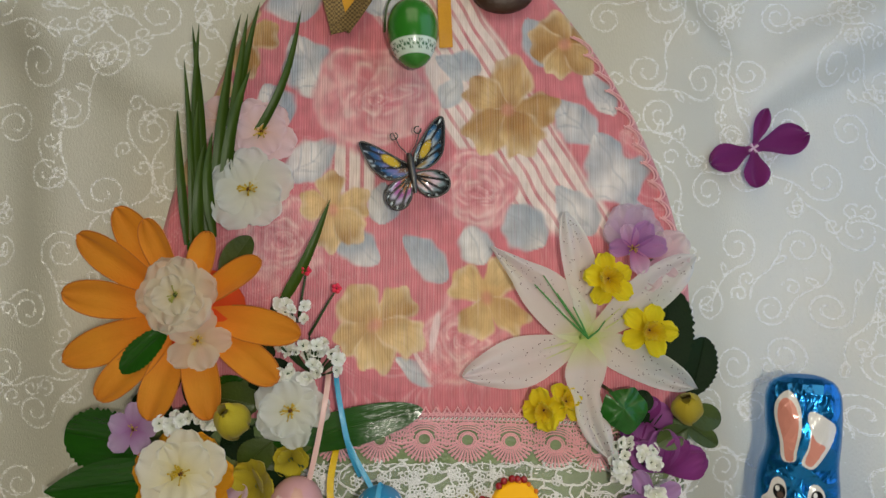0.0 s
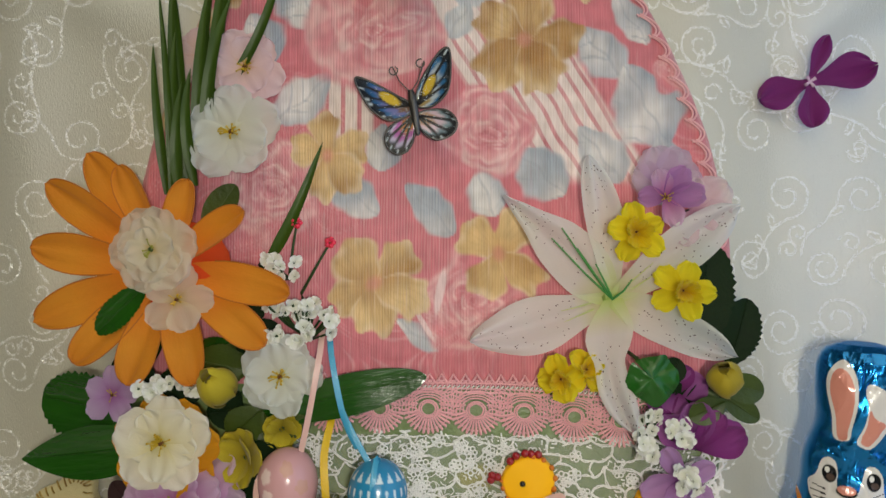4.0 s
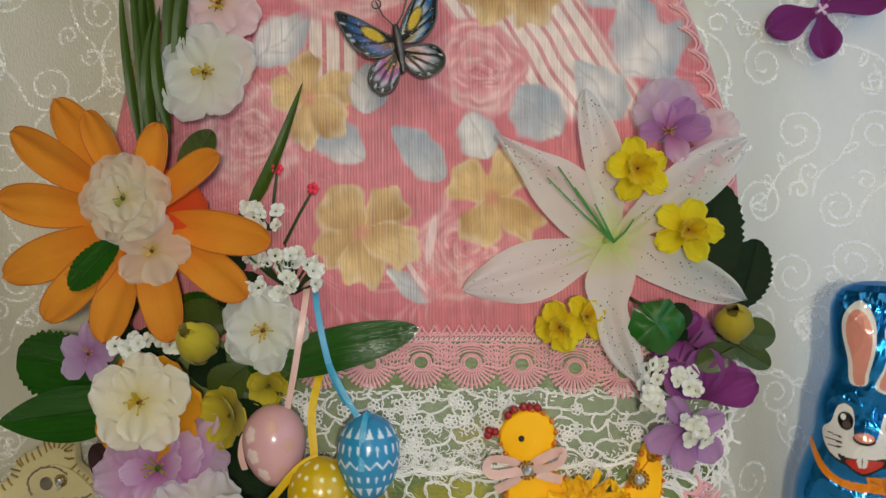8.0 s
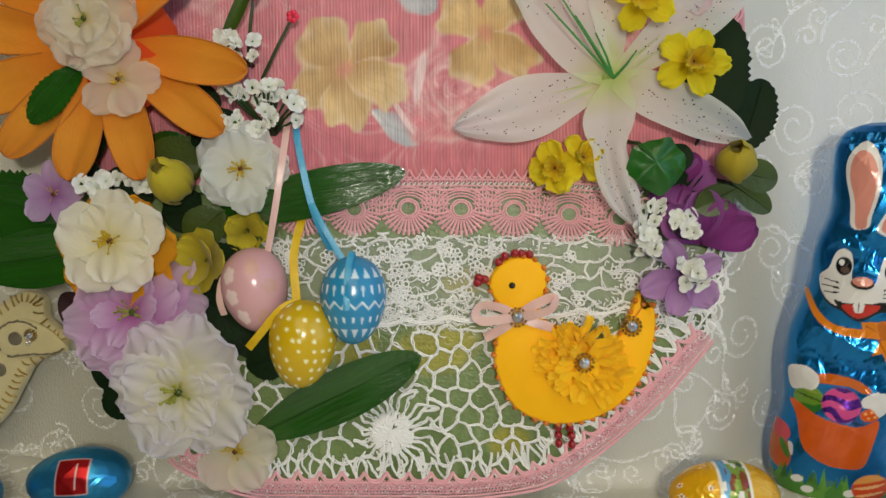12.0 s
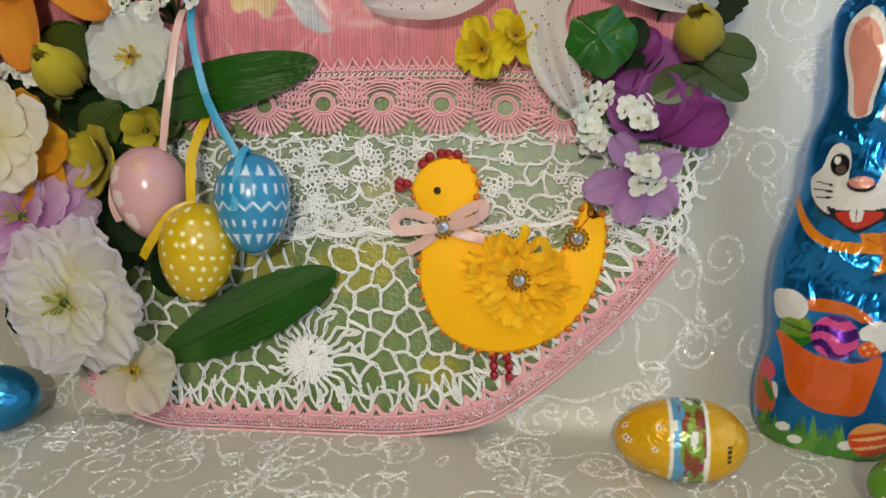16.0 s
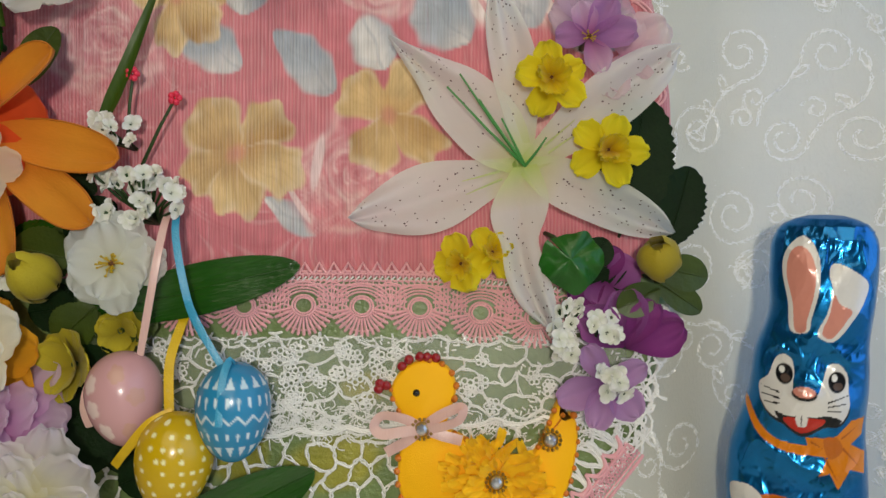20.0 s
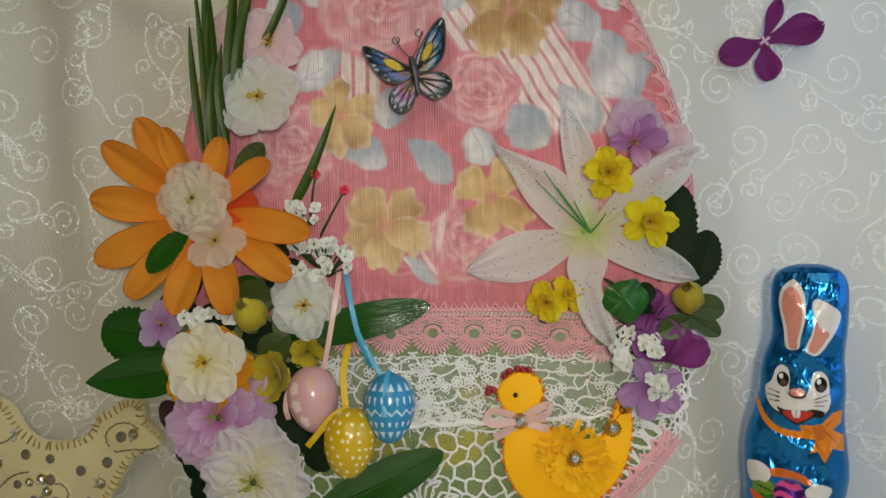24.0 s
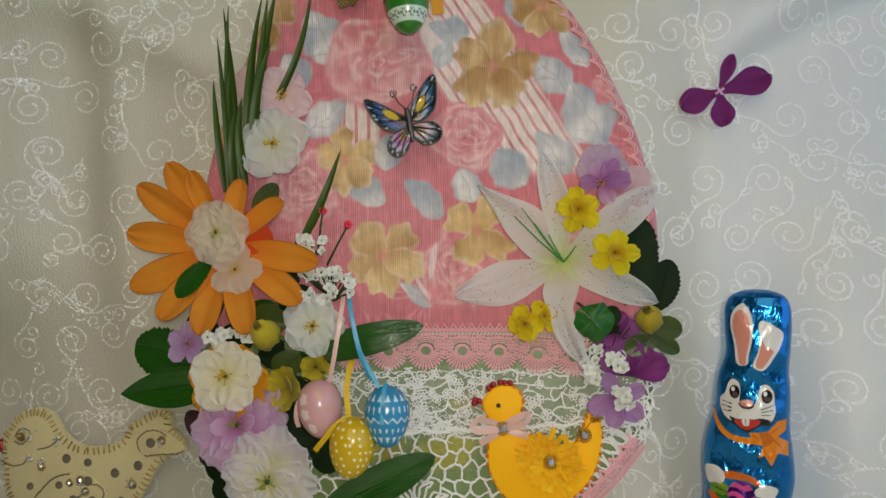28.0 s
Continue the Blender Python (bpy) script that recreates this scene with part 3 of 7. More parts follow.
board = thing("egg_board", "large egg-shaped board covered in pink floral cotton, leaning on cloth", "decoration", PANEL)
u, v, w = board_grid(121, 364, 0.8, 720)
w = w + 0.25 * fuzz(u * 0.09, v * 0.06, 14) + 0.1 * fuzz(u * 1.6, v * 0.08, 15) + 0.07 * np.sin(u * 5.2 + 1.6 * fuzz(u * 0.06, v * 0.03, 23))
part("printed_cotton", Geo().grid(np.stack([u, v, w], -1)[:, ::-1], paint_print(u, v)[:, ::-1]), m_print, board, "pink crinkled cotton printed with roses, ochre flowers and grey leaves")
u, v, w = board_grid(-1, 121, 1.0, 260)
g = np.ones((*u.shape, 3)) * np.array(lin("93A86C"))
g = lay(g, 0.6 * (0.5 + 0.5 * fuzz(u * 0.09, v * 0.12, 31)), lin("76904F"))
g = lay(g, 0.4 * step(0.2, 0.9, fuzz(u * 0.9, v * 0.05, 32)), lin("B4C290"))
for cx, cy, rx, ry in ((2, 58, 17, 9), (-30, 60, 10, 8), (12, 84, 9, 5), (-64, 62, 8, 7), (30, 22, 8, 6)):
    g = lay(g, blob(u + 2 * fuzz(u * 0.2, v * 0.2, 33), v, cx, cy, rx, ry, 0.2, 0.3) * 0.85, lin("C9BC3E"))
g = np.concatenate([g, np.ones((*u.shape, 1))], -1)
part("green_cloth", Geo().grid(np.stack([u, v, w], -1)[:, ::-1], g[:, ::-1]), m_greencloth, board, "green cloth with yellow patches under white crochet")
# card back
vv = np.linspace(-1, 364, 120)
lo, hi = edges(vv)
rim = np.concatenate([np.stack([hi, vv], -1), np.stack([lo, vv], -1)[::-1]])
part("backing_card", Geo().slab(rim, -7.5, -5.2, 0.5), m_wall, board, "stiff card back of the board")

# ---- crochet, lace and trims on the board ----
def clip_runs(line, keep):
    """Pieces of a polyline where keep holds."""
    out, run = [], []
    for p, k in zip(line, keep):
        if k:
            run.append(p)
        else:
            if len(run) > 1:
                out.append(np.array(run))
            run = []
    if len(run) > 1:
        out.append(np.array(run))
    return out


def in_lower(p, lo=8.0, hi=101.0, inset=3.0):
    a, b = edges(p[:, 1])
    return (p[:, 1] > lo) & (p[:, 1] < hi) & (p[:, 0] > a + inset) & (p[:, 0] < b - inset)


def strand(g, p, r, rng, w=0.9, twin=True):
    """A yarn between points: one or two wobbling tubes."""
    p = np.asarray(p, float)
    d = np.gradient(p, axis=0)
    n = np.stack([-d[:, 1], d[:, 0]], -1)
    n /= np.linalg.norm(n, axis=1)[:, None] + 1e-9
    t = np.linspace(0, 1, len(p))
    for k in ((-1, 1) if twin else (0,)):
        off = (k * r * (0.75 + 0.5 * np.sin(3 * np.pi * t + rng.uniform(0, 6))) + rng.normal(0, 0.1, len(p)))[:, None]
        q = p + n * off
        g.tube(np.column_stack([q, w + 0.35 * k * np.cos(3 * np.pi * t) * r + rng.uniform(0, 0.4)]), r * rng.uniform(0.75, 1.15), 4)


def seg(a, b, n=5, sag=0.0):
    t = np.linspace(0, 1, n)[:, None]
    a, b = np.asarray(a, float), np.asarray(b, float)
    d = b - a
    return a + d * t + np.array([-d[1], d[0]]) * sag * np.sin(np.pi * t)


def hex_edges(cell_u, cell_v, u0, u1, v0, v1, rng, jitter):
    """Edges of a jittered honeycomb."""
    moved, out = {}, []

    def key(x, y):
        k = (round(x, 2), round(y, 2))
        if k not in moved:
            moved[k] = np.array([x, y]) + rng.normal(0, jitter, 2)
        return moved[k]
    nu, nv = int((u1 - u0) / cell_u) + 2, int((v1 - v0) / (cell_v * 0.75)) + 2
    for j in range(nv):
        for i in range(nu):
            cx, cy = u0 + (i + 0.5 * (j % 2)) * cell_u, v0 + j * cell_v * 0.75
            c = [(cx, cy + cell_v / 2), (cx + cell_u / 2, cy + cell_v / 4), (cx + cell_u / 2, cy - cell_v / 4), (cx, cy - cell_v / 2)]
            for a, b in zip(c, c[1:]):
                out.append((key(*a), key(*b)))
    return out


rng = np.random.RandomState(11)
HUB = np.array([-16.0, 26.0])
doily = Geo()
# hub disc of tight stitches
for k in range(330):
    a, r = rng.uniform(0, 6.28), 7.6 * math.sqrt(rng.rand())
    c, b = HUB + r * np.array([math.cos(a), math.sin(a)]), a + rng.normal(0, 0.4)
    d = np.array([math.cos(b), math.sin(b)]) * rng.uniform(0.9, 2.0)
    doily.tube(np.column_stack([seg(c - d, c + d, 4, 0.15), 1.0 + 0.9 * np.cos(r / 6.9) + rng.uniform(-0.2, 0.3, 4)]), 0.42, 4)
N = 26
radii = [6.8, 13.0, 17.5]
ring_pts = []
for i, r in enumerate(radii):
    a = (np.arange(N) + 0.5 * (i % 2) + rng.normal(0, 0.07, N)) * 2 * np.pi / N
    rr = r * (1 + rng.normal(0, 0.025, N)) * (1 + 0.16 * np.cos(a - 0.25))
    ring_pts.append(HUB + np.stack([rr * np.cos(a), rr * np.sin(a)], -1))
for i in range(len(radii) - 1):
    for k in range(N):
        a = ring_pts[i][k]
        nxt = [ring_pts[i + 1][k]] if i == 0 else [ring_pts[i + 1][k - k % 2]]
        for b in nxt:
            p = seg(a, b, 5, rng.uniform(-0.12, 0.12))
            for run in clip_runs(p, in_lower(p)):
                strand(doily, run, 0.37, rng, 0.9)
# honeycomb ground
for a, b in hex_edges(8.2, 9.6, -125, 112, 4, 76, rng, 0.95):
    mid = (a + b) / 2
    if np.hypot(*((mid - HUB) * (0.92, 1))) < 15.5 or mid[1] > 66 + 0.09 * mid[0]:
        continue
    p = seg(a, b, 5, rng.uniform(-0.15, 0.15))
    for run in clip_runs(p, in_lower(p)):
        strand(doily, run, 0.38, rng)
# fans of threads that fasten the net to the rim
rv = np.concatenate([np.linspace(63, 1, 60), np.zeros(30), np.linspace(1, 40, 40)])
ru = np.concatenate([edges(np.linspace(63, 1, 60))[1], np.linspace(14, -72, 30), edges(np.linspace(1, 40, 40))[0]])
rim = np.stack([ru, rv], -1)
rim = np.stack([np.convolve(np.pad(rim[:, k], 3, mode="edge"), np.ones(7) / 7, "valid") for k in (0, 1)], -1)
dist = np.concatenate([[0], np.cumsum(np.linalg.norm(np.diff(rim, axis=0), axis=1))])
RIM_LEN = dist[-1]


def rim_at(s, inset):
    """Point of the board's lower rim, s along it from the right, moved inwards."""
    s, inset = np.broadcast_arrays(np.asarray(s, float), np.asarray(inset, float))
    p = np.stack([np.interp(s, dist, rim[:, 0]), np.interp(s, dist, rim[:, 1])], -1)
    e = 2.0
    q = np.stack([np.interp(s + e, dist, rim[:, 0]) - np.interp(s - e, dist, rim[:, 0]), np.interp(s + e, dist, rim[:, 1]) - np.interp(s - e, dist, rim[:, 1])], -1)
    q /= np.linalg.norm(q, axis=-1)[..., None] + 1e-9
    return p + np.stack([q[..., 1], -q[..., 0]], -1) * inset[..., None]


for s in np.arange(3, RIM_LEN - 40, 8.6):
    root = rim_at(s, 7.5)
    for k in ((-1.6, -0.5, 0.6, 1.7) if s < 78 else (-1.5, 0.2, 1.6)):
        tip = rim_at(s + k * 2.6 + rng.normal(0, 0.5), 14.5 + rng.uniform(0, 5) + 2.5 * (s < 70))
        p = seg(root, tip, 5, rng.uniform(-0.2, 0.2))
        for run in clip_runs(p, in_lower(p, 4.0)):
            strand(doily, run, 0.38 if s < 78 else 0.3, rng, 1.1)
part("crochet_net", doily, m_crochet, board, "white crochet net with a round starburst", smooth=True)["kind"] = "stuff"

m_tulle = surface("milky tulle", (0.9, 0.9, 0.88), (0.8, 0.8, 0.78), 300, 0.35, bump=0.6, bump_scale=900, see=0.25, clear=0.8)
# upper lace band with glossy little flowers
band = Geo()
for a, b in hex_edges(12.5, 8.0, -110, 114, 66, 104, rng, 1.2):
    mid = (a + b) / 2
    if mid[1] < 66 + 0.09 * mid[0]:
        continue
    p = seg(a, b, 5, rng.uniform(-0.25, 0.25))
    for run in clip_runs(p, in_lower(p, 8, 103)):
        strand(band, run, 0.3, rng, 0.9)
gloss = Geo()
for k in range(520):
    c = np.array([rng.normal(-8, 20), rng.normal(74, 4.5)]) if k < 260 else np.array([rng.uniform(-60, 105), rng.normal(72, 3)])
    b = rng.uniform(0, 6.28)
    d = np.array([math.cos(b), math.sin(b)]) * rng.uniform(0.8, 2.6)
    p = seg(c - d, c + d, 5, rng.uniform(-0.6, 0.6))
    if in_lower(p, 62, 100).all():
        gloss.tube(np.column_stack([p, np.full(5, 1.0) + rng.uniform(0, 0.8)]), 0.22, 4)
for j in range(7):
    vv = np.linspace(62 + 2 * (j % 2), 112, 60)
    uu = edges(vv)[1] - 0.5 - 1.7 * j + 1.1 * np.sin(vv * 0.55 + 1.9 * j) + rng.normal(0, 0.25, 60)
    strand(band, np.stack([uu, vv], -1), 0.26, rng, 1.0)
for k in range(46):
    q = np.array([0.0, rng.uniform(62, 111)])
    q[0] = edges(q[1:2])[1][0] - rng.uniform(0.5, 11)
    strand(band, seg(q, q + rng.normal(0, 2.6, 2), 5, rng.uniform(-0.4, 0.4)), 0.28, rng, 1.1)
part("lace_band", band, m_crochet, board, "fine white lace band", smooth=True)["kind"] = "stuff"
spark = gloss


def tiny_rosette(g, c, r, w, rng):
    """A stitched flower: six small loops of thread round a knot."""
    th = np.linspace(0, 2 * np.pi, 9, endpoint=False)
    turn = rng.uniform(0, 1)
    for k in range(6):
        a = turn + k * 1.047
        o = c + r * 0.66 * np.array([math.cos(a), math.sin(a)])
        g.tube(np.column_stack([o[0] + r * 0.36 * np.cos(th), o[1] + r * 0.36 * np.sin(th), np.full(9, w + rng.uniform(0, 0.3))]), 0.34, 4, closed=True)
    g.ball((*c, w + 0.2), 0.6, 4, 6)


for k in range(58):
    c = np.array([rng.uniform(-60, 105), rng.uniform(74, 99)])
    if in_lower(c[None], 68, 100)[0]:
        tiny_rosette(spark, c, rng.uniform(2.0, 3.1), 1.5, rng)
for k in range(60):
    c, a, bend = np.array([rng.uniform(-60, 100), rng.uniform(68, 99)]), rng.uniform(0, 6.28), rng.uniform(-0.4, 0.4)
    for j in range(7):
        q = c + j * 1.3 * np.array([math.cos(a + bend * j * 0.3), math.sin(a + bend * j * 0.3)])
        if in_lower(q[None], 66, 100)[0]:
            d = np.array([math.cos(a + (1 if j % 2 else -1)), math.sin(a + (1 if j % 2 else -1))])
            spark.tube(np.column_stack([seg(q, q + d * 1.5, 3), [1.5, 1.8, 1.5]]), 0.32, 4)
s = np.linspace(0, 1, 130)
hem = np.stack([-60 + 165 * s, 64.5 + 9 * s + 1.6 * np.abs(np.sin(s * 50))], -1)
for run in clip_runs(hem, in_lower(hem)):
    strand(spark, run + rng.normal(0, 0.35, run.shape), 0.2, rng, 1.3)
top = np.stack([-62 + 140 * s, 100.5 + 0.5 * np.sin(s * 90)], -1)
strand(spark, top + rng.normal(0, 0.4, top.shape), 0.22, rng, 1.3)
for k in range(70):
    q = np.array([-60 + 2 * k, 98.5 + rng.uniform(-1.5, 2.5)])
    spark.tube(np.column_stack([seg(q, q + rng.normal(0, 1.6, 2), 3), [1.4, 1.7, 1.4]]), 0.36, 4)
tu, tv = np.meshgrid(np.linspace(-64, 100, 120), np.linspace(0, 1, 26), indexing="ij")
low = 67 + 0.055 * (tu + 60) - 2.2 * np.abs(np.sin((tu + 60) * 0.19))
tv = low + (101 - low) * tv
tu = np.minimum(tu, edges(tv)[1] - 2.5)
part("lace_tulle", Geo().grid(np.stack([tu, tv, 0.9 + 0.35 * fuzz(tu * 0.3, tv * 0.3, 40)], -1)), m_tulle, board, "sheer milky tulle under the lace threads")
for off in (0, 0.7):
    hem2 = np.stack([tu[:, 0], tv[:, 0] + off], -1)
    strand(spark, hem2, 0.28, rng, 1.4)
part("lace_embroidery", spark, m_shinylace, board, "glossy white thread flowers on the lace", smooth=True)["kind"] = "stuff"

# pink guipure lace: one fan, repeated
fan = Geo()
th = np.linspace(0, 2 * np.pi, 18, endpoint=False)
for rr in (3.0, 3.9):
    fan.tube(np.column_stack([rr * np.cos(th), rr * np.sin(th) * 0.9, np.full(18, 1.3)]), 0.42, 5, closed=True)
for a in np.linspace(-168, -12, 15):
    c, s_ = math.cos(radians(a)), math.sin(radians(a))
    fan.tube([(4.0 * c, 4.0 * s_, 1.2), (7.0 * c, 7.0 * s_, 1.5), (10.0 * c, 9.6 * s_, 1.1)], [0.4, 0.52, 0.62], 4)
    fan.ball((10.3 * c, 9.9 * s_, 1.1), 0.62, 4, 6)
arc = np.radians(np.linspace(-178, -2, 30))
fan.tube(np.column_stack([8.6 * np.cos(arc), 8.4 * np.sin(arc), np.full(30, 1.0)]), 0.3, 4)
arc = np.radians(np.linspace(12, 168, 24))
for rr in (4.9, 5.9, 6.9, 7.9):
    fan.tube(np.column_stack([rr * 1.3 * np.cos(arc), rr * np.sin(arc), 1.2 + 0.2 * np.sin(arc * 9)]), 0.36, 4)
for sgn in (-1, 1):
    x = np.linspace(4.4, 10.4, 14)
    for k in range(6):
        fan.tube(np.column_stack([sgn * x, -2 + 1.9 * k + 0.6 * np.sin(x + k), np.full(14, 1.0)]), 0.38, 4)
    for k in range(4):
        fan.tube([(sgn * (5.5 + 1.3 * k), -2.5, 1.0), (sgn * (5.2 + 1.4 * k), 2.0, 1.2), (sgn * (5.5 + 1.3 * k), 7.0, 1.0)], 0.3, 4)
fan_mesh = fan.mesh("lace_fan", m_pinklace)
lace = thing("pink_lace", "band of pink guipure lace with fan motifs, sewn across the board", "lace", PANEL)
for k, (fu, fv) in enumerate(((-68, 111.5), (-48.5, 111.6), (-28.8, 111.6), (-8.5, 111.8), (11.2, 111.4), (30.8, 110.8), (51.3, 109.2), (70, 107.5))):
    part("lace_fan", fan_mesh, None, lace, m=pose(fu * MM, fv * MM, 0, 0, 0, -1.2 * max(0, k - 4)))
head = Geo()
x = np.linspace(-80, 78, 330)
drop = -0.0009 * np.maximum(0, x - 10) ** 2
for dv in (118.6, 120.2, 122.4):
    head.tube(np.column_stack([x, dv + drop + 0.2 * np.sin(x * 3), np.full(330, 1.0)]), 0.42, 4)
for k in range(79):
    uu = -79 + 2 * k
    dd = -0.0009 * max(0, uu - 10) ** 2
    head.tube([(uu, 118.6 + dd, 1.0), (uu + 0.3, 122.4 + dd, 1.0)], 0.3, 4)
for k in range(32):
    uu = -79 + 4.9 * k
    dd = -0.0009 * max(0, uu - 10) ** 2
    head.tube([(uu, 122.4 + dd, 1), (uu + 1.2, 124.0 + dd, 1.2), (uu + 2.4, 126.2 + dd, 1.1), (uu + 3.6, 124.0 + dd, 1.2), (uu + 4.9, 122.4 + dd, 1)], 0.5, 4)
    head.tube([(uu + 1.5, 123.2 + dd, 1), (uu + 3.3, 123.2 + dd, 1)], 0.5, 4)
part("lace_heading", head, m_pinklace, lace, "picot heading with a ladder stitch")
glint = Geo()
for k in range(79):
    uu = -79 + 2 * k
    glint.tube([(uu + 0.3, 120.4 - 0.0009 * max(0, uu - 10) ** 2, 1.4), (uu + 1.5, 121.6 - 0.0009 * max(0, uu - 10) ** 2, 1.5)], 0.3, 4)
part("ladder_thread", glint, m_shinylace, lace, "white glossy thread through the ladder")

# pink trim round the rim
trim = thing("pink_trim", "pink scalloped lace trim along the lower rim of the board", "trim", PANEL)
s = np.linspace(0, RIM_LEN - 30, 420)
net, rope = Geo(), Geo()
for inset, rr in ((-0.5, 0.6), (0.9, 0.42), (6.0, 0.42)):
    p = rim_at(s, inset + 0.12 * np.sin(s * 4))
    rope.tube(np.column_stack([p, np.full(len(p), 1.6)]), rr * (1 + 0.15 * np.sin(s * 5)), 5)
part("cord", rope, m_pinklace, trim, "twisted pink cords")
for s0 in np.arange(0, RIM_LEN - 34, 1.25):
    for slope in (-3.2, 3.2):
        a = np.linspace(0, 1, 5)
        p = rim_at(np.clip(s0 + slope * a, 0, RIM_LEN), 1.5 + 5.5 * a)
        net.tube(np.column_stack([p, 1.3 + rng.uniform(-0.2, 0.3, 5)]), 0.3, 4)
for inset in (3.4, 4.9):
    p = rim_at(s, inset + 0.3 * np.sin(s * 2.3))
    net.tube(np.column_stack([p, np.full(len(p), 1.4)]), 0.3, 4)
flake = Geo()
for k in range(650):
    c = rim_at(rng.uniform(0, RIM_LEN - 34), rng.uniform(0.5, 6.8))
    b = rng.uniform(0, 6.28)
    d = np.array([math.cos(b), math.sin(b)]) * rng.uniform(0.25, 0.6)
    e = np.array([-d[1], d[0]]) * 0.5
    h = 1.75 + rng.uniform(-0.25, 0.35, 4)
    flake.add([(*(c - d), h[0]), (*(c + e), h[1]), (*(c + d), h[2]), (*(c - e), h[3])], [[0, 1, 3], [1, 2, 3]])
part("glitter", flake, m_shinylace, trim, "pale glitter flakes", smooth=False)["kind"] = "stuff"
part("net", net, m_pinktulle, trim, "fine pink glitter netting")
loop = Geo()
for s0 in np.arange(0, RIM_LEN - 36, 8.6):
    a = np.linspace(0, 1, 14)
    for off in (0, 1.1):
        p = rim_at(s0 + 8.6 * a, 6.0 + off + 4.6 * (1 - np.sin(np.pi * a)) ** 1.6 * (1 if off == 0 else 0.75))
        loop.tube(np.column_stack([p, np.full(14, 1.8)]), 0.58, 5)
part("scallops", loop, m_pinklace, trim, "looped pink scallops")

# looped braid up the side
braid = thing("pink_braid", "pale pink looped braid glued along the curved edge", "braid", PANEL)
m_braid = surface("pale pink braid", lin("F6C6C8"), lin("E8A4AC"), 500, 0.5, bump=0.6)
for k, v0 in enumerate(np.arange(178, 296, 8.8)):
    g = Geo()
    a = np.linspace(0, 1, 14)
    for off in (0, 1.5):
        vv = v0 + 9.8 * a
        hi = edges(vv)[1]
        g.tube(np.column_stack([hi - 9.0 + off * 0.9 + 5.0 * np.sin(np.pi * np.minimum(1, a * 1.05)) ** 0.6 * (1 - 0.3 * a), vv, np.full(14, 0.7 + 0.3 * off)]), 0.42, 5)
    part("loop", g, m_braid, braid)

# ---- petals, leaves and flowers ----
def petal(L, W, a=0.7, b=0.35, rise=0.15, bend=0.0, cup=0.2, ruffle=0.0, waves=2.0, teeth=0.0, crease=0.0, base=0.15, notch=0.0, seed=0, ns=11, nt=9, prof=None, sway=0.0):
    """One petal along +x, hinged at the origin; along = 0 at the root, 1 at the tip."""
    r = np.random.RandomState(seed)
    blunt, s0 = b < 0.45 and not prof, 0.6
    outline = prof
    if outline:
        s = 1 - (1 - np.linspace(0, 1, ns)) ** 1.35
        line = smooth_loop(outline, 8, closed=False)
        prof = np.interp(s, line[:, 0], line[:, 1])
    elif blunt:
        n1 = max(4, ns // 2)
        s = np.concatenate([np.linspace(0, s0, n1, endpoint=False), s0 + (1 - s0) * np.sin(np.linspace(0, np.pi / 2, ns - n1 + 2))])
        prof = np.where(s < s0, np.sin(np.pi / 2 * np.minimum(s / s0, 1)) ** a, np.sqrt(np.maximum(1 - ((s - s0) / (1 - s0)) ** 2, 0)))
    else:
        s = 1 - (1 - np.linspace(0, 1, ns)) ** 1.5
        prof = s ** a * np.maximum(1 - s, 0) ** b
    if not outline:
        prof = np.maximum(prof / prof.max(), base * (1 - s) ** 0.5)
    t = np.linspace(-1, 1, nt)
    S, T = np.meshgrid(s, t, indexing="ij")
    P = prof[:, None] * np.ones(nt)
    x = L * S
    grow = 1.0
    if blunt:
        # rounded tip with a small notch and an uneven, toothed rim
        ang = np.arctan2(P * T, np.maximum(S - s0, 0) / (1 - s0) + 1e-6)
        far = np.hypot(P * T, np.maximum(S - s0, 0) / (1 - s0)) ** 2 * step(0.3, 0.8, S)
        grow = 1 + far * (teeth * (np.cos(waves * 3.0 * ang + r.uniform(0, 6)) + 0.6 * np.cos(waves * 6.5 * ang + r.uniform(0, 6))) - notch * np.exp(-(ang / 0.25) ** 2))
        x = L * s0 + (x - L * s0) * grow
    y = W * P * T * (1 + 0.05 * np.sin(7 * S + r.uniform(0, 6))) * grow
    y = y + sway * L * np.sin(np.pi * S)
    z = L * (rise * S + bend * S * S) + cup * W * P * T * T - crease * W * P * (1 - np.abs(T)) * 0.5
    z = z + ruffle * W * S ** 2 * np.sin(waves * np.pi * T + r.uniform(0, 6)) + 0.35 * ruffle * W * S * np.sin(5 * S + 3 * T + r.uniform(0, 6))
    return Geo().grid(np.stack([x, y, z], -1), S)


MESHES = {}


def petal_mesh(material, **kw):
    key = (material.name, tuple(sorted(kw.items())))
    if key not in MESHES:
        MESHES[key] = petal(**kw).mesh("petal", material)
    return MESHES[key]


def petal_mat(name, stops, dark=0.86, see=0.42, rough=0.7, clear=0.0):
    c = stops[-1][1]
    return surface(name, c, tuple(x * dark for x in c), 140, rough, bump=0.35, bump_scale=1600, stretch=(0.35, 1, 1), see=see, along=stops, spec=0.3, sheen=0.15, clear=clear)


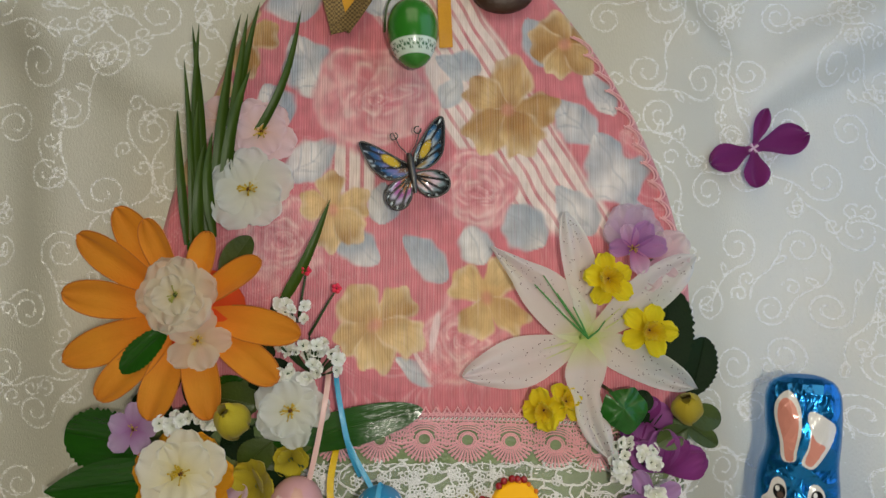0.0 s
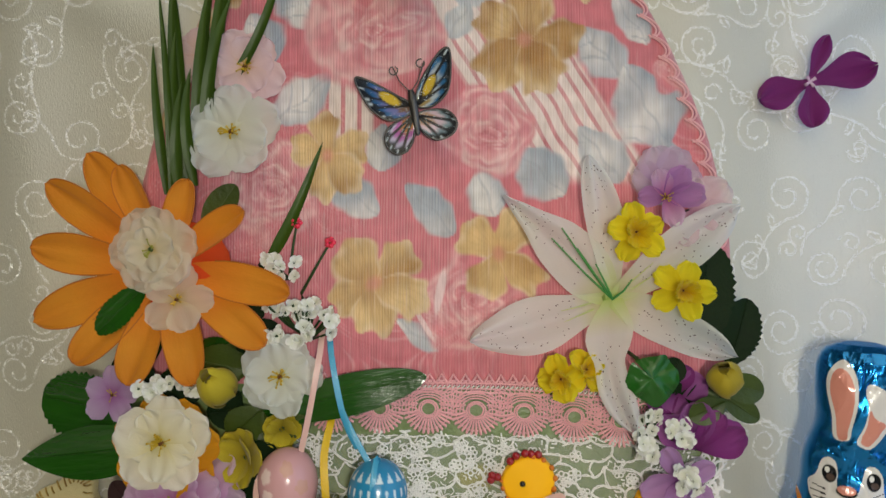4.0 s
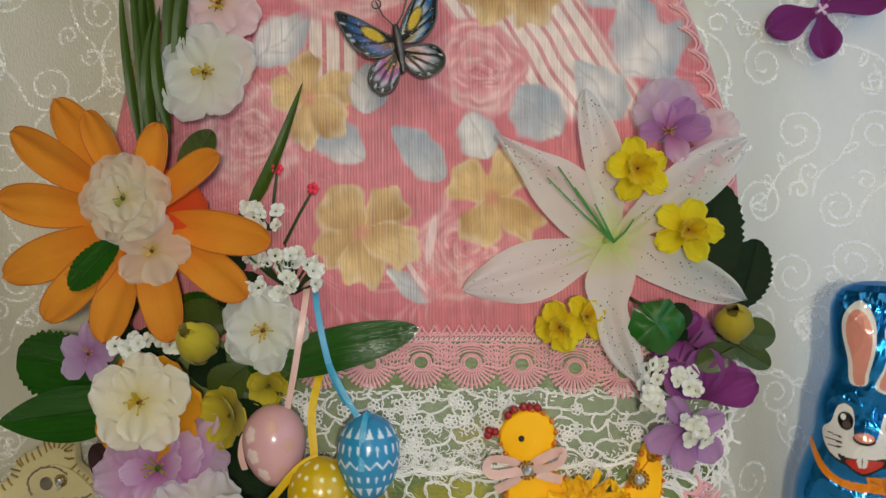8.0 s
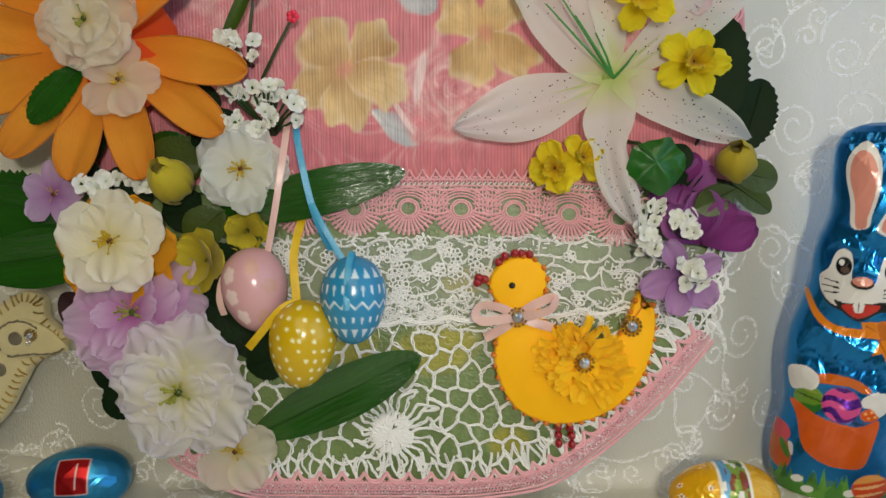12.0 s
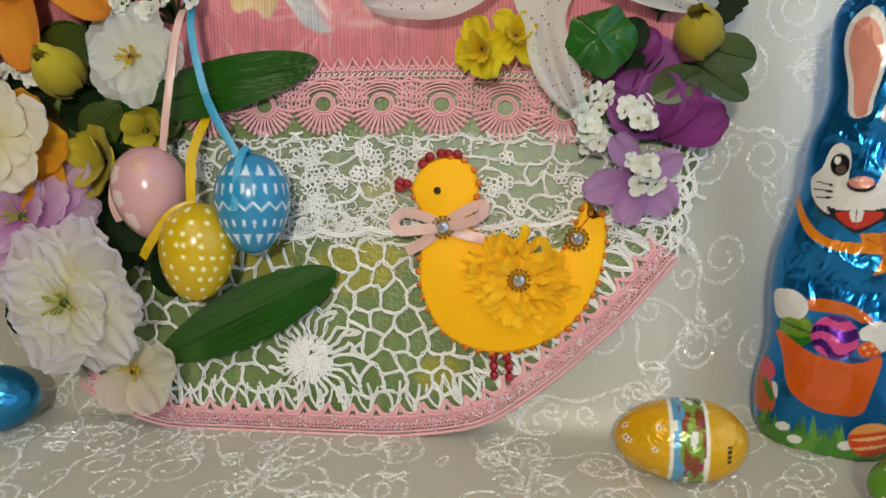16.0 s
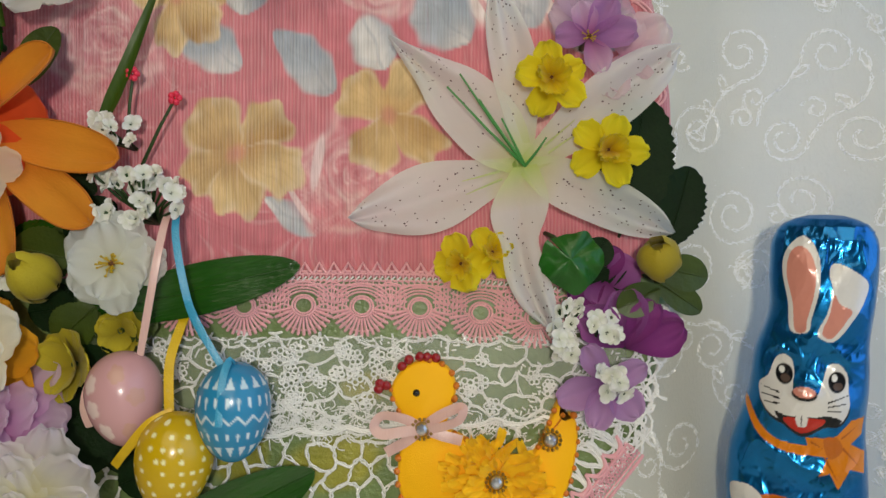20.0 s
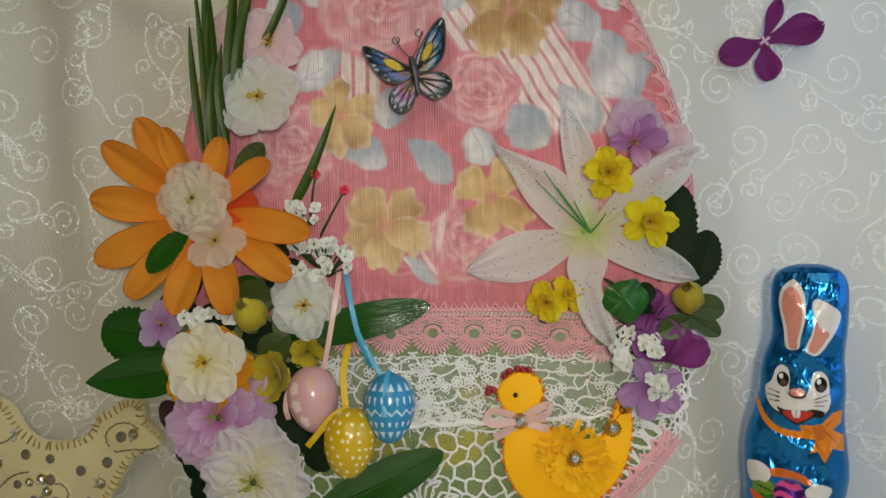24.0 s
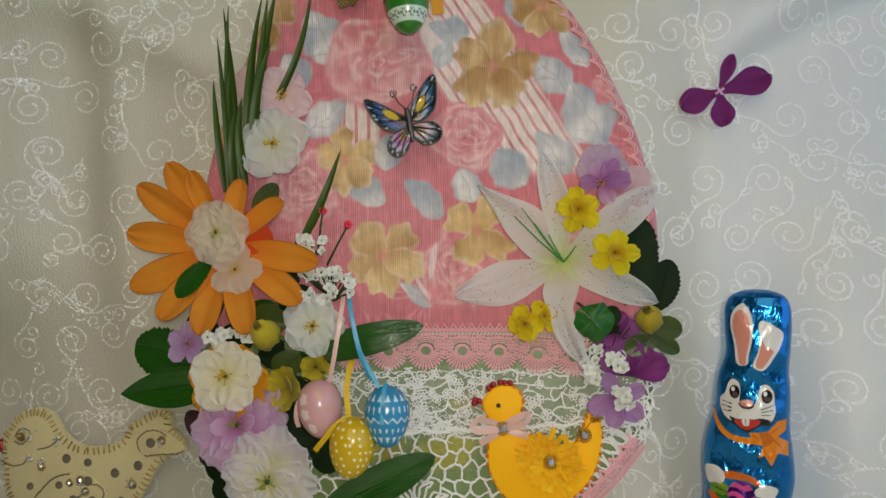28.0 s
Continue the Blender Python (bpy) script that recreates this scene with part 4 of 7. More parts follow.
m_orange = petal_mat("orange petal", [(0.0, lin("EE5A1A")), (0.3, lin("F08A1E")), (0.7, lin("EE9A26")), (1.0, lin("DE8A1E"))], 0.78, 0.25)
m_amber = petal_mat("amber petal", [(0.0, lin("E89A10")), (1.0, lin("F0A818"))], 0.85)
m_white = petal_mat("white petal", [(0.0, lin("E3E0A8")), (0.22, lin("ECEDE0")), (1.0, lin("ECF0EE"))], 0.92, 0.45, clear=0.2)
m_cream = petal_mat("cream petal", [(0.0, lin("E6D98A")), (0.4, lin("F0E9C8")), (1.0, lin("F1EEE0"))], 0.92)
m_blush = petal_mat("blush petal", [(0.0, lin("E6B26A")), (0.25, lin("EFD2CC")), (1.0, lin("EBD3DA"))], 0.92)
m_lilac = petal_mat("lilac petal", [(0.0, lin("B85AA0")), (0.25, lin("CE84C0")), (0.6, lin("DFB2DB")), (1.0, lin("ECD4EB"))], 0.92, 0.45, clear=0.2)
m_lilacmid = petal_mat("mid lilac petal", [(0.0, lin("8E4A98")), (0.3, lin("B67CBC")), (1.0, lin("CC9CD0"))], 0.88, 0.45, clear=0.08)
m_palelilac = petal_mat("pale lilac gauze petal", [(0.0, lin("B48ABC")), (0.4, lin("D8BEDA")), (1.0, lin("E4D0E2"))], 0.92, 0.45, clear=0.3)
m_blushsheer = petal_mat("blush gauze petal", [(0.0, lin("D8A0B8")), (0.35, lin("E8CCD6")), (1.0, lin("F0E2E6"))], 0.93, 0.45, clear=0.28)
m_lilacdeep = petal_mat("mauve petal", [(0.0, lin("A45AA8")), (0.4, lin("CBA0D6")), (1.0, lin("DCC0E6"))], 0.9, 0.42, clear=0.1)
m_violet = petal_mat("violet petal", [(0.0, lin("6E1C66")), (0.5, lin("A055A2")), (1.0, lin("B46CB4"))], 0.88, 0.45)
m_violetdeep = petal_mat("deep violet petal", [(0.0, lin("5E1254")), (0.4, lin("862E7E")), (1.0, lin("94428E"))], 0.88, 0.35)
m_mauve = petal_mat("soft mauve petal", [(0.0, lin("8E4A98")), (0.35, lin("B584C0")), (1.0, lin("C49ACC"))], 0.9, 0.4, clear=0.05)
m_violetflat = petal_mat("plum petal", [(0.0, lin("A04A94")), (0.15, lin("74206A")), (1.0, lin("7C2272"))], 0.85, 0.2)
m_yellow = petal_mat("yellow petal", [(0.0, lin("DCB400")), (0.35, lin("F2DC14")), (1.0, lin("F8EE34"))], 0.86, 0.45)
m_yellowdeep = petal_mat("amber yellow trumpet", [(0.0, lin("BE8A00")), (0.5, lin("EACA0E")), (1.0, lin("F4E224"))], 0.86, 0.4)
m_lily = petal_mat("lily petal", [(0.0, lin("D4E08A")), (0.12, lin("E6ECBE")), (0.26, lin("F0F3EC")), (1.0, lin("F0F3F4"))], 0.92, 0.42, clear=0.2)
m_frost = petal_mat("frosted white petal", [(0.0, lin("D6D070")), (0.3, lin("ECE6BC")), (0.62, lin("F2EFE4")), (1.0, lin("EFEAF2"))], 0.93, 0.5, clear=0.2)
m_sheer = petal_mat("sheer white petal", [(0.0, lin("E2C878")), (0.3, lin("EDE4C8")), (1.0, lin("EDE6D6"))], 0.92, 0.45, clear=0.3)
m_leaf = surface("glossy leaf", lin("28600F"), lin("10300A"), 90, 0.2, bump=0.5, bump_scale=330, bump_depth=0.0013, stretch=(0.25, 1.6, 1), spec=0.6, coat=0.4)
m_leafdark = surface("dark cloth leaf", lin("122C0C"), lin("061405"), 110, 0.6, spec=0.15, bump=0.5, bump_scale=900)
m_leafolive = surface("olive leaf", lin("4A5C1A"), lin("28380E"), 110, 0.38, bump=0.4, bump_scale=800, see=0.15)
m_leafbright = surface("bright green leaf", lin("226818"), lin("123C10"), 80, 0.3, bump=0.4, bump_scale=700)
m_burgundy = surface("burgundy leaf", lin("3E1F20"), lin("251416"), 90, 0.5, bump=0.4)
m_grass = surface("plastic grass", lin("46601A"), lin("1A300C"), 160, 0.4, bump=0.3, bump_scale=900, stretch=(1, 0.1, 1), spec=0.3)
m_stem = surface("green stem", lin("2E4A1E"), lin("1E3414"), 200, 0.5)
m_stamen = surface("yellow stamen", lin("DCB81C"), lin("A88C18"), 400, 0.6)
m_greenstamen = surface("olive stamen", lin("A8A83C"), lin("7A7F2C"), 400, 0.6)
m_brownheart = surface("brown flower heart", lin("6E3E1A"), lin("45260F"), 400, 0.7)
m_coral = surface("coral tip", lin("F0405A"), lin("D02A48"), 300, 0.4)
m_speck = surface("dark speck", lin("4A2A30"), lin("2E1A20"), 300, 0.7)


def heart(kind, r, parent, H, rng, mat_a=None):
    """Middle of a flower: a small cushion with a tuft of stamens."""
    mat_a = mat_a or m_stamen
    g = Geo()
    for k in range(kind):
        a, q = rng.uniform(0, 6.28), r * rng.uniform(0.35, 1.0)
        h = r * rng.uniform(0.35, 0.8)
        tip = np.array([q * math.cos(a), q * math.sin(a), h])
        g.tube([(0.15 * tip[0], 0.15 * tip[1], 0), (0.6 * tip[0], 0.6 * tip[1], 0.7 * h), tuple(tip)], r * 0.05, 4)
        g.ball(tip, r * 0.11, 4, 6)
    part("stamens", g, mat_a, parent, m=H)
    part("flower_heart", Geo().ball((0, 0, r * 0.1), r * 0.28, 5, 8, (1, 1, 0.6)), m_brownheart if mat_a is m_stamen else m_leafolive, parent, m=H)


def flower(name, label, uvw, rings, rz=0, tilt=(0, 0), stamens=14, heart_r=3.5, stamen_mat=None, pose_m=None, group="", seed=1, stem_mat=None):
    """rings: (count, material, z, turn, spread of the lean, petal settings)."""
    u, v, w = uvw
    rng = np.random.RandomState(seed)
    root = thing(name, label, "flower", pose_m if pose_m is not None else at(u, v, 0), group)
    H = pose(0, 0, w * MM, tilt[0], tilt[1], rz)
    g = Geo().tube([(0, 0, -0.5), (0.2 * w * 0.2, 0, w * 0.5), (0, 0, w)], 1.1, 6)
    part("stem", g, stem_mat or m_stem, root)
    for count, mat, z, turn, lean, kw in rings:
        for k in range(count):
            kk = dict(kw)
            kk["seed"] = k % 3
            m = pose(0, 0, z * MM, 0, 0, turn + 360 * k / count + rng.uniform(-5, 5)) @ pose(0, 0, 0, rng.uniform(-6, 6), rng.uniform(-lean, lean), 0)
            m = m @ Matrix.Diagonal((rng.uniform(0.92, 1.06), rng.uniform(0.92, 1.06), 1, 1))
            part("petal", petal_mesh(mat, **kk), None, root, m=H @ m)
    if stamens:
        heart(stamens, heart_r, root, H @ pose(0, 0, (rings[-1][2] + 0.5) * MM), rng, stamen_mat)
    return root


def directed(name, label, uvw, mat, tips, W, stamens=0, heart_r=4, kw=None, pose_m=None, stamen_mat=None, seed=1, z_step=0.25, roll=0.0):
    """A flower whose petals end at given points of the board (mm from its middle)."""
    u, v, w = uvw
    kw = kw or {}
    root = thing(name, label, "flower", pose_m if pose_m is not None else at(u, v, 0))
    part("stem", Geo().tube([(0, 0, -0.5), (0.3, 0, w * 0.5), (0, 0, w)], 1.2, 6), m_stem, root)
    rng = np.random.RandomState(seed)
    for k, tip in enumerate(tips):
        L = math.hypot(tip[0], tip[1])
        kk = dict(L=L, W=tip[2] if len(tip) > 2 else W, seed=k)
        kk.update(kw)
        if len(tip) > 3:
            kk.update(tip[3])
        m = pose(0, 0, (w + z_step * k) * MM, 0, 0, math.degrees(math.atan2(tip[1], tip[0]))) @ pose(0, 0, 0, rng.uniform(-roll, roll), rng.uniform(-roll, roll) * 0.3, 0)
        part("petal", petal(**kk), mat[k % len(mat)] if isinstance(mat, list) else mat, root, m=m)
    if stamens:
        heart(stamens, heart_r, root, pose(0, 0, (w + 1.5) * MM), rng, stamen_mat)
    return root


def leaf(label, base, tip, W, w=5.0, mat=None, serrate=0.0, teeth=13, arch=0.12, fold=0.15, a=0.75, b=0.6, lift=0.0, name="leaf", seed=0, group="", pose_m=None, twist=0.0):
    """A leaf on the board from base to tip; w is its height over the board."""
    mat = mat or m_leaf
    L = math.hypot(tip[0] - base[0], tip[1] - base[1])
    ang = math.degrees(math.atan2(tip[1] - base[1], tip[0] - base[0]))
    root = thing(name, label, "leaf", pose_m if pose_m is not None else at(base[0], base[1], 0, ang), group)
    s = 1 - (1 - np.linspace(0, 1, 40)) ** 1.2
    prof = s ** a * np.maximum(1 - s, 0) ** b
    prof /= prof.max()
    t = np.linspace(-1, 1, 13)
    S, T = np.meshgrid(s, t, indexing="ij")
    saw = 1 + serrate * ((S * teeth) % 1.0 - 0.6) * np.abs(T) ** 3
    y = W * prof[:, None] * T * saw
    x = L * S + 0 * T
    vein = 0.2 * min(1.0, L / 70) * np.sin((S * L - 0.8 * np.abs(y)) * 1.5) * np.minimum(1, np.abs(T) * 3)
    z = w + lift * S * L - arch * L * (S - 0.4) ** 2 + fold * np.abs(y) + vein + 0.4 * fuzz(x * 0.15 + seed, y * 0.2, seed) + twist * y * S
    blade = part("blade", Geo().grid(np.stack([x, y, z], -1), S), mat, root)
    mid = np.column_stack([L * s, 0 * s, w + lift * s * L - arch * L * (s - 0.4) ** 2 + 0.25])
    part("midrib", Geo().tube(mid[1:-1], np.linspace(0.45, 0.12, 38), 5), mat, root)
    zb = w - arch * L * 0.16
    part("stalk", Geo().tube([(-1.5, 0, -0.5), (0, 0, max(zb * 0.5, 0.5)), (2.5, 0, zb + 0.1)], 0.6, 5), m_stem, root)
    return root


# orange daisy with its inner blossoms
D = (-113, 170)
tips = [(-146.5, 216.0), (-160.0, 204.8), (-165.8, 178.8), (-165.0, 149.0), (-149.5, 132), (-128.0, 122.8), (-102.5, 122.8), (-73.0, 138.0), (-62.0, 159.2), (-76.0, 189.4, 6.4, dict(rise=0.3, cup=0.5)), (-104.0, 204.0, 5.6, dict(rise=0.4, bend=-0.1, cup=0.5)), (-132.0, 210.5, 6.2)]
directed("orange_daisy", "large orange cloth daisy with pointed petals on the board", (*D, 13), m_orange,
         [(t[0] - D[0], t[1] - D[1], *t[2:]) for t in tips], 7.8, kw=dict(a=1.0, b=0.5, rise=0.14, bend=-0.03, cup=0.2, ruffle=0.12, crease=0.3, base=0.2, ns=16, nt=9), z_step=0.3, roll=16.0)
daisy = bpy.data.objects["orange_daisy"]
m_rim = surface("orange petal rim", lin("D07A14"), lin("B4640E"), 200, 0.7)
for ob in [o for o in daisy.children if o.name.startswith("petal")]:
    co = np.array([x.co[:] for x in ob.data.vertices]).reshape(-1, 9, 3) * 1000
    edge = np.concatenate([co[4:, 0], co[::-1, -1][:-4]])
    part("petal_rim", Geo().tube(edge + (0, 0, 0.1), 0.3, 4), m_rim, daisy, m=ob.matrix_basis.copy())
part("petal_disc", Geo().ball((5, -2, 14.5), 22, 6, 16, (1, 1, 0.13)), petal_mat("fiery disc", [(0, lin("F0581A")), (1, lin("F0581A"))]), bpy.data.objects["orange_daisy"])
RUF = dict(L=18, W=9.5, a=0.85, b=0.3, rise=0.14, bend=-0.05, cup=0.04, ruffle=0.06, waves=2.4, teeth=0.04, notch=0.07, nt=17)
flower("white_blossom", "sheer white cloth blossom sitting inside the orange daisy", (-115, 176.5, 23), [(6, m_sheer, 0, 10, 9, dict(RUF, L=18.5, W=8.8, ruffle=0.14)), (5, m_sheer, 1.4, 40, 9, dict(RUF, L=14, W=7.5, ruffle=0.16)), (4, m_sheer, 2.6, 15, 9, dict(RUF, L=9, W=5.5, rise=0.35, ruffle=0.2))], stamens=8, heart_r=4, stamen_mat=m_greenstamen, seed=3)
flower("white_blossom", "small sheer white blossom on the orange daisy", (-106, 157, 22), [(5, m_sheer, 0, 75, 6, dict(RUF, L=14.5, W=6.2))], stamens=8, heart_r=3.4, seed=4)
leaf("dark green leaf over the orange petals", (-120, 163), (-140.5, 143), 6, 19, m_leaf, 0.15, arch=0.05)
leaf("olive green leaf behind the daisy", (-101, 184), (-88, 204), 6.5, 10, m_leafolive)
leaf("small green leaf behind the daisy", (-110, 190), (-110, 206), 6, 11, m_leaf)
leaf("green leaf under the orange daisy", (-100, 160), (-76, 150), 6, 8, m_leafdark)
leaf("green leaf under the orange daisy", (-105, 160), (-84, 168), 6, 8, m_leafdark)
leaf("green leaf under the orange daisy", (-112, 150), (-108, 124), 7, 8, m_leafdark)
leaf("green leaf under the orange daisy", (-118, 150), (-132, 126), 7, 8, m_leafdark)

# upper blossoms
flower("white_primrose", "white cloth primrose with a yellow and brown heart", (-86.5, 223.8, 17), [(5, m_white, 0, 20, 5, dict(RUF, L=20.5, W=9.6)), (5, m_white, 1.2, 56, 7, dict(RUF, L=15.5, W=8.0, ruffle=0.12))], tilt=(-4, -5), stamens=16, heart_r=4.5, seed=5)
flower("blush_primrose", "pale pink cloth primrose with a yellow heart", (-83.5, 252, 12), [(5, m_blush, 0, 50, 5, dict(RUF, L=16.5, W=8.0)), (5, m_blush, 1.2, 14, 5, dict(RUF, L=12, W=6.5))], tilt=(6, 8), stamens=12, heart_r=4, seed=6)
flower("blush_primrose", "pale pink half-hidden cloth primrose at the board's edge", (-104, 259, 6), [(5, m_blush, 0, 10, 5, dict(RUF, L=12, W=8))], stamens=0, seed=7)
# lower left cluster
flower("white_primrose", "white cloth primrose with golden stamens above the ribbons", (-66.6, 126.5, 14), [(5, m_white, 0, 0, 5, dict(RUF, L=17.5, W=8.0)), (5, m_white, 1.2, 36, 7, dict(RUF, L=13.5, W=7.0, ruffle=0.12))], stamens=18, heart_r=4.2, seed=8)
flower("amber_flower", "amber yellow cloth flower behind a cream one", (-112, 97.5, 14), [(7, m_amber, 0, 10, 6, dict(RUF, L=23.5, W=9))], stamens=0, seed=9)
flower("cream_primrose", "cream white cloth primrose with golden stamens", (-110.5, 101.6, 22), [(5, m_cream, 0, 15, 5, dict(RUF, L=19.5, W=9.2)), (5, m_cream, 1.4, 50, 7, dict(RUF, L=14.5, W=7.5, ruffle=0.12))], stamens=18, heart_r=4.6, seed=10)
FRILL = dict(L=24, W=11, a=1.15, b=0.26, rise=0.16, bend=-0.07, cup=0.0, ruffle=0.07, waves=2.9, teeth=0.07, ns=16, nt=31)
flower("lilac_carnation", "lilac cloth carnation with frilled petals", (-106, 74.5, 16), [(8, m_lilac, 0, 5, 8, dict(FRILL, L=26, W=11.5)), (7, m_lilac, 1.5, 30, 11, dict(FRILL, L=20, W=9)), (6, m_lilac, 3, 10, 14, dict(FRILL, L=13, W=5, rise=0.35))], tilt=(-20, 0), stamens=9, heart_r=5, stamen_mat=m_greenstamen, seed=11)
flower("white_carnation", "big white cloth carnation with many frilled petals", (-87.3, 49.5, 22), [(9, m_frost, 0, 0, 9, dict(FRILL, L=26.5, W=11)), (8, m_frost, 1.5, 22, 12, dict(FRILL, L=21.5, W=9.5)), (7, m_frost, 3, 5, 13, dict(FRILL, L=16.5, W=7.5, rise=0.25)), (5, m_frost, 4, 30, 14, dict(FRILL, L=11, W=4.5, rise=0.45))], tilt=(8, 0), stamens=12, heart_r=6, stamen_mat=m_greenstamen, seed=12)
directed("sheer_blossom", "small sheer white blossom at the foot of the board", (-71.4, 24, 15), m_sheer, [(-11, -13.5, 8), (-9, 7, 6.5), (3.5, 11, 6.5), (15.5, 4, 7.5), (8.5, -13.5, 8)], 7, stamens=16, heart_r=4.4, stamen_mat=m_stamen,
         kw=dict(a=0.75, b=0.3, rise=0.14, bend=-0.06, cup=0.08, ruffle=0.1, waves=2.4, teeth=0.04, notch=0.06, crease=0.12, ns=14, nt=15), seed=13)
flower("lilac_blossom", "small pale lilac cloth blossom among the leaves", (-136, 118, 13), [(5, m_lilacdeep, 0, 10, 6, dict(RUF, L=12.5, W=4.6))], stamens=6, heart_r=3, seed=14)


def bud(label, u, v, w, r, mat, seed, closed=False):
    rng = np.random.RandomState(seed)
    root = thing("flower_bud", label, "bud", at(u, v, 0))
    part("stem", Geo().tube([(0, 0, -0.5), (0.4, 0, w * 0.5), (0, 0, w)], 1.0, 6), m_stem, root)
    tilt = pose(0, 0, (w - 2) * MM, rng.uniform(-25, 25), rng.uniform(-25, 25), 0)
    if closed:
        # overlapping petals wrapped into a cup, its mouth turned up and aside
        H = pose(0, 0, (w + r * 0.3) * MM, -38, -22, 0)
        for k in range(5):
            th, ph = np.meshgrid(np.linspace(0.22 + 0.1 * (k % 3), 2.7, 12), np.linspace(-1.15, 1.15, 11), indexing="ij")
            q = r * (0.82 + 0.035 * k) * (1 + 0.3 * step(0.65, 0.3, th) * (k % 2) + 0.05 * np.sin(4 * ph + k))
            a0 = 1.26 * k * 2
            p = np.stack([q * np.sin(th) * np.cos(ph + a0), q * np.sin(th) * np.sin(ph + a0), q * np.cos(th + 0.1 * ph * ph) * 1.05], -1)
            part("petal", Geo().grid(p, 1 - th / 2.8), mat, root, m=H)
        part("bud_heart", Geo().ball((0, 0, 0), r * 0.66, 8, 12), mat, root, m=H)
        return root
    for ring, (n, L, rise) in enumerate(((4, 0.85, 0.9), (1, 0.9, 0.5)) if closed else ((5, 1.0, 0.3), (3, 0.75, 0.8))):
        for k in range(n):
            m = tilt @ pose(0, 0, 0.4 * ring * MM, 0, 0, 360 * k / n + 33 * ring + rng.uniform(-10, 10))
            part("petal", petal_mesh(mat, L=round(r * L, 1), W=round(r * 0.52 * L ** 0.5, 1), a=0.7, b=0.3, rise=rise, bend=0.1, cup=0.25, ruffle=0.1, waves=2.0, teeth=0.05, seed=k % 3, nt=11), None, root, m=m)
    return root


m_limebud = petal_mat("lime bud", [(0, lin("8F7F14")), (1, lin("D0BE2C"))], 0.75, 0.2)
m_khakibud = petal_mat("khaki bud", [(0, lin("8A7A12")), (1, lin("BFAA2A"))], 0.75, 0.2)
bud("yellow cloth bud among green leaves", -91.6, 122.4, 14, 8.2, m_limebud, 1, True)
bud("yellow green cloth bud with olive leaves", -81.3, 93.5, 12, 12, m_limebud, 2)
bud("small yellow green cloth bud", -68, 104, 8, 8, m_limebud, 3)
bud("khaki yellow rosebud beside violet petals", 106.9, 127.6, 14, 7.2, m_khakibud, 4, True)

# leaves of the left cluster
leaf("long glossy green leaf lying over the lace", (-84, 108.0), (-9, 125.5), 8.6, 6, m_leaf, arch=0.1, fold=0.12)
leaf("long glossy green leaf lying over the crochet", (-70, 25), (-4, 57), 10, 7, m_leaf, arch=0.08, fold=0.15)
leaf("round serrated dark green leaf at the board's edge", (-130, 110), (-169.5, 116), 13.5, 9, m_leaf, 0.16, 15, a=0.55, b=0.5, arch=0.15)
leaf("long pointed green leaf at the board's edge", (-124, 97), (-176, 90.5), 11, 11, m_leaf, arch=0.08, a=0.55, b=0.95)
leaf("burgundy leaf behind the carnation", (-122, 62), (-141, 80), 7, 5, m_burgundy)
leaf("burgundy leaf behind the carnation", (-118, 66), (-132, 52), 7, 5, m_burgundy)
leaf("dark serrated leaf under the carnation", (-104, 50), (-124, 35), 8, 8, m_leafdark, 0.15)
leaf("dark serrated leaf beside the carnation", (-70, 52), (-56, 58), 8, 6, m_leafdark, 0.15)
leaf("dark leaf under the hanging eggs", (-76, 74), (-62, 56), 8, 4, m_leafdark)
for k, (b, t, wd, mt) in enumerate((((-100, 118), (-80, 140), 7, m_leafolive), ((-88, 112), (-72, 98), 7, m_leafolive), ((-92, 100), (-78, 84), 8, m_leafolive), ((-92, 92), (-66, 92), 8, m_leafdark), ((-110, 128), (-90, 138), 7, m_leaf),
                                    ((-100, 110), (-84, 112), 8, m_leafdark), ((-120, 122), (-140, 130), 8, m_leafdark), ((-96, 84), (-74, 72), 9, m_leafdark), ((-96, 130), (-74, 142), 6, m_leafolive), ((-72, 104), (-56, 106), 5, m_leafolive), ((-96, 66), (-70, 64), 9, m_leafdark), ((-104, 132), (-84, 128), 9, m_leafolive), ((-86, 118), (-98, 108), 8, m_leafdark), ((-88, 136), (-70, 146), 7, m_leafdark), ((-76, 112), (-90, 100), 8, m_leafolive), ((-118, 126), (-102, 116), 8, m_leafdark), ((-92, 84), (-80, 98), 7, m_leafolive), ((-110, 60), (-128, 46), 9, m_leafdark), ((-118, 88), (-138, 92), 8, m_leafdark), ((-80, 76), (-68, 66), 8, m_leafdark))):
    leaf("green cloth leaf between the flowers", b, t, wd, 5 + (k % 4) * 1.5, mt, 0.08, seed=k, group="leaves between the flowers")

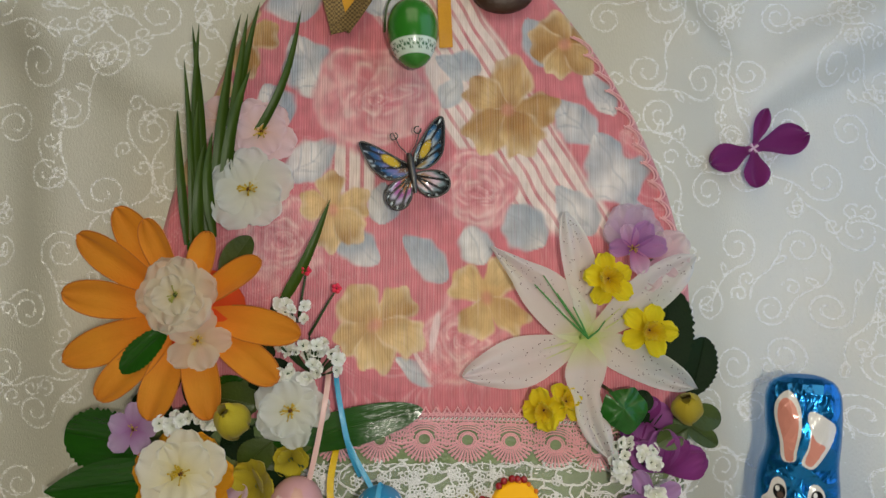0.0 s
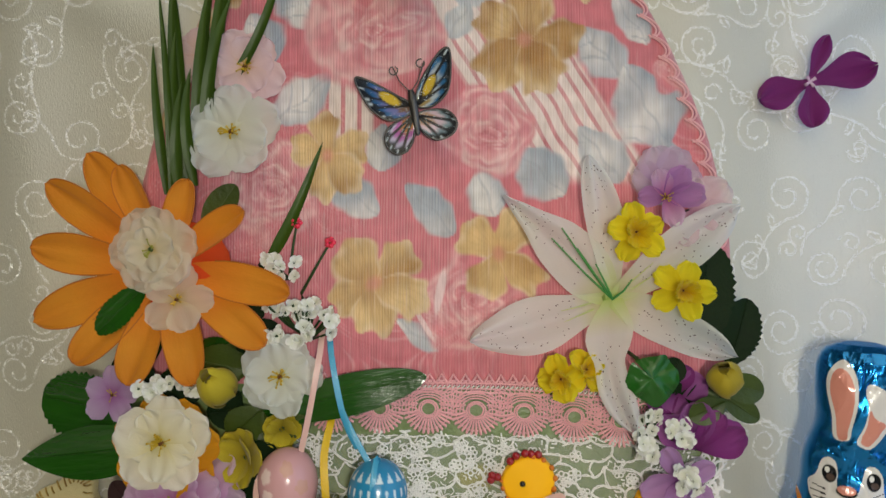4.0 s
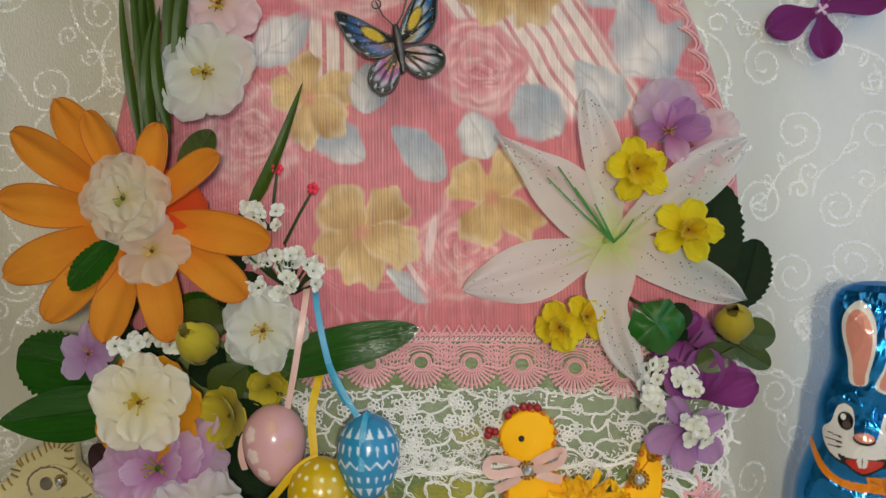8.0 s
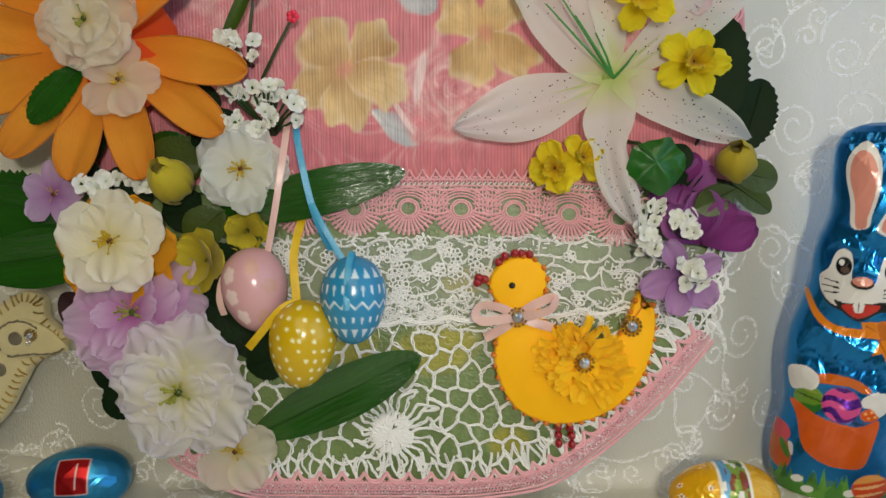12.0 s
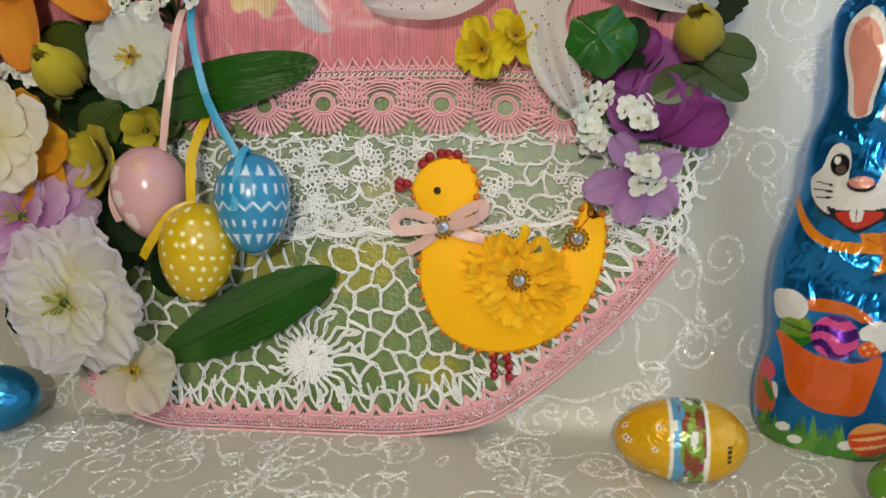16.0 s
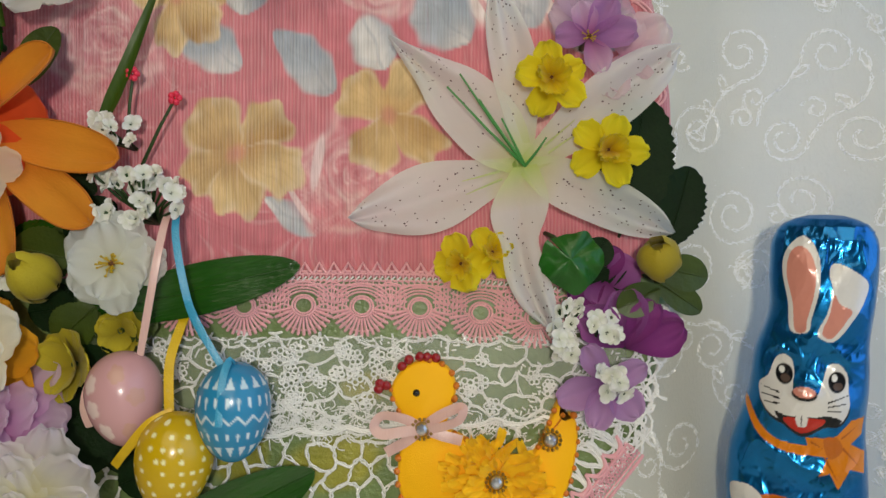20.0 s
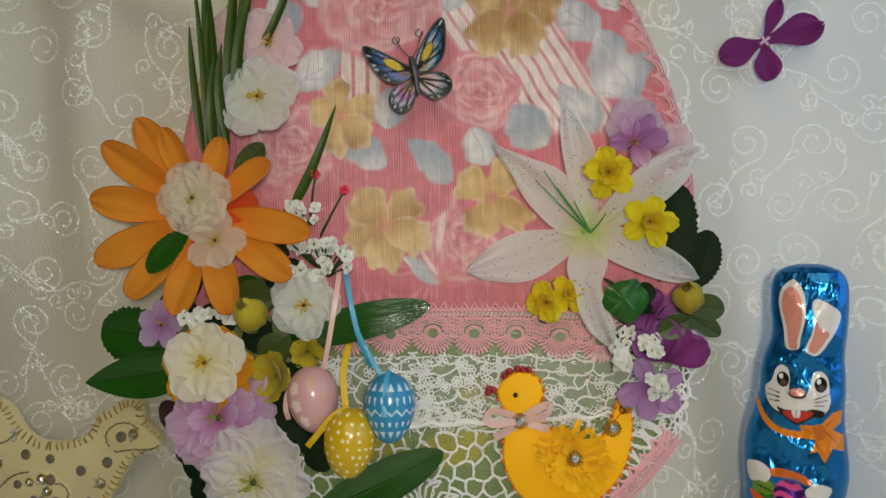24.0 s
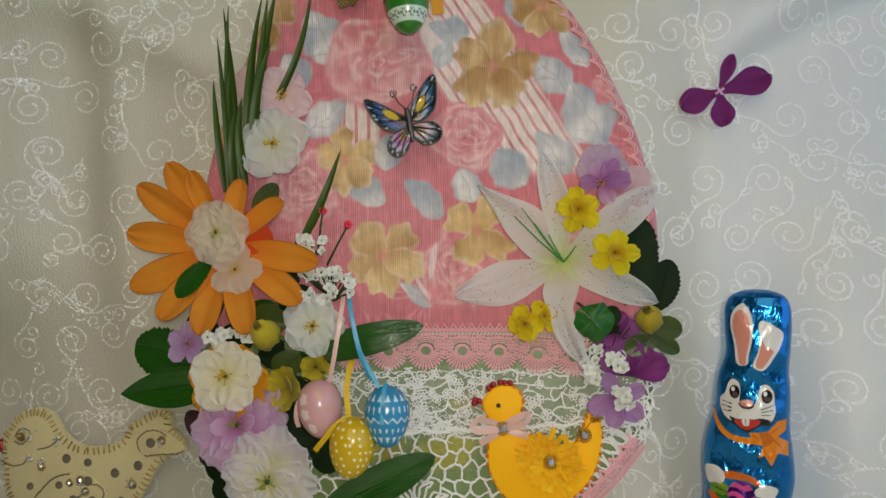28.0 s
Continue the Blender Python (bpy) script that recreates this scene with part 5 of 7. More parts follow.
# grass sprigs
def sprig(label, blades):
    u0, v0 = blades[0][0]
    root = thing("grass_sprig", label, "grass", at(u0, v0, 0))
    for k, (b, t, wd, bow) in enumerate(blades):
        s = np.linspace(0, 1, 22)
        d = np.array(t, float) - np.array(b, float)
        L = np.linalg.norm(d)
        n = np.array([-d[1], d[0]]) / L
        p = np.array(b, float) - (u0, v0) + d * s[:, None] + n * (bow * np.sin(np.pi * s))[:, None]
        half = wd * np.minimum(1, 0.45 + 2.2 * s) * (1 - s ** 2.2) ** 0.8 + 0.06
        z = 7 + 1.2 * k + 7 * np.sin(np.pi * s * 0.8)
        T = np.linspace(-1, 1, 5)
        g = np.stack([p[:, None, 0] + n[0] * half[:, None] * T, p[:, None, 1] + n[1] * half[:, None] * T, z[:, None] - 0.5 * half[:, None] * (1 - np.abs(T))], -1)
        part("blade", Geo().grid(g, np.repeat(s[:, None], 5, 1)), m_grass, root)
    part("stalk", Geo().tube([(0, 0, -0.5), (0, 1, 5), (0, 3, 9)], 1.4, 6), m_stem, root)
    return root


sprig("tall dark green artificial grass behind the daisy", [((-112, 200), (-117.5, 303), 2.6, -4), ((-109, 200), (-114, 304), 2.3, 1.5), ((-117, 200), (-122, 262), 2.2, -1), ((-106, 202), (-112, 268), 2.4, 2), ((-114, 200), (-119, 285), 1.8, -3), ((-110, 198), (-108, 245), 2.6, 0), ((-103, 203), (-104, 250), 2.6, 1)])
sprig("tall dark green artificial grass behind the blossoms", [((-102, 218), (-95, 309), 2.4, 2), ((-100, 216), (-86, 314), 2.8, 1), ((-104, 215), (-91, 308), 2.6, -2), ((-95, 238), (-66, 309), 2.2, -7), ((-103, 212), (-98, 285), 3.0, 0), ((-99, 216), (-88, 280), 3.0, 2)])
sprig("single dark green blade in front of the print", [((-77, 168), (-51.5, 221), 2.6, -3)])


# sprays of tiny white blossoms
m_tiny = petal_mat("tiny white petal", [(0, lin("D8DCC8")), (1, lin("F0F0EE"))], 0.92, 0.2)
tp = Geo()
for k in range(4):
    a = k * 1.5708
    q = petal(L=3.3, W=1.75, a=0.6, b=0.3, rise=0.5, bend=-0.25, cup=0.3, ruffle=0.15, waves=1.6, ns=7, nt=7, seed=k)
    v_ = q.v[0] @ np.array([[math.cos(a), math.sin(a), 0], [-math.sin(a), math.cos(a), 0], [0, 0, 1]])
    tp.add(v_, q.f, q.a[0])
tiny_mesh = tp.mesh("blossom", m_tiny)


def spray(label, c, spread, n, w, seed, size=1.0, foot=None):
    rng = np.random.RandomState(seed)
    foot = foot or (c[0], c[1] - spread[1])
    root = thing("white_spray", label, "flowers", at(foot[0], foot[1], 0))
    for k in range(n):
        q = np.array([rng.uniform(-1, 1) * spread[0] + c[0] - foot[0], rng.uniform(-1, 1) * spread[1] + c[1] - foot[1], w + rng.uniform(-3, 3)])
        part("blossom", tiny_mesh, None, root, m=pose(*(q * MM), rng.uniform(-35, 35), rng.uniform(-35, 35), rng.uniform(0, 90)) @ Matrix.Diagonal((size * rng.uniform(0.7, 1.2), size * rng.uniform(0.7, 1.2), size * rng.uniform(0.8, 1.6), 1)))
        part("stem", Geo().tube([(0, 0, -0.5), tuple(q * (0.5, 0.5, 0.8)), tuple(q + (0, 0, 0.6))], [0.5, 0.45, 0.55], 4), m_stem, root)
    return root


spray("spray of tiny white cloth blossoms above the ribbons", (-58.5, 147.5), (13.5, 8), 30, 15, 1, 1.0)
spray("few tiny white cloth blossoms on dark stems", (-67, 171), (7, 6), 10, 12, 2, 0.95)
spray("tiny white cloth blossoms beside the cream primrose", (-118, 122.5), (9, 4), 12, 16, 3, 1.0)
spray("tiny white cloth blossoms at the daisy's foot", (-104, 120), (5, 4), 5, 14, 4, 1.0)
spray("white cloth blossoms below the lily", (78.5, 106), (4.5, 7), 9, 13, 5, 0.95)
spray("white cloth blossoms on the violet petals", (89.5, 105), (4.5, 6), 8, 13, 6, 0.9)
spray("white cloth blossoms in the lilac flower", (92, 89.5), (4.5, 4.5), 8, 14, 7, 1.0)
spray("white cloth blossoms beside the lace", (77, 98), (3.5, 3), 4, 11, 8, 0.9)
for (b, t) in (((-66, 165), (-61.8, 188)), ((-62, 157), (-48, 180))):
    root = thing("red_tipped_twig", "thin dark twig with a coral red tip", "twig", at(b[0], b[1], 0))
    d = (t[0] - b[0], t[1] - b[1])
    part("stem", Geo().tube([(0, 0, -0.5), (d[0] * 0.1, d[1] * 0.1, 7), (d[0] * 0.6, d[1] * 0.6, 10), (d[0], d[1], 11)], [0.7, 0.7, 0.6, 0.5], 6), m_stem, root)
    g = Geo()
    for k in range(5):
        g.ball((d[0] + 1.4 * math.cos(k * 1.26), d[1] + 1.4 * math.sin(k * 1.26), 11.4), 1.2, 5, 7)
    part("red_tip", g, m_coral, root)

# lily
LC = (65.5, 157.6)
m_pleat = surface("pale green pleat", lin("C6D88A"), lin("D8E2B0"), 200, 0.6, see=0.4)
LILY = (((8.7, 140.6), 10.6, 0.02, ((0, 0.3), (0.2, 0.62), (0.45, 1), (0.65, 0.97), (0.85, 0.62), (0.95, 0.34), (1, 0.04))),
        ((22.0, 199.0), 11.8, -0.02, ((0, 0.3), (0.15, 0.8), (0.3, 1), (0.52, 0.87), (0.72, 0.48), (0.88, 0.24), (1, 0.04))),
        ((55.6, 215.0), 7.5, -0.03, ((0, 0.3), (0.3, 0.8), (0.5, 1), (0.75, 0.82), (0.93, 0.45), (1, 0.05))),
        ((114.1, 194.5), 9.0, 0.0, ((0, 0.3), (0.3, 0.85), (0.55, 1), (0.8, 0.85), (0.93, 0.55), (1, 0.1))),
        ((112.0, 135.5), 8.0, 0.0, ((0, 0.4), (0.2, 0.9), (0.5, 1), (0.7, 0.95), (0.88, 0.6), (1, 0.05))),
        ((73.9, 104.4), 9.0, -0.11, ((0, 0.4), (0.2, 1), (0.33, 0.98), (0.45, 0.7), (0.65, 0.76), (0.85, 0.56), (1, 0.05))))
lily = directed("white_lily", "large white lily of cloth with dark specks and a green throat", (*LC, 7), m_lily, [(t[0] - LC[0], t[1] - LC[1], q, dict(prof=pr, sway=sw)) for t, q, sw, pr in LILY], 10.2,
                kw=dict(rise=0.2, bend=-0.14, cup=0.16, ruffle=0.32, waves=1.8, crease=0.4, ns=30, nt=17), z_step=0.4)
rngl = np.random.RandomState(9)
for k in range(len(LILY)):
    ob = [o for o in lily.children if o.name.startswith("petal")][k]
    co = np.array([q.co[:] for q in ob.data.vertices]).reshape(30, 17, 3) * 1000
    g = Geo()
    for j in range(46):
        i0, j0 = rngl.randint(5, 25), rngl.randint(2, 14)
        fi, fj = rngl.rand(2)
        q = (co[i0, j0] * (1 - fi) + co[i0 + 1, j0] * fi) * (1 - fj) + (co[i0, j0 + 1] * (1 - fi) + co[i0 + 1, j0 + 1] * fi) * fj
        g.ball(tuple(q + (0, 0, 0.12)), rngl.uniform(0.16, 0.34), 4, 6, (1.3, 0.9, 0.5))
    part("specks", g, m_speck, lily, m=ob.matrix_basis.copy())["kind"] = "stuff"
    # soft green pleats near the throat
    for sgn in ((-1, 1) if k in (0, 3) else ()):
        row = co[3:9, 8 + sgn * 2] + (0, 0, 0.12)
        part("pleat", Geo().tube(row, np.linspace(0.5, 0.12, len(row)), 5), m_pleat, lily, m=ob.matrix_basis.copy())
m_filament = surface("green filament", lin("4E9A4C"), lin("2F7A38"), 200, 0.5)
for k, (du, dv) in enumerate(((-25, 24), (-21, 28), (-15, 20), (-8, 14), (6, 8))):
    part("filament", Geo().tube([(0, 0, 9), (du * 0.5, dv * 0.45, 16), (du, dv, 17)], [0.55, 0.42, 0.3], 5), m_filament, lily)
part("throat", Geo().ball((0, 0, 7.2), 4, 6, 12, (1.1, 1, 0.3)), petal_mat("lily throat", [(0, lin("B9D070")), (1, lin("B9D070"))]), lily)

# daffodils
DAF = dict(L=12, W=5.4, a=0.8, b=0.28, rise=0.12, cup=0.08, ruffle=0.09, waves=2.4, teeth=0.06, nt=13)


def daffodil(label, u, v, w, r, rz, seed, tilt=(0, 0), n_petals=5, broad=5.2):
    k = r / 12.0
    rings = [(n_petals, m_yellow, 0, rz, 20, dict(DAF, L=round(13.5 * k, 1), W=round(broad * k, 1), ruffle=0.3, waves=2.6, crease=0.35, cup=0.22, bend=-0.1, notch=0.06)),
             (6, m_yellowdeep, 0.5, rz + 33, 14, dict(DAF, L=round(6.2 * k, 1), W=round(3.0 * k, 1), rise=0.95, bend=0.45, ruffle=0.5, waves=3.2, teeth=0.14))]
    return flower("yellow_daffodil", label, (u, v, w), rings, stamens=10, heart_r=2.2, seed=seed, tilt=tilt)


daffodil("yellow cloth daffodil on the lily's petals", 73.0, 184.0, 17, 11.0, 30, 21)
daffodil("yellow cloth daffodil beside a serrated leaf", 90.5, 161.4, 17, 11.0, 0, 22)
daffodil("yellow cloth daffodil above the pink lace", 45.0, 126, 10, 9.2, 15, 23, (0, -12), 4, 6.6)
daffodil("second yellow cloth daffodil, turned away, above the lace", 54.5, 129.5, 9, 8.8, 40, 24, (-15, 25), 4, 6.4)

# lilac cluster and greens on the right
FLOP = dict(a=0.7, b=0.3, rise=0.16, bend=-0.08, cup=0.18, ruffle=0.22, waves=2.2, crease=0.3, teeth=0.04, notch=0.05, ns=14, nt=15)
directed("lilac_blossom", "sheer pale lilac cloth blossom behind a deeper one", (86, 203, 7), m_palelilac, [(-4, 16, 7.5), (7, 15, 7), (-12, 6, 6), (14, 6, 6.5)], 7, kw=FLOP, seed=31)
directed("lilac_blossom", "sheer blush white cloth blossom with floppy petals above the lily", (97, 193, 8), m_blushsheer, [(14, 11, 7.5), (15, -3, 6.5), (4, -13, 7), (-5, -14, 5.5), (2, 13, 6.5)], 7, kw=FLOP, seed=32)
directed("lilac_blossom", "lilac cloth blossom with a golden heart above the lily", (85.5, 198, 12), [m_lilacmid, m_lilacmid, m_lilac, m_lilacmid, m_lilac], [(8, 12, 4.6), (15, 1, 5.2), (4, -12, 4.4), (-11, 0, 4.2), (-3, 11, 4.2)], 6, stamens=9, heart_r=3.0, kw=dict(FLOP, cup=0.5, ruffle=0.34, crease=0.5), seed=33)
leaf("dark green serrated leaf behind the daffodil", (98, 136), (106, 181), 12.5, 4, m_leafdark, 0.16, 16, a=0.6, b=0.55)
leaf("dark green serrated leaf at the board's edge", (113, 131), (121, 158), 8, 3, m_leafdark, 0.18, 12, a=0.6, b=0.55)
leaf("dark green leaf under the rosebud", (100, 124), (90, 112), 8, 4, m_leafdark)
leaf("olive leaf beside the rosebud", (108, 125), (125, 121), 6, 9, m_leafolive, lift=-0.1)
leaf("olive leaf below the rosebud", (107, 121), (123, 110), 4.6, 9, m_leafolive, lift=-0.1)
leaf("olive leaf below the rosebud", (109, 118), (95, 111), 5.5, 10, m_leafolive)
root = thing("round_leaf", "round glossy bright green crumpled leaf below the lily", "leaf", at(73, 136, 0))
th, q = np.meshgrid(np.linspace(0.04, 2 * np.pi - 0.04, 60), np.linspace(0, 1, 13), indexing="ij")
rad = 11.0 * q * (1 - 0.12 * np.abs(np.sin(2.5 * th))) * (1 + 0.05 * np.sin(3 * th) + 0.03 * np.sin(8 * th)) * (1 - 0.12 * np.cos(th))
lu, lv = 6.0 + rad * np.cos(th + 2.35), -8.5 + rad * np.sin(th + 2.35) * 0.92
lw = 16.0 + 1.0 * q * np.sin(5 * th) + 1.1 * q * fuzz(lu * 0.5, lv * 0.5, 71) + 0.5 * np.sin(9 * th) * q * q - 2.2 * q ** 3 + 1.2 * np.exp(-((lu - 6 + lv + 8.5) / 2.5) ** 2)
part("blade", Geo().grid(np.stack([lu, lv, lw], -1)[:, ::-1], q), m_leafbright, root)
part("stalk", Geo().tube([(0, 0, -0.5), (1.5, -1.5, 10), (5.5, -8, 16.4)], 0.9, 6), m_stem, root)
VC = (98, 99)
directed("violet_flower", "deep violet cloth flower with broad petals", (*VC, 7), [m_violetdeep, m_violet, m_violet, m_violetdeep], [(18.5, 7.5, 7.5), (-1, 19, 7.5), (-15, 12, 6.5), (9, 15, 5)], 10, kw=dict(a=0.75, b=0.3, rise=0.2, bend=-0.05, cup=0.2, ruffle=0.24, waves=2.2, crease=0.4, teeth=0.03, notch=0.06, ns=16, nt=15), seed=3)
directed("violet_flower", "dark violet cloth petals behind the round leaf", (92, 120, 4), [m_violet, m_violetdeep, m_violetdeep, m_violet], [(11, 5, 6.5), (1, 12, 6), (-12, -6, 6), (-2, -8, 6)], 8, kw=dict(a=0.75, b=0.28, rise=0.14, cup=0.12, ruffle=0.12, crease=0.2), seed=5)
leaf("dark leaf among the violet petals", (86, 124), (92, 134), 5, 8, m_leafdark)
directed("lilac_flower", "pale lilac cloth flower over the crochet", (92, 87.5, 9), m_mauve, [(-17, -5.5, 5.2), (-5, -14.5, 5.2), (9.5, -10.8, 5.4), (-8, 12.5, 4.4), (12, 6, 4.4)], 6, kw=dict(a=0.7, b=0.3, rise=0.14, cup=0.2, ruffle=0.2, waves=2.0, crease=0.4, teeth=0.03, notch=0.05, ns=14, nt=15), seed=4)

m_tinyheart = surface("pale lilac heart", lin("E6CFE4"), lin("CDA8CC"), 400, 0.6)
# single plum blossom pinned to the cloth
vx, vz = 156.0, 248.0
vy = float(wall_back(np.array(vx), np.array(vz)))
VP = Matrix(((1, 0, 0, vx * MM), (0, 0.0995, -0.995, vy * MM), (0, 0.995, 0.0995, vz * MM), (0, 0, 0, 1)))
plum = directed("plum_blossom", "flat plum purple cloth blossom on the backdrop cloth", (0, 0, 5.0), m_violetflat, [(-21.5, -7.5, 7.0), (8, 20.5, 3.8), (27.5, 7, 7.8), (1.5, -20, 6.2)], 8, kw=dict(rise=0.06, cup=0.16, ruffle=0.26, waves=1.8, crease=0.35, ns=18, nt=13, prof=((0, 0.25), (0.2, 0.42), (0.5, 0.95), (0.72, 1), (0.9, 0.7), (0.97, 0.4), (1, 0.08))), pose_m=VP, seed=6)
g = Geo()
for k in range(4):
    a = 0.6 + k * 1.57
    g.tube([(0, 0, 6.4), (2.6 * math.cos(a), 2.6 * math.sin(a), 7.0)], [0.5, 0.8], 6)
part("flower_heart", g, m_tinyheart, plum, "pale lilac heart")

# ---- hanging eggs, ribbons, butterfly, bow ----
def inpoly(x, y, pts):
    """Points of the grid inside a closed polygon."""
    inside = np.zeros(np.shape(x), bool)
    n = len(pts)
    for i in range(n):
        (x0, y0), (x1, y1) = pts[i], pts[(i + 1) % n]
        c = ((y0 > y) != (y1 > y)) & (x < (x1 - x0) * (y - y0) / (y1 - y0 + 1e-9) + x0)
        inside ^= c
    return inside.astype(float)


def egg_grid(L, R, nx=90, nphi=140, skew=0.12):
    """Egg along +x, blunt end at +x; returns points, axis position -1..1 and angle (0 = facing +z)."""
    a = -np.cos(np.linspace(0, np.pi, nx))
    ph = np.linspace(0, 2 * np.pi, nphi, endpoint=False)
    A, P = np.meshgrid(a, ph, indexing="ij")
    r = R * np.sqrt(np.maximum(1 - A * A, 1e-5)) * (1 + skew * A)
    return np.stack([A * L / 2, r * np.sin(P), r * np.cos(P)], -1), A, P


def with_alpha(rgb, metal=None):
    a = np.ones((*rgb.shape[:-1], 1)) if metal is None else metal[..., None]
    return np.concatenate([rgb, a], -1)


def flat(shape, code):
    return np.ones((*shape, 3)) * np.array(lin(code))


def around(p, p0):
    return (p - p0 + np.pi) % (2 * np.pi) - np.pi


def ribbon(g, pts, width, twist=0.0):
    """A flat band along 3D points."""
    p = smooth_loop(pts, 6, closed=False)
    d = np.gradient(p, axis=0)
    d /= np.linalg.norm(d, axis=1)[:, None]
    n = np.cross(d, [0, 0, 1.0])
    n /= np.linalg.norm(n, axis=1)[:, None] + 1e-9
    s = np.linspace(0, 1, len(p))
    ang = twist * np.sin(3 * s)
    up = np.cross(n, d)
    side = n * np.cos(ang)[:, None] + up * np.sin(ang)[:, None]
    T = np.linspace(-0.5, 0.5, 5)
    top = p[:, None] + side[:, None] * width * T[None, :, None] + up[:, None] * (0.25 - 0.35 * T * T)[None, :, None]
    g.grid(top, np.repeat(s[:, None], 5, 1))
    g.grid((top - up[:, None] * 0.3)[:, ::-1], np.repeat(s[:, None], 5, 1))
    return g


m_ribpink = surface("pink satin ribbon", lin("F2D2C8"), lin("E4B8B0"), 300, 0.25, stretch=(1, 0.1, 1), bump=0.3, sheen=0.3, see=0.2, clear=0.08)
m_ribyellow = surface("yellow satin ribbon", lin("E6C41C"), lin("C09A0E"), 300, 0.2, bump=0.4, bump_scale=1500)
m_ribblue = surface("blue satin ribbon", lin("4AA8CC"), lin("2B86AE"), 300, 0.2, bump=0.4, bump_scale=1500)


def hanging_egg(label, c, w, L, R, rz, paint, rib_mat, rib, rib_w, loop_pts=None):
    """An egg that hangs before the board by its ribbon; rib: points of the ribbon on the board."""
    root = thing("hanging_egg", label, "egg", at(rib[0][0], rib[0][1], 0), "eggs hanging on ribbons")
    u0, v0 = rib[0][:2]
    P, A, PH = egg_grid(L, R)
    part("shell", Geo().grid(P, with_alpha(paint(A, PH)), wrap_v=True), m_plastic, root, m=pose((c[0] - u0) * MM, (c[1] - v0) * MM, w * MM, 0, 0, rz))
    g = ribbon(Geo(), [(a - u0, b - v0, h) for a, b, h in rib], rib_w, 0.25)
    part("ribbon", g, rib_mat, root, "satin ribbon loop")
    if loop_pts:
        part("ribbon_end", ribbon(Geo(), [(a - u0, b - v0, h) for a, b, h in loop_pts], rib_w * 0.95, 0.3), rib_mat, root)
    return root


def paint_pink(A, P):
    rgb = flat(A.shape, "CC9C9E")
    for a0, p0 in ((0.45, 0.55), (-0.05, 0.5), (0.6, -0.3), (-0.55, 0.3), (0.1, -0.75), (-0.6, -0.5), (0.3, 1.3)):
        da, dp = (A - a0) * 15, around(P, p0) * 11.4
        r, th = np.hypot(da, dp), np.arctan2(da, dp)
        pale = "EBD9D4" if p0 > 0.2 else "C79A86"
        rgb = lay(rgb, step(2.6, 2.0, r - 0.7 * np.abs(np.cos(2.5 * th))) * 0.75, lin(pale))
    return rgb


def paint_yellow(A, P):
    rgb = flat(A.shape, "C9A60E")
    for i, a0 in enumerate(np.linspace(-0.88, 0.88, 9)):
        n = max(4, int(15 * math.sqrt(1 - a0 * a0)))
        for k in range(n):
            p0 = 2 * math.pi * (k + 0.5 * (i % 2)) / n + 0.15 * math.sin(5 * k + i)
            r = np.hypot((A - a0) * 15.5, around(P, p0) * 11.5 * math.sqrt(1 - a0 * a0))
            rgb = lay(rgb, step(0.85, 0.62, r), lin("F1E9B0"))
    return rgb


def paint_blue(A, P):
    rgb = flat(A.shape, "2A86B4")
    white = lin("CFE4EC")
    k = P * 15 / (2 * np.pi)
    tri = np.abs((k % 1) - 0.5) * 2
    rgb = lay(rgb, step(0.035, 0.02, np.abs(A + 0.02 - 0.075 * (tri - 0.5) * 2)), white)
    k2 = np.abs(((P * 21 / (2 * np.pi)) % 1) - 0.5) * 2
    for a0, h in ((0.3, 0.12), (-0.36, 0.08)):
        f = (A - a0) / h
        rgb = lay(rgb, (np.abs(f) < 1) * step(0.34, 0.2, k2 + 0.2 * np.abs(f) ** 3 - 0.12 * f), white)
    f = (0.78 - np.abs(A)) / 0.22
    rgb = lay(rgb, ((f > 0) & (f < 1)) * step(0.1, 0.0, tri - 0.6 * f) * 0.9, white)
    return rgb


hanging_egg("pale pink plastic egg with flower prints, hanging on pink ribbon", (-62.9, 83.2), 15, 30.5, 11.6, 97, paint_pink, m_ribpink, [(-52, 146, 5), (-51, 135, 15), (-54.5, 112, 17), (-58, 97, 15)], 2.3, [(-59, 97, 15), (-72, 90, 17), (-75.3, 81, 17), (-74.5, 74, 15)])
hanging_egg("glossy yellow plastic egg with white dots, hanging on a yellow ribbon", (-45, 64.5), 20, 31.5, 11.7, 84, paint_yellow, m_ribyellow, [(-48.4, 114, 1), (-48.2, 108, 4), (-49.2, 95, 13), (-47, 80, 19)], 3.0, [(-46, 80, 19), (-52, 77, 22), (-60, 68, 21), (-65, 62.5, 18)])
hanging_egg("glossy blue plastic egg with white zigzags, hanging on a blue ribbon", (-27, 79.8), 18, 31.5, 11.6, 89, paint_blue, m_ribblue, [(-49, 147, 5), (-46, 135, 16), (-41, 112, 17), (-36.5, 97, 9)], 2.3, [(-41.5, 114, 17.5), (-36, 104, 19), (-29, 92.5, 19), (-26.5, 95, 20), (-26.6, 96.5, 23), (-27.2, 91, 27.5), (-27.5, 78, 30.2)])


def paint_green(A, P):
    rgb = flat(A.shape, "2F7A22")
    rgb = lay(rgb, ((A < -0.3) & (A > -0.72)).astype(float), lin("CFE0D2"))
    for k in range(14):
        r = np.hypot((A + 0.5) * 16, around(P, 2 * math.pi * k / 14 + 0.1) * 9.8)
        th = np.arctan2(A + 0.5, around(P, 2 * math.pi * k / 14 + 0.1))
        rgb = lay(rgb, step(2.2, 1.7, r) * (np.cos(6 * th) > -0.1) * (r > 0.6), lin("3C6A44"))
    return rgb


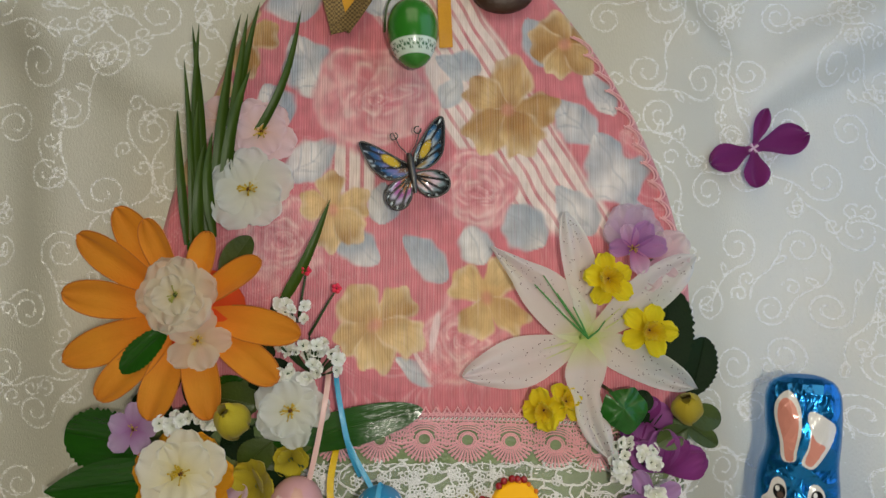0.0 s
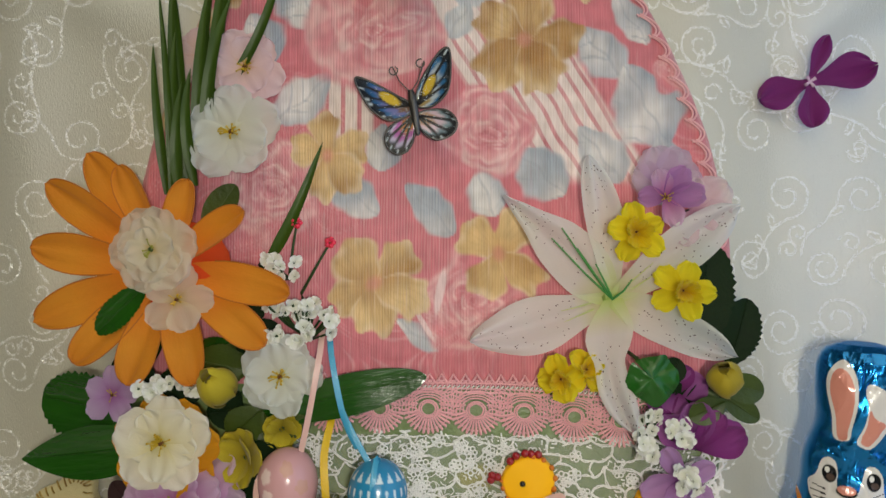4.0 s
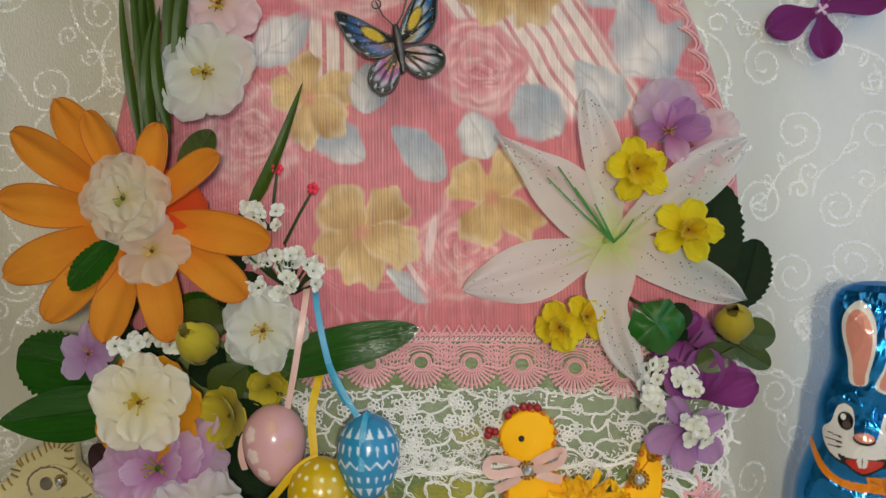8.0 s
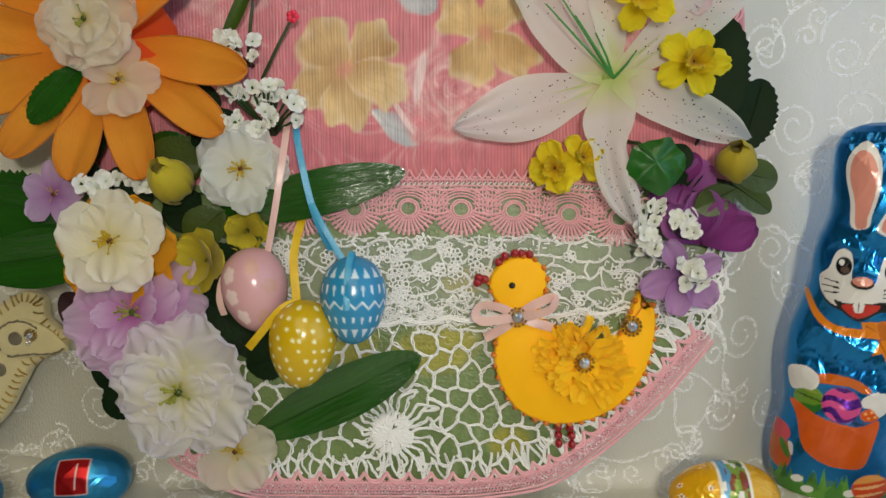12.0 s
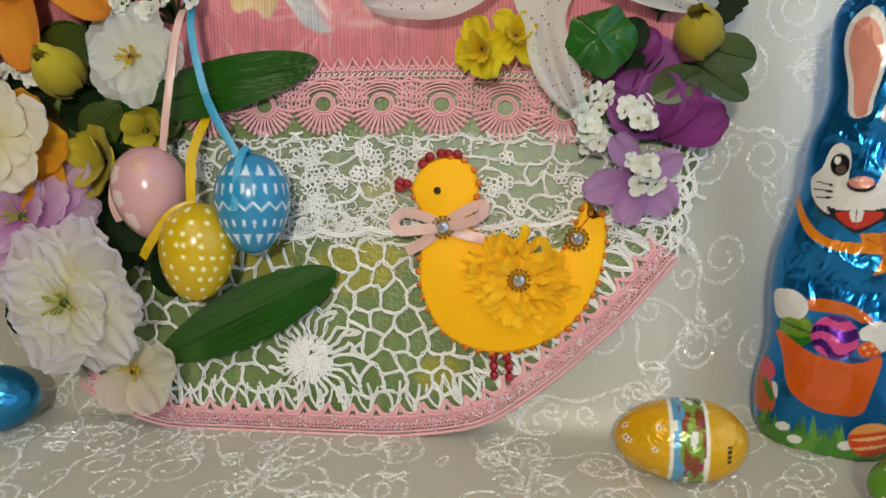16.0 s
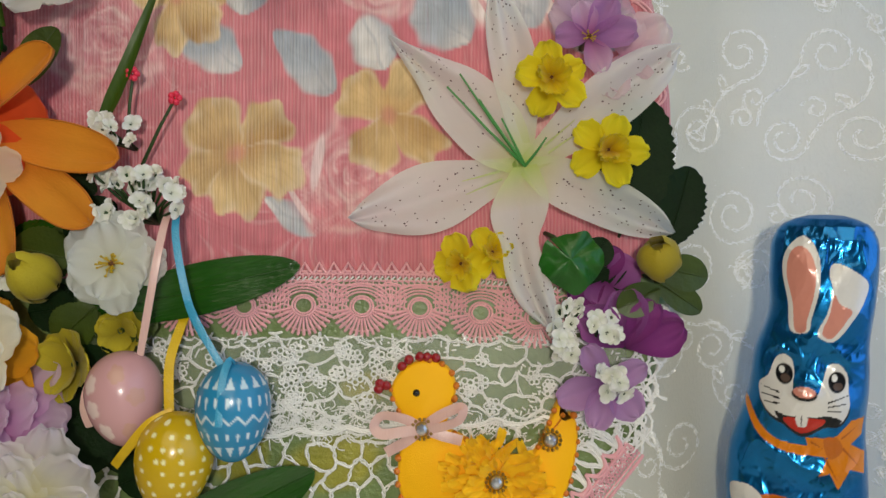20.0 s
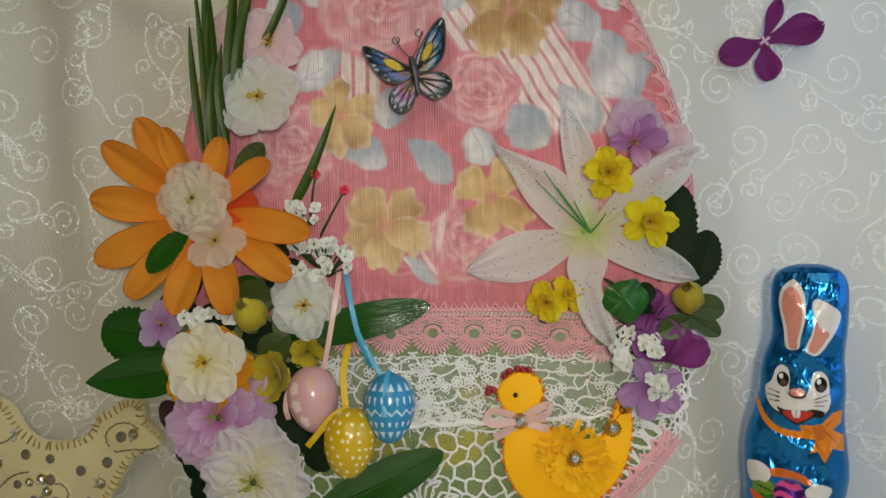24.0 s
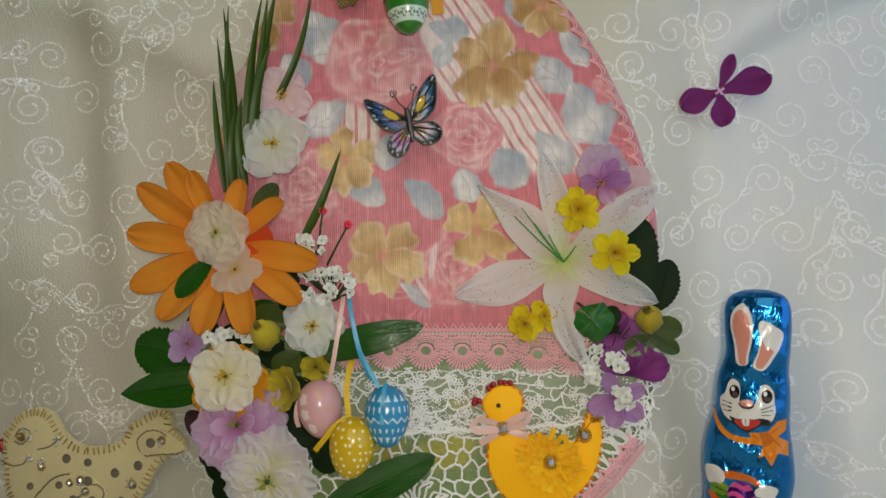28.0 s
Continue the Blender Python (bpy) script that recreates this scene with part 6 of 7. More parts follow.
root = hanging_egg("dark green egg with white flowered band on a thin cord", (-14, 298), 14, 33, 11.8, 94, paint_green, m_grass, [(-17, 322, 1), (-24, 318, 9), (-27, 312, 8), (-28, 303, 4)], 1.0, [(-12, 322, 1), (-13, 317, 12), (-14, 313, 14)])
yr = thing("yellow_ribbon", "yellow satin ribbon end hanging on the print", "ribbon", at(0.5, 318, 0))
part("band", ribbon(Geo(), [(0, 16, 0.8), (0, 4, 4), (0.5, -10, 3), (1, -21.5, 1.2)], 6.5, 0.1), surface("amber ribbon", lin("E0A010"), lin("C0820A"), 200, 0.4, bump=0.3), yr)
bow = thing("gauze_bow", "brown and gold woven gauze ribbon tail with yellow lining", "ribbon", at(-46, 330, 0))
m_gauze, nt, bsdf, _ = node_material("brown gold gauze")
tc, ck = nt.nodes.new("ShaderNodeTexCoord"), nt.nodes.new("ShaderNodeTexChecker")
ck.inputs["Scale"].default_value = 900
ck.inputs["Color1"].default_value, ck.inputs["Color2"].default_value = (*lin("9C8450"), 1), (*lin("3A2A14"), 1)
nt.links.new(tc.outputs["Object"], ck.inputs["Vector"])
nt.links.new(mix_node(nt, noise_node(nt, 500).outputs[0], ck.outputs["Color"], lin("6A5430")), bsdf.inputs["Base Color"])
bp = nt.nodes.new("ShaderNodeBump")
bp.inputs["Distance"].default_value = 0.0005
nt.links.new(ck.outputs["Fac"], bp.inputs["Height"])
nt.links.new(bp.outputs[0], bsdf.inputs["Normal"])
bsdf.inputs["Metallic"].default_value, bsdf.inputs["Roughness"].default_value = 0.35, 0.4
part("gauze_tail", ribbon(Geo(), [(-14, 14, 0.8), (-9, -4, 5), (-3, -27.5, 5)], 9, 0.2), m_gauze, bow)
part("gauze_tail", ribbon(Geo(), [(14, 14, 0.8), (10, -8, 6), (-2, -26, 5.5)], 8, -0.2), m_gauze, bow)
part("lining", ribbon(Geo(), [(2, 12, 0.8), (2, -4, 3), (0, -18, 3)], 12, 0.1), surface("yellow lining", lin("E2A90E"), lin("C48808"), 200, 0.5), bow)
# plain dark oval in place of the brown gauze band at upper right
band_stand_in = thing("brown_band_stand_in", "dark brown oval standing in for a gauze ribbon band near the top of the board", "decoration", at(29, 324, 0))
part("shell", Geo().ball((0, 0, 3), 15.5, 10, 24, (1, 0.72, 0.4)), surface("dark brown band stand-in", lin("4A2E1C"), lin("2C1A10"), 120, 0.45, bump=0.6), band_stand_in)

# butterfly
bf = thing("butterfly_ornament", "enamelled metal butterfly in blue, black and violet", "ornament", at(-13.8, 233.5, 4))
m_enamel = surface("butterfly enamel", (1, 1, 1), (0.8, 0.8, 0.85), 300, 0.22, metal=0.45, tint=True, coat=0.5, bump=1.0, bump_scale=1600)
m_pewter = surface("dark pewter", (0.16, 0.15, 0.14), (0.08, 0.08, 0.08), 400, 0.35, metal=0.9, bump=0.5)


def wing(outline, rib_angles, inner, mid, outer, lift, spot=None):
    o = smooth_loop(outline, 8)
    nr = 22
    f = np.linspace(0.02, 1, nr)
    c = np.array(outline[0], float)
    P = c + (o - c)[None] * f[:, None, None]
    d = P - c
    ang = np.degrees(np.arctan2(d[..., 1], d[..., 0]))
    F = np.repeat(f[:, None], len(o), 1)
    rgb = flat(F.shape, inner)
    rgb = lay(rgb, step(0.38, 0.55, F + 0.05 * np.sin(ang * 0.3)), lin(mid))
    rgb = lay(rgb, step(0.6, 0.78, F + 0.04 * np.sin(ang * 0.5)), lin(outer))
    R = np.hypot(d[..., 0], d[..., 1])
    for a in rib_angles:
        rgb = lay(rgb, step(0.75, 0.35, np.abs((ang - a + 180) % 360 - 180) * np.pi / 180 * R), lin("15161A"))
    rgb = lay(rgb, step(0.76, 0.88, F + 0.04 * np.sin(ang * 0.45)), lin("0C141C"))
    if spot:
        rgb = lay(rgb, blob(P[..., 0], P[..., 1], spot[0], spot[1], spot[2] + 0.6, spot[3] + 0.6, math.radians(spot[4]), 0.1), lin("1A1A20"))
        rgb = lay(rgb, blob(P[..., 0], P[..., 1], *spot[:4], math.radians(spot[4]), 0.15), lin("D6B62C"))
    dots = (np.sin(ang * 0.55) > 0.86) & (F > 0.88) & (F < 0.97)
    rgb = lay(rgb, dots.astype(float), lin("C9D6DA"))
    w = lift * R / 26.0 + 4.0
    v3 = np.concatenate([P, w[..., None]], -1)
    g = Geo().grid(v3, with_alpha(rgb), wrap_v=True)
    g.grid((v3 - (0, 0, 0.7))[:, ::-1], with_alpha(flat(F.shape, "22242A")), wrap_v=True)
    edge = Geo().tube(np.column_stack([o, w[-1]]), 0.45, 5, closed=True)
    return g, edge


WINGS = (
    ([(-1, 3), (-8, 7), (-18, 12), (-24, 13.5), (-23, 9), (-18, 1), (-11, -3.5), (-4, -2)], (150, 160, 172, 186), "7A5A48", "6A6EA8", "1C5C8E", 5),
    ([(0.5, 3), (1, 10), (6, 19), (11, 25), (14, 24.5), (14.5, 16), (13, 8), (7, 2.5)], (45, 58, 70, 34), "A8905C", "B4C0C8", "2A6C9C", 4),
    ([(-1, -1), (-6, -3), (-11, -7), (-12, -13), (-8, -17.5), (-3, -16), (-0.5, -10)], (225, 240, 255), "C07A3C", "B05AA6", "B8B4CC", 4),
    ([(0.5, -1), (6, 1), (13, 0.5), (17, -4), (15.5, -9), (9, -11.5), (3, -8)], (-10, -28, -45), "C0987A", "DCC0CC", "7C949C", 3))
SPOTS = {(-18, 12): (-10.5, 5.4, 4.6, 1.9, 152), (6, 19): (5.6, 11.0, 4.4, 1.8, 62)}
for o, ribs, ci, cm, co, lf in WINGS:
    g, e = wing(o, ribs, ci, cm, co, lf, SPOTS.get(o[2]))
    wg = part("wing", g, m_enamel, bf)
    part("wing_rim", e, m_pewter, wg)
body = smooth_loop([(-2, 9, 5), (-1, 4, 5.5), (0, -2, 5.5), (1.2, -9.5, 5)], 5, False)
part("body", Geo().tube(body, [0.6 + 1.2 * math.sin(math.pi * min(1, 0.15 + 0.8 * k / (len(body) - 1))) for k in range(len(body))], 8), m_pewter, bf)
gr = np.random.RandomState(31)
gl = Geo()
for k in range(420):
    o, ribs, ci, cm, co, lf = WINGS[k % 4]
    o = smooth_loop(o, 4)
    c = o[0] + (o[gr.randint(len(o))] - o[0]) * gr.uniform(0.2, 0.97)
    h = lf * np.hypot(*(c - o[0])) / 26.0 + 4.25
    a, q = gr.uniform(0, 6.28), gr.uniform(0.12, 0.36)
    d, e = q * np.array([math.cos(a), math.sin(a)]), q * np.array([-math.sin(a), math.cos(a)])
    hh = h + gr.uniform(-0.05, 0.16, 3)
    gl.add([(*(c + d), hh[0]), (*(c + e), hh[1]), (*(c - d), hh[2])], [[0, 1, 2]])
part("glitter", gl, surface("silver glitter", (0.8, 0.84, 0.86), (0.5, 0.7, 0.8), 900, 0.2, metal=0.6), bf, "silver glitter", smooth=False)["kind"] = "stuff"
for sx, tipp in ((-1, (-9, 17)), (1, (2, 20))):
    th = np.linspace(0, 5.6, 16)
    curl = [(tipp[0] + 1.7 * math.cos(t * sx + 1.2), tipp[1] + 1.7 * math.sin(t * sx + 1.2), 6) for t in th]
    part("antenna", Geo().tube([(-2, 8, 5.5), ((-2 + tipp[0]) / 2 + sx, 12.5, 6)] + curl[::-1], 0.3, 5), m_pewter, bf)
part("pin", Geo().tube([(0, 0, -4.5), (0, 0, 5)], 1.0, 6), m_pewter, bf)

# ---- felt chick ----
m_felt = surface("golden felt", lin("FFC000"), lin("FAB400"), 120, 0.55, bump=0.35, bump_scale=2500, sheen=0.08, spec=0.25)
m_feltpetal = surface("golden felt fringe", lin("FFD42A"), lin("FFC814"), 200, 0.7, bump=0.4, bump_scale=2500, sheen=0.1, see=0.2, spec=0.25)
m_amber_bead = surface("amber bead", lin("F09838"), lin("DE7A1E"), 300, 0.12, coat=0.6, see=0.3)
m_redbead = surface("ruby bead", lin("A80C18"), lin("7A0810"), 300, 0.1, coat=0.8)
m_black = surface("black bead", (0.02, 0.02, 0.02), (0.01, 0.01, 0.01), 300, 0.15)
m_gold = surface("antique gold", (0.6, 0.42, 0.14), (0.4, 0.27, 0.08), 500, 0.3, metal=1.0, bump=0.4)
m_gem = surface("clear rhinestone", (0.8, 0.83, 0.88), (0.45, 0.48, 0.55), 700, 0.08, metal=0.7)
chick = thing("felt_chick", "golden felt chick with bead edging, a fringe flower and rhinestones", "ornament", PANEL)
outline = smooth_loop([(21.5, 84), (24, 89.5), (29.5, 93.2), (36, 93.6), (41, 90.5), (43, 84.5), (41, 77), (40, 71.5), (45, 68.5), (55, 63), (66, 62), (70.5, 66), (74, 74), (76.5, 80), (78.3, 79.6), (78.2, 75.5), (81.5, 76), (83, 70), (82, 60), (79, 50), (73, 41), (66, 35.5), (56, 31.5), (44, 31), (33, 35.5), (27, 43), (23.5, 54), (24.5, 65), (27.5, 72), (23.5, 78)], 5)
part("body", Geo().slab(outline, 1.0, 6.0, 1.2), m_felt, chick)
part("wing_slit", Geo().tube([(72, 66, 6), (74.5, 71, 6.1), (77.5, 75, 6)], 0.35, 5), m_amber_bead, chick)
bead = Geo().ball((0, 0, 0), 1.05, 6, 8).mesh("bead", m_amber_bead)
arc = np.concatenate([[0], np.cumsum(np.linalg.norm(np.diff(outline, axis=0), axis=1))])
for s in np.arange(0, arc[-1], 4.4):
    q = (np.interp(s, arc, outline[:, 0]), np.interp(s, arc, outline[:, 1]))
    if 4 < s < 17:
        continue
    part("edge_bead", bead, None, chick, m=pose(q[0] * MM, q[1] * MM, 5.2 * MM) @ Matrix.Scale(0.8 + 0.5 * ((s * 7.3) % 1), 4))
rb = Geo().ball((0, 0, 0), 1.75, 7, 10).mesh("red_bead", m_redbead)
for q in ((25, 91.8), (27.3, 94.0), (31, 95.0), (33.4, 94.8), (36.3, 94.6), (17.2, 84.2), (19.8, 85.4), (17.6, 86.0)):
    part("comb_bead", rb, None, chick, m=pose(q[0] * MM, q[1] * MM, 4.6 * MM))
for q in ((47.5, 29), (47.6, 25.8), (47.8, 22.6), (52, 28.8), (52.6, 25.6), (52.8, 22.2)):
    part("leg_bead", rb, None, chick, m=pose(q[0] * MM, q[1] * MM, 3.2 * MM) @ Matrix.Diagonal((0.9, 1.05, 1, 1)))
part("eye", Geo().ball((29.9, 83.3, 6.1), 1.3, 6, 8), m_black, chick)


def rhinestone(name_parent, u, v, w, r):
    base = part("setting", Geo().ball((0, 0, 0), r * 0.8, 6, 14, (1, 1, 0.35)), m_gold, name_parent, "antique gold bead setting", m=pose(u * MM, v * MM, w * MM))
    g = Geo()
    for k in range(14):
        a = k * 0.4488
        g.ball((r * math.cos(a), r * math.sin(a), 0.1), r * 0.2, 4, 6)
    part("bead_ring", g, m_gold, base)["kind"] = "stuff"
    k = np.linspace(0, 2 * np.pi, 8, endpoint=False)
    rows = np.stack([np.stack([q * np.cos(k + o), q * np.sin(k + o), np.full(8, h)], -1) for q, h, o in ((r * 0.62, 0.2, 0), (r * 0.55, r * 0.45, 0.39), (r * 0.28, r * 0.65, 0), (0.01, r * 0.66, 0))])
    part("gem", Geo().grid(rows, wrap_v=True), m_gem, base, "clear faceted rhinestone", smooth=False)


for q in ((31.8, 71.7, 7.5, 3.3), (56, 55.2, 9.8, 3.3), (73.8, 68.1, 6.6, 3.4)):
    rhinestone(chick, *q)
fr = np.random.RandomState(4)
for k in range(110):
    # short cut strips of felt, piled up in a loose round tuft
    a, r = fr.uniform(0, 6.28), 13.0 * math.sqrt(fr.rand())
    L = 6.0
    g = petal_mesh(m_feltpetal, L=L, W=1.5, rise=0.1, bend=-0.12, cup=0.5, ruffle=0.5, waves=1.5, seed=k % 5, ns=8, nt=5, prof=((0, 0.8), (0.2, 1), (0.8, 1), (0.97, 0.9), (1, 0.7)))
    turn = math.degrees(a) + fr.normal(0, 34)
    part("fringe", g, None, chick, m=pose((56 + r * math.cos(a)) * MM, (55 + r * math.sin(a)) * MM, (6.4 + 2.6 * (1 - r / 13)) * MM, 0, 0, turn) @ pose(0, 0, 0, fr.uniform(-30, 30), fr.uniform(-48, -6), 0) @ Matrix.Diagonal((fr.uniform(0.7, 1.25), fr.uniform(0.8, 1.2), 1, 1)))
cb = thing("chick_bow", "pale pink satin bow at the chick's neck", "bow", at(31.8, 71.7, 5))
part("loop", ribbon(Geo(), [(0, 0, 1.5), (-6, 3.5, 3), (-13, 4.5, 3.5), (-15.5, 1.5, 4.5), (-13, -1, 5), (-6, -0.5, 4), (0, 0, 2)], 3.4, 0.5), m_ribpink, cb)
part("loop", ribbon(Geo(), [(0, 0, 1.5), (5, 4, 3), (11, 7, 3.5), (13.5, 7, 4.5), (12, 3.5, 5), (6, 1, 4), (0, 0, 2)], 3.4, 0.5), m_ribpink, cb)
part("tail", ribbon(Geo(), [(0, 0, 1), (-5, -4, 2), (-12, -8, 1.5)], 3.6, 0.2), m_ribpink, cb)
part("tail", ribbon(Geo(), [(0, 0, 1), (6, -2, 2), (13, -4, 1.5)], 3.4, 0.2), m_ribpink, cb)

# ---- cream felt hen on the table ----
HEN = Matrix(((1, 0, 0, 0), (0, 0.0995, -0.995, 0.322), (0, 0.995, 0.0995, 0.0), (0, 0, 0, 1)))
m_cream_felt = surface("cream felt", lin("DED1A0"), lin("C8BA86"), 90, 0.95, bump=0.5, bump_scale=2500, sheen=0.4)
m_sequin = surface("grey sequin", (0.32, 0.28, 0.2), (0.2, 0.17, 0.12), 500, 0.3, metal=0.5)
hen = thing("felt_hen", "cream felt hen with gold blanket stitch, sequins and rhinestones", "ornament", HEN)
ho = smooth_loop([(-263, 56), (-259, 66), (-252, 74), (-242, 77.5), (-232, 74), (-226, 65), (-219, 58), (-209, 55), (-197, 56), (-188, 60), (-184, 68), (-176, 72), (-167, 77), (-159, 74), (-158, 66), (-150, 58), (-153, 52), (-164, 47), (-170, 38), (-178, 25), (-189, 16), (-205, 9), (-222, 7), (-238, 8), (-252, 18), (-260, 32), (-261, 44)], 5)
part("body", Geo().slab(ho, 0.0, 5.0, 1.5), m_cream_felt, hen)
wingo = smooth_loop([(-243, 18), (-238, 28), (-232, 35.5), (-224, 40), (-212, 41.5), (-203, 36), (-197, 29), (-199, 22), (-207, 16), (-219, 14), (-232, 15.5)], 5)
part("wing", Geo().slab(wingo, 4.8, 6.2, 0.6), m_cream_felt, hen)
tailo = smooth_loop([(-177, 53), (-178.5, 59), (-174, 64), (-167, 66), (-159, 63.5), (-152, 58), (-149, 53), (-160, 50.5), (-170, 50.5)], 5)
part("tail", Geo().slab(tailo, 4.8, 6.2, 0.5), m_cream_felt, hen)
st = Geo().tube([(0, 0, 5.2), (0.3, 2.0, 5.6), (0, 4.2, 4.6)], 0.42, 5).mesh("stitch", m_gold)
rh = np.random.RandomState(12)
arc = np.concatenate([[0], np.cumsum(np.linalg.norm(np.diff(ho, axis=0), axis=1))])
for s in np.arange(0, arc[-1], 2.9):
    s = s + rh.uniform(-0.4, 0.4)
    q, q2 = [np.array([np.interp(x, arc, ho[:, 0]), np.interp(x, arc, ho[:, 1])]) for x in (s, s + 1)]
    d = q2 - q
    ang = math.degrees(math.atan2(d[1], d[0])) + rh.uniform(-14, 14)
    p = q + np.array([d[1], -d[0]]) / (np.linalg.norm(d) + 1e-9) * 4.0
    part("stitch", st, None, hen, m=pose(p[0] * MM, p[1] * MM, 0, 0, 0, ang) @ Matrix.Diagonal((1, rh.uniform(0.75, 1.15), 1, 1)))
sq = Geo().slab([(2.5 * math.cos(a), 2.5 * math.sin(a)) for a in np.linspace(0, 2 * np.pi, 14, endpoint=False)], 0, 0.5, 0.3).mesh("sequin", m_sequin)
for q in ((-244, 32.7, 5), (-225.4, 33.8, 6.2), (-221.8, 48.7, 5), (-208.6, 46.5, 5), (-192, 40.6, 5), (-178, 44.8, 5), (-207.7, 36.2, 6.2), (-216.4, 25.8, 6.2), (-205, 25, 6.2), (-226.4, 20.7, 6.2), (-215, 18, 6.2), (-196.7, 18.9, 5), (-170, 58, 6.2), (-250, 61, 5), (-188, 25, 5), (-182, 22, 5)):
    part("sequin", sq, None, hen, m=pose(q[0] * MM, q[1] * MM, (q[2] + 0.02) * MM, rh.uniform(-4, 4), rh.uniform(-4, 4), 0) @ Matrix.Scale(rh.uniform(0.85, 1.15), 4))
for q in ((-236.8, 44, 5.6, 2.2), (-181.1, 34.4, 5.8, 2.4), (-163.3, 59.4, 6.8, 2.4), (-218.7, 35.1, 6.8, 2.0), (-212, 36.7, 6.8, 2.4), (-209, 30.5, 6.8, 2.2), (-213.2, 18.8, 6.9, 1.8), (-250.4, 61, 6.0, 1.8), (-198, 20, 5.8, 1.6)):
    rhinestone(hen, *q)
glass = Geo().ball((0, 0, 0), 0.95, 5, 8).mesh("glass_bead", surface("clear glass bead", (0.75, 0.72, 0.62), (0.5, 0.46, 0.36), 600, 0.1, metal=0.3, coat=0.6))
for k in range(64):
    c, sd = (((-213, 33), 5.5), ((-247, 62), 5), ((-237, 47), 2.5), ((-228, 58), 3), ((-245, 49), 2), ((-182, 36), 3), ((-215, 17), 3), ((-164, 58), 3))[k % 8]
    u_, v_ = rh.normal(c[0], sd * 0.6), rh.normal(c[1], sd * 0.5)
    inw = inpoly(np.array(u_), np.array(v_), wingo) + inpoly(np.array(u_), np.array(v_), tailo) > 0
    part("glass_bead", glass, None, hen, m=pose(u_ * MM, v_ * MM, (6.7 if inw else 5.6) * MM) @ Matrix.Scale(rh.uniform(0.6, 1.15), 4))
part("eye", Geo().ball((-249.5, 62, 7.6), 1.9, 6, 9), m_gold, hen, "gold bead eye")
part("beak", Geo().ball((-264, 55.5, 3.2), 3.6, 7, 10, (1, 1.15, 0.8)), m_redbead, hen, "red glass beak")
for pts, h in (([(-243, 18), (-239.7, 26.5), (-234.5, 32.7), (-227.8, 38.2), (-218.6, 40.3)], 6.5), ([(-243, 17.8), (-231.5, 18.4), (-221.4, 22.6), (-211.4, 28.1)], 6.5), ([(-205.6, 34.4), (-200.6, 33.6), (-197.9, 29.7), (-199.2, 25)], 6.5),
               ([(-228, 14), (-221.7, 12), (-215, 11.5), (-209, 14), (-202, 11), (-195, 13.5), (-190, 12.5), (-185.5, 16)], 5.2), ([(-262.5, 47.6), (-256, 44.5), (-249.4, 45.2), (-245.9, 49.2)], 5.2),
               ([(-254, 61), (-250.7, 65.7), (-245.7, 65), (-245, 61), (-250, 57), (-254, 58.6)], 5.3), ([(-176.5, 53), (-178, 59), (-174, 63.7), (-167, 65), (-160.4, 62)], 6.4), ([(-173.5, 50.5), (-163.8, 51.5), (-154, 52), (-150, 54)], 6.4), ([(-240, 54), (-234, 55), (-229, 58), (-226, 61)], 5.3)):
    line = smooth_loop(pts, 8, closed=False)
    n = len(line)
    part("cord_curl", Geo().tube(np.column_stack([line + rh.normal(0, 0.15, line.shape), np.full(n, h)]), 0.42 + 0.14 * np.sin(np.arange(n) * 2.1), 5), m_sequin, hen, "grey glitter cord")


# ---- sweets on the table ----
def paint_metal(rgb):
    """Pale opaque print hides the foil: less metal where the colour is light and grey."""
    sat = (rgb.max(-1) - rgb.min(-1)) / (rgb.max(-1) + 1e-3)
    return rgb, np.clip(0.1 + 1.1 * step(0.25, 0.95, sat), 0.1, 1.0)


def sweet(label, x, y, L, R, turn, roll, paint, mat, tilt=0.0, group="foil eggs on the table"):
    P, A, PH = egg_grid(L, R, 110, 170, 0.1)
    n = 0.25 * fuzz(P[..., 0] * 0.5, PH * 6, int(abs(x)))
    P = P * (1 + 0.006 * n[..., None])
    ob = new("foil_egg", Geo().grid(P, with_alpha(*paint_metal(paint(A, PH, R))), wrap_v=True).mesh("foil_egg", mat))
    ob.matrix_basis = pose(x * MM, y * MM, (R - 0.7) * MM, 0, tilt, turn) @ pose(0, 0, 0, roll)
    return tagged(ob, label, "chocolate egg", group)


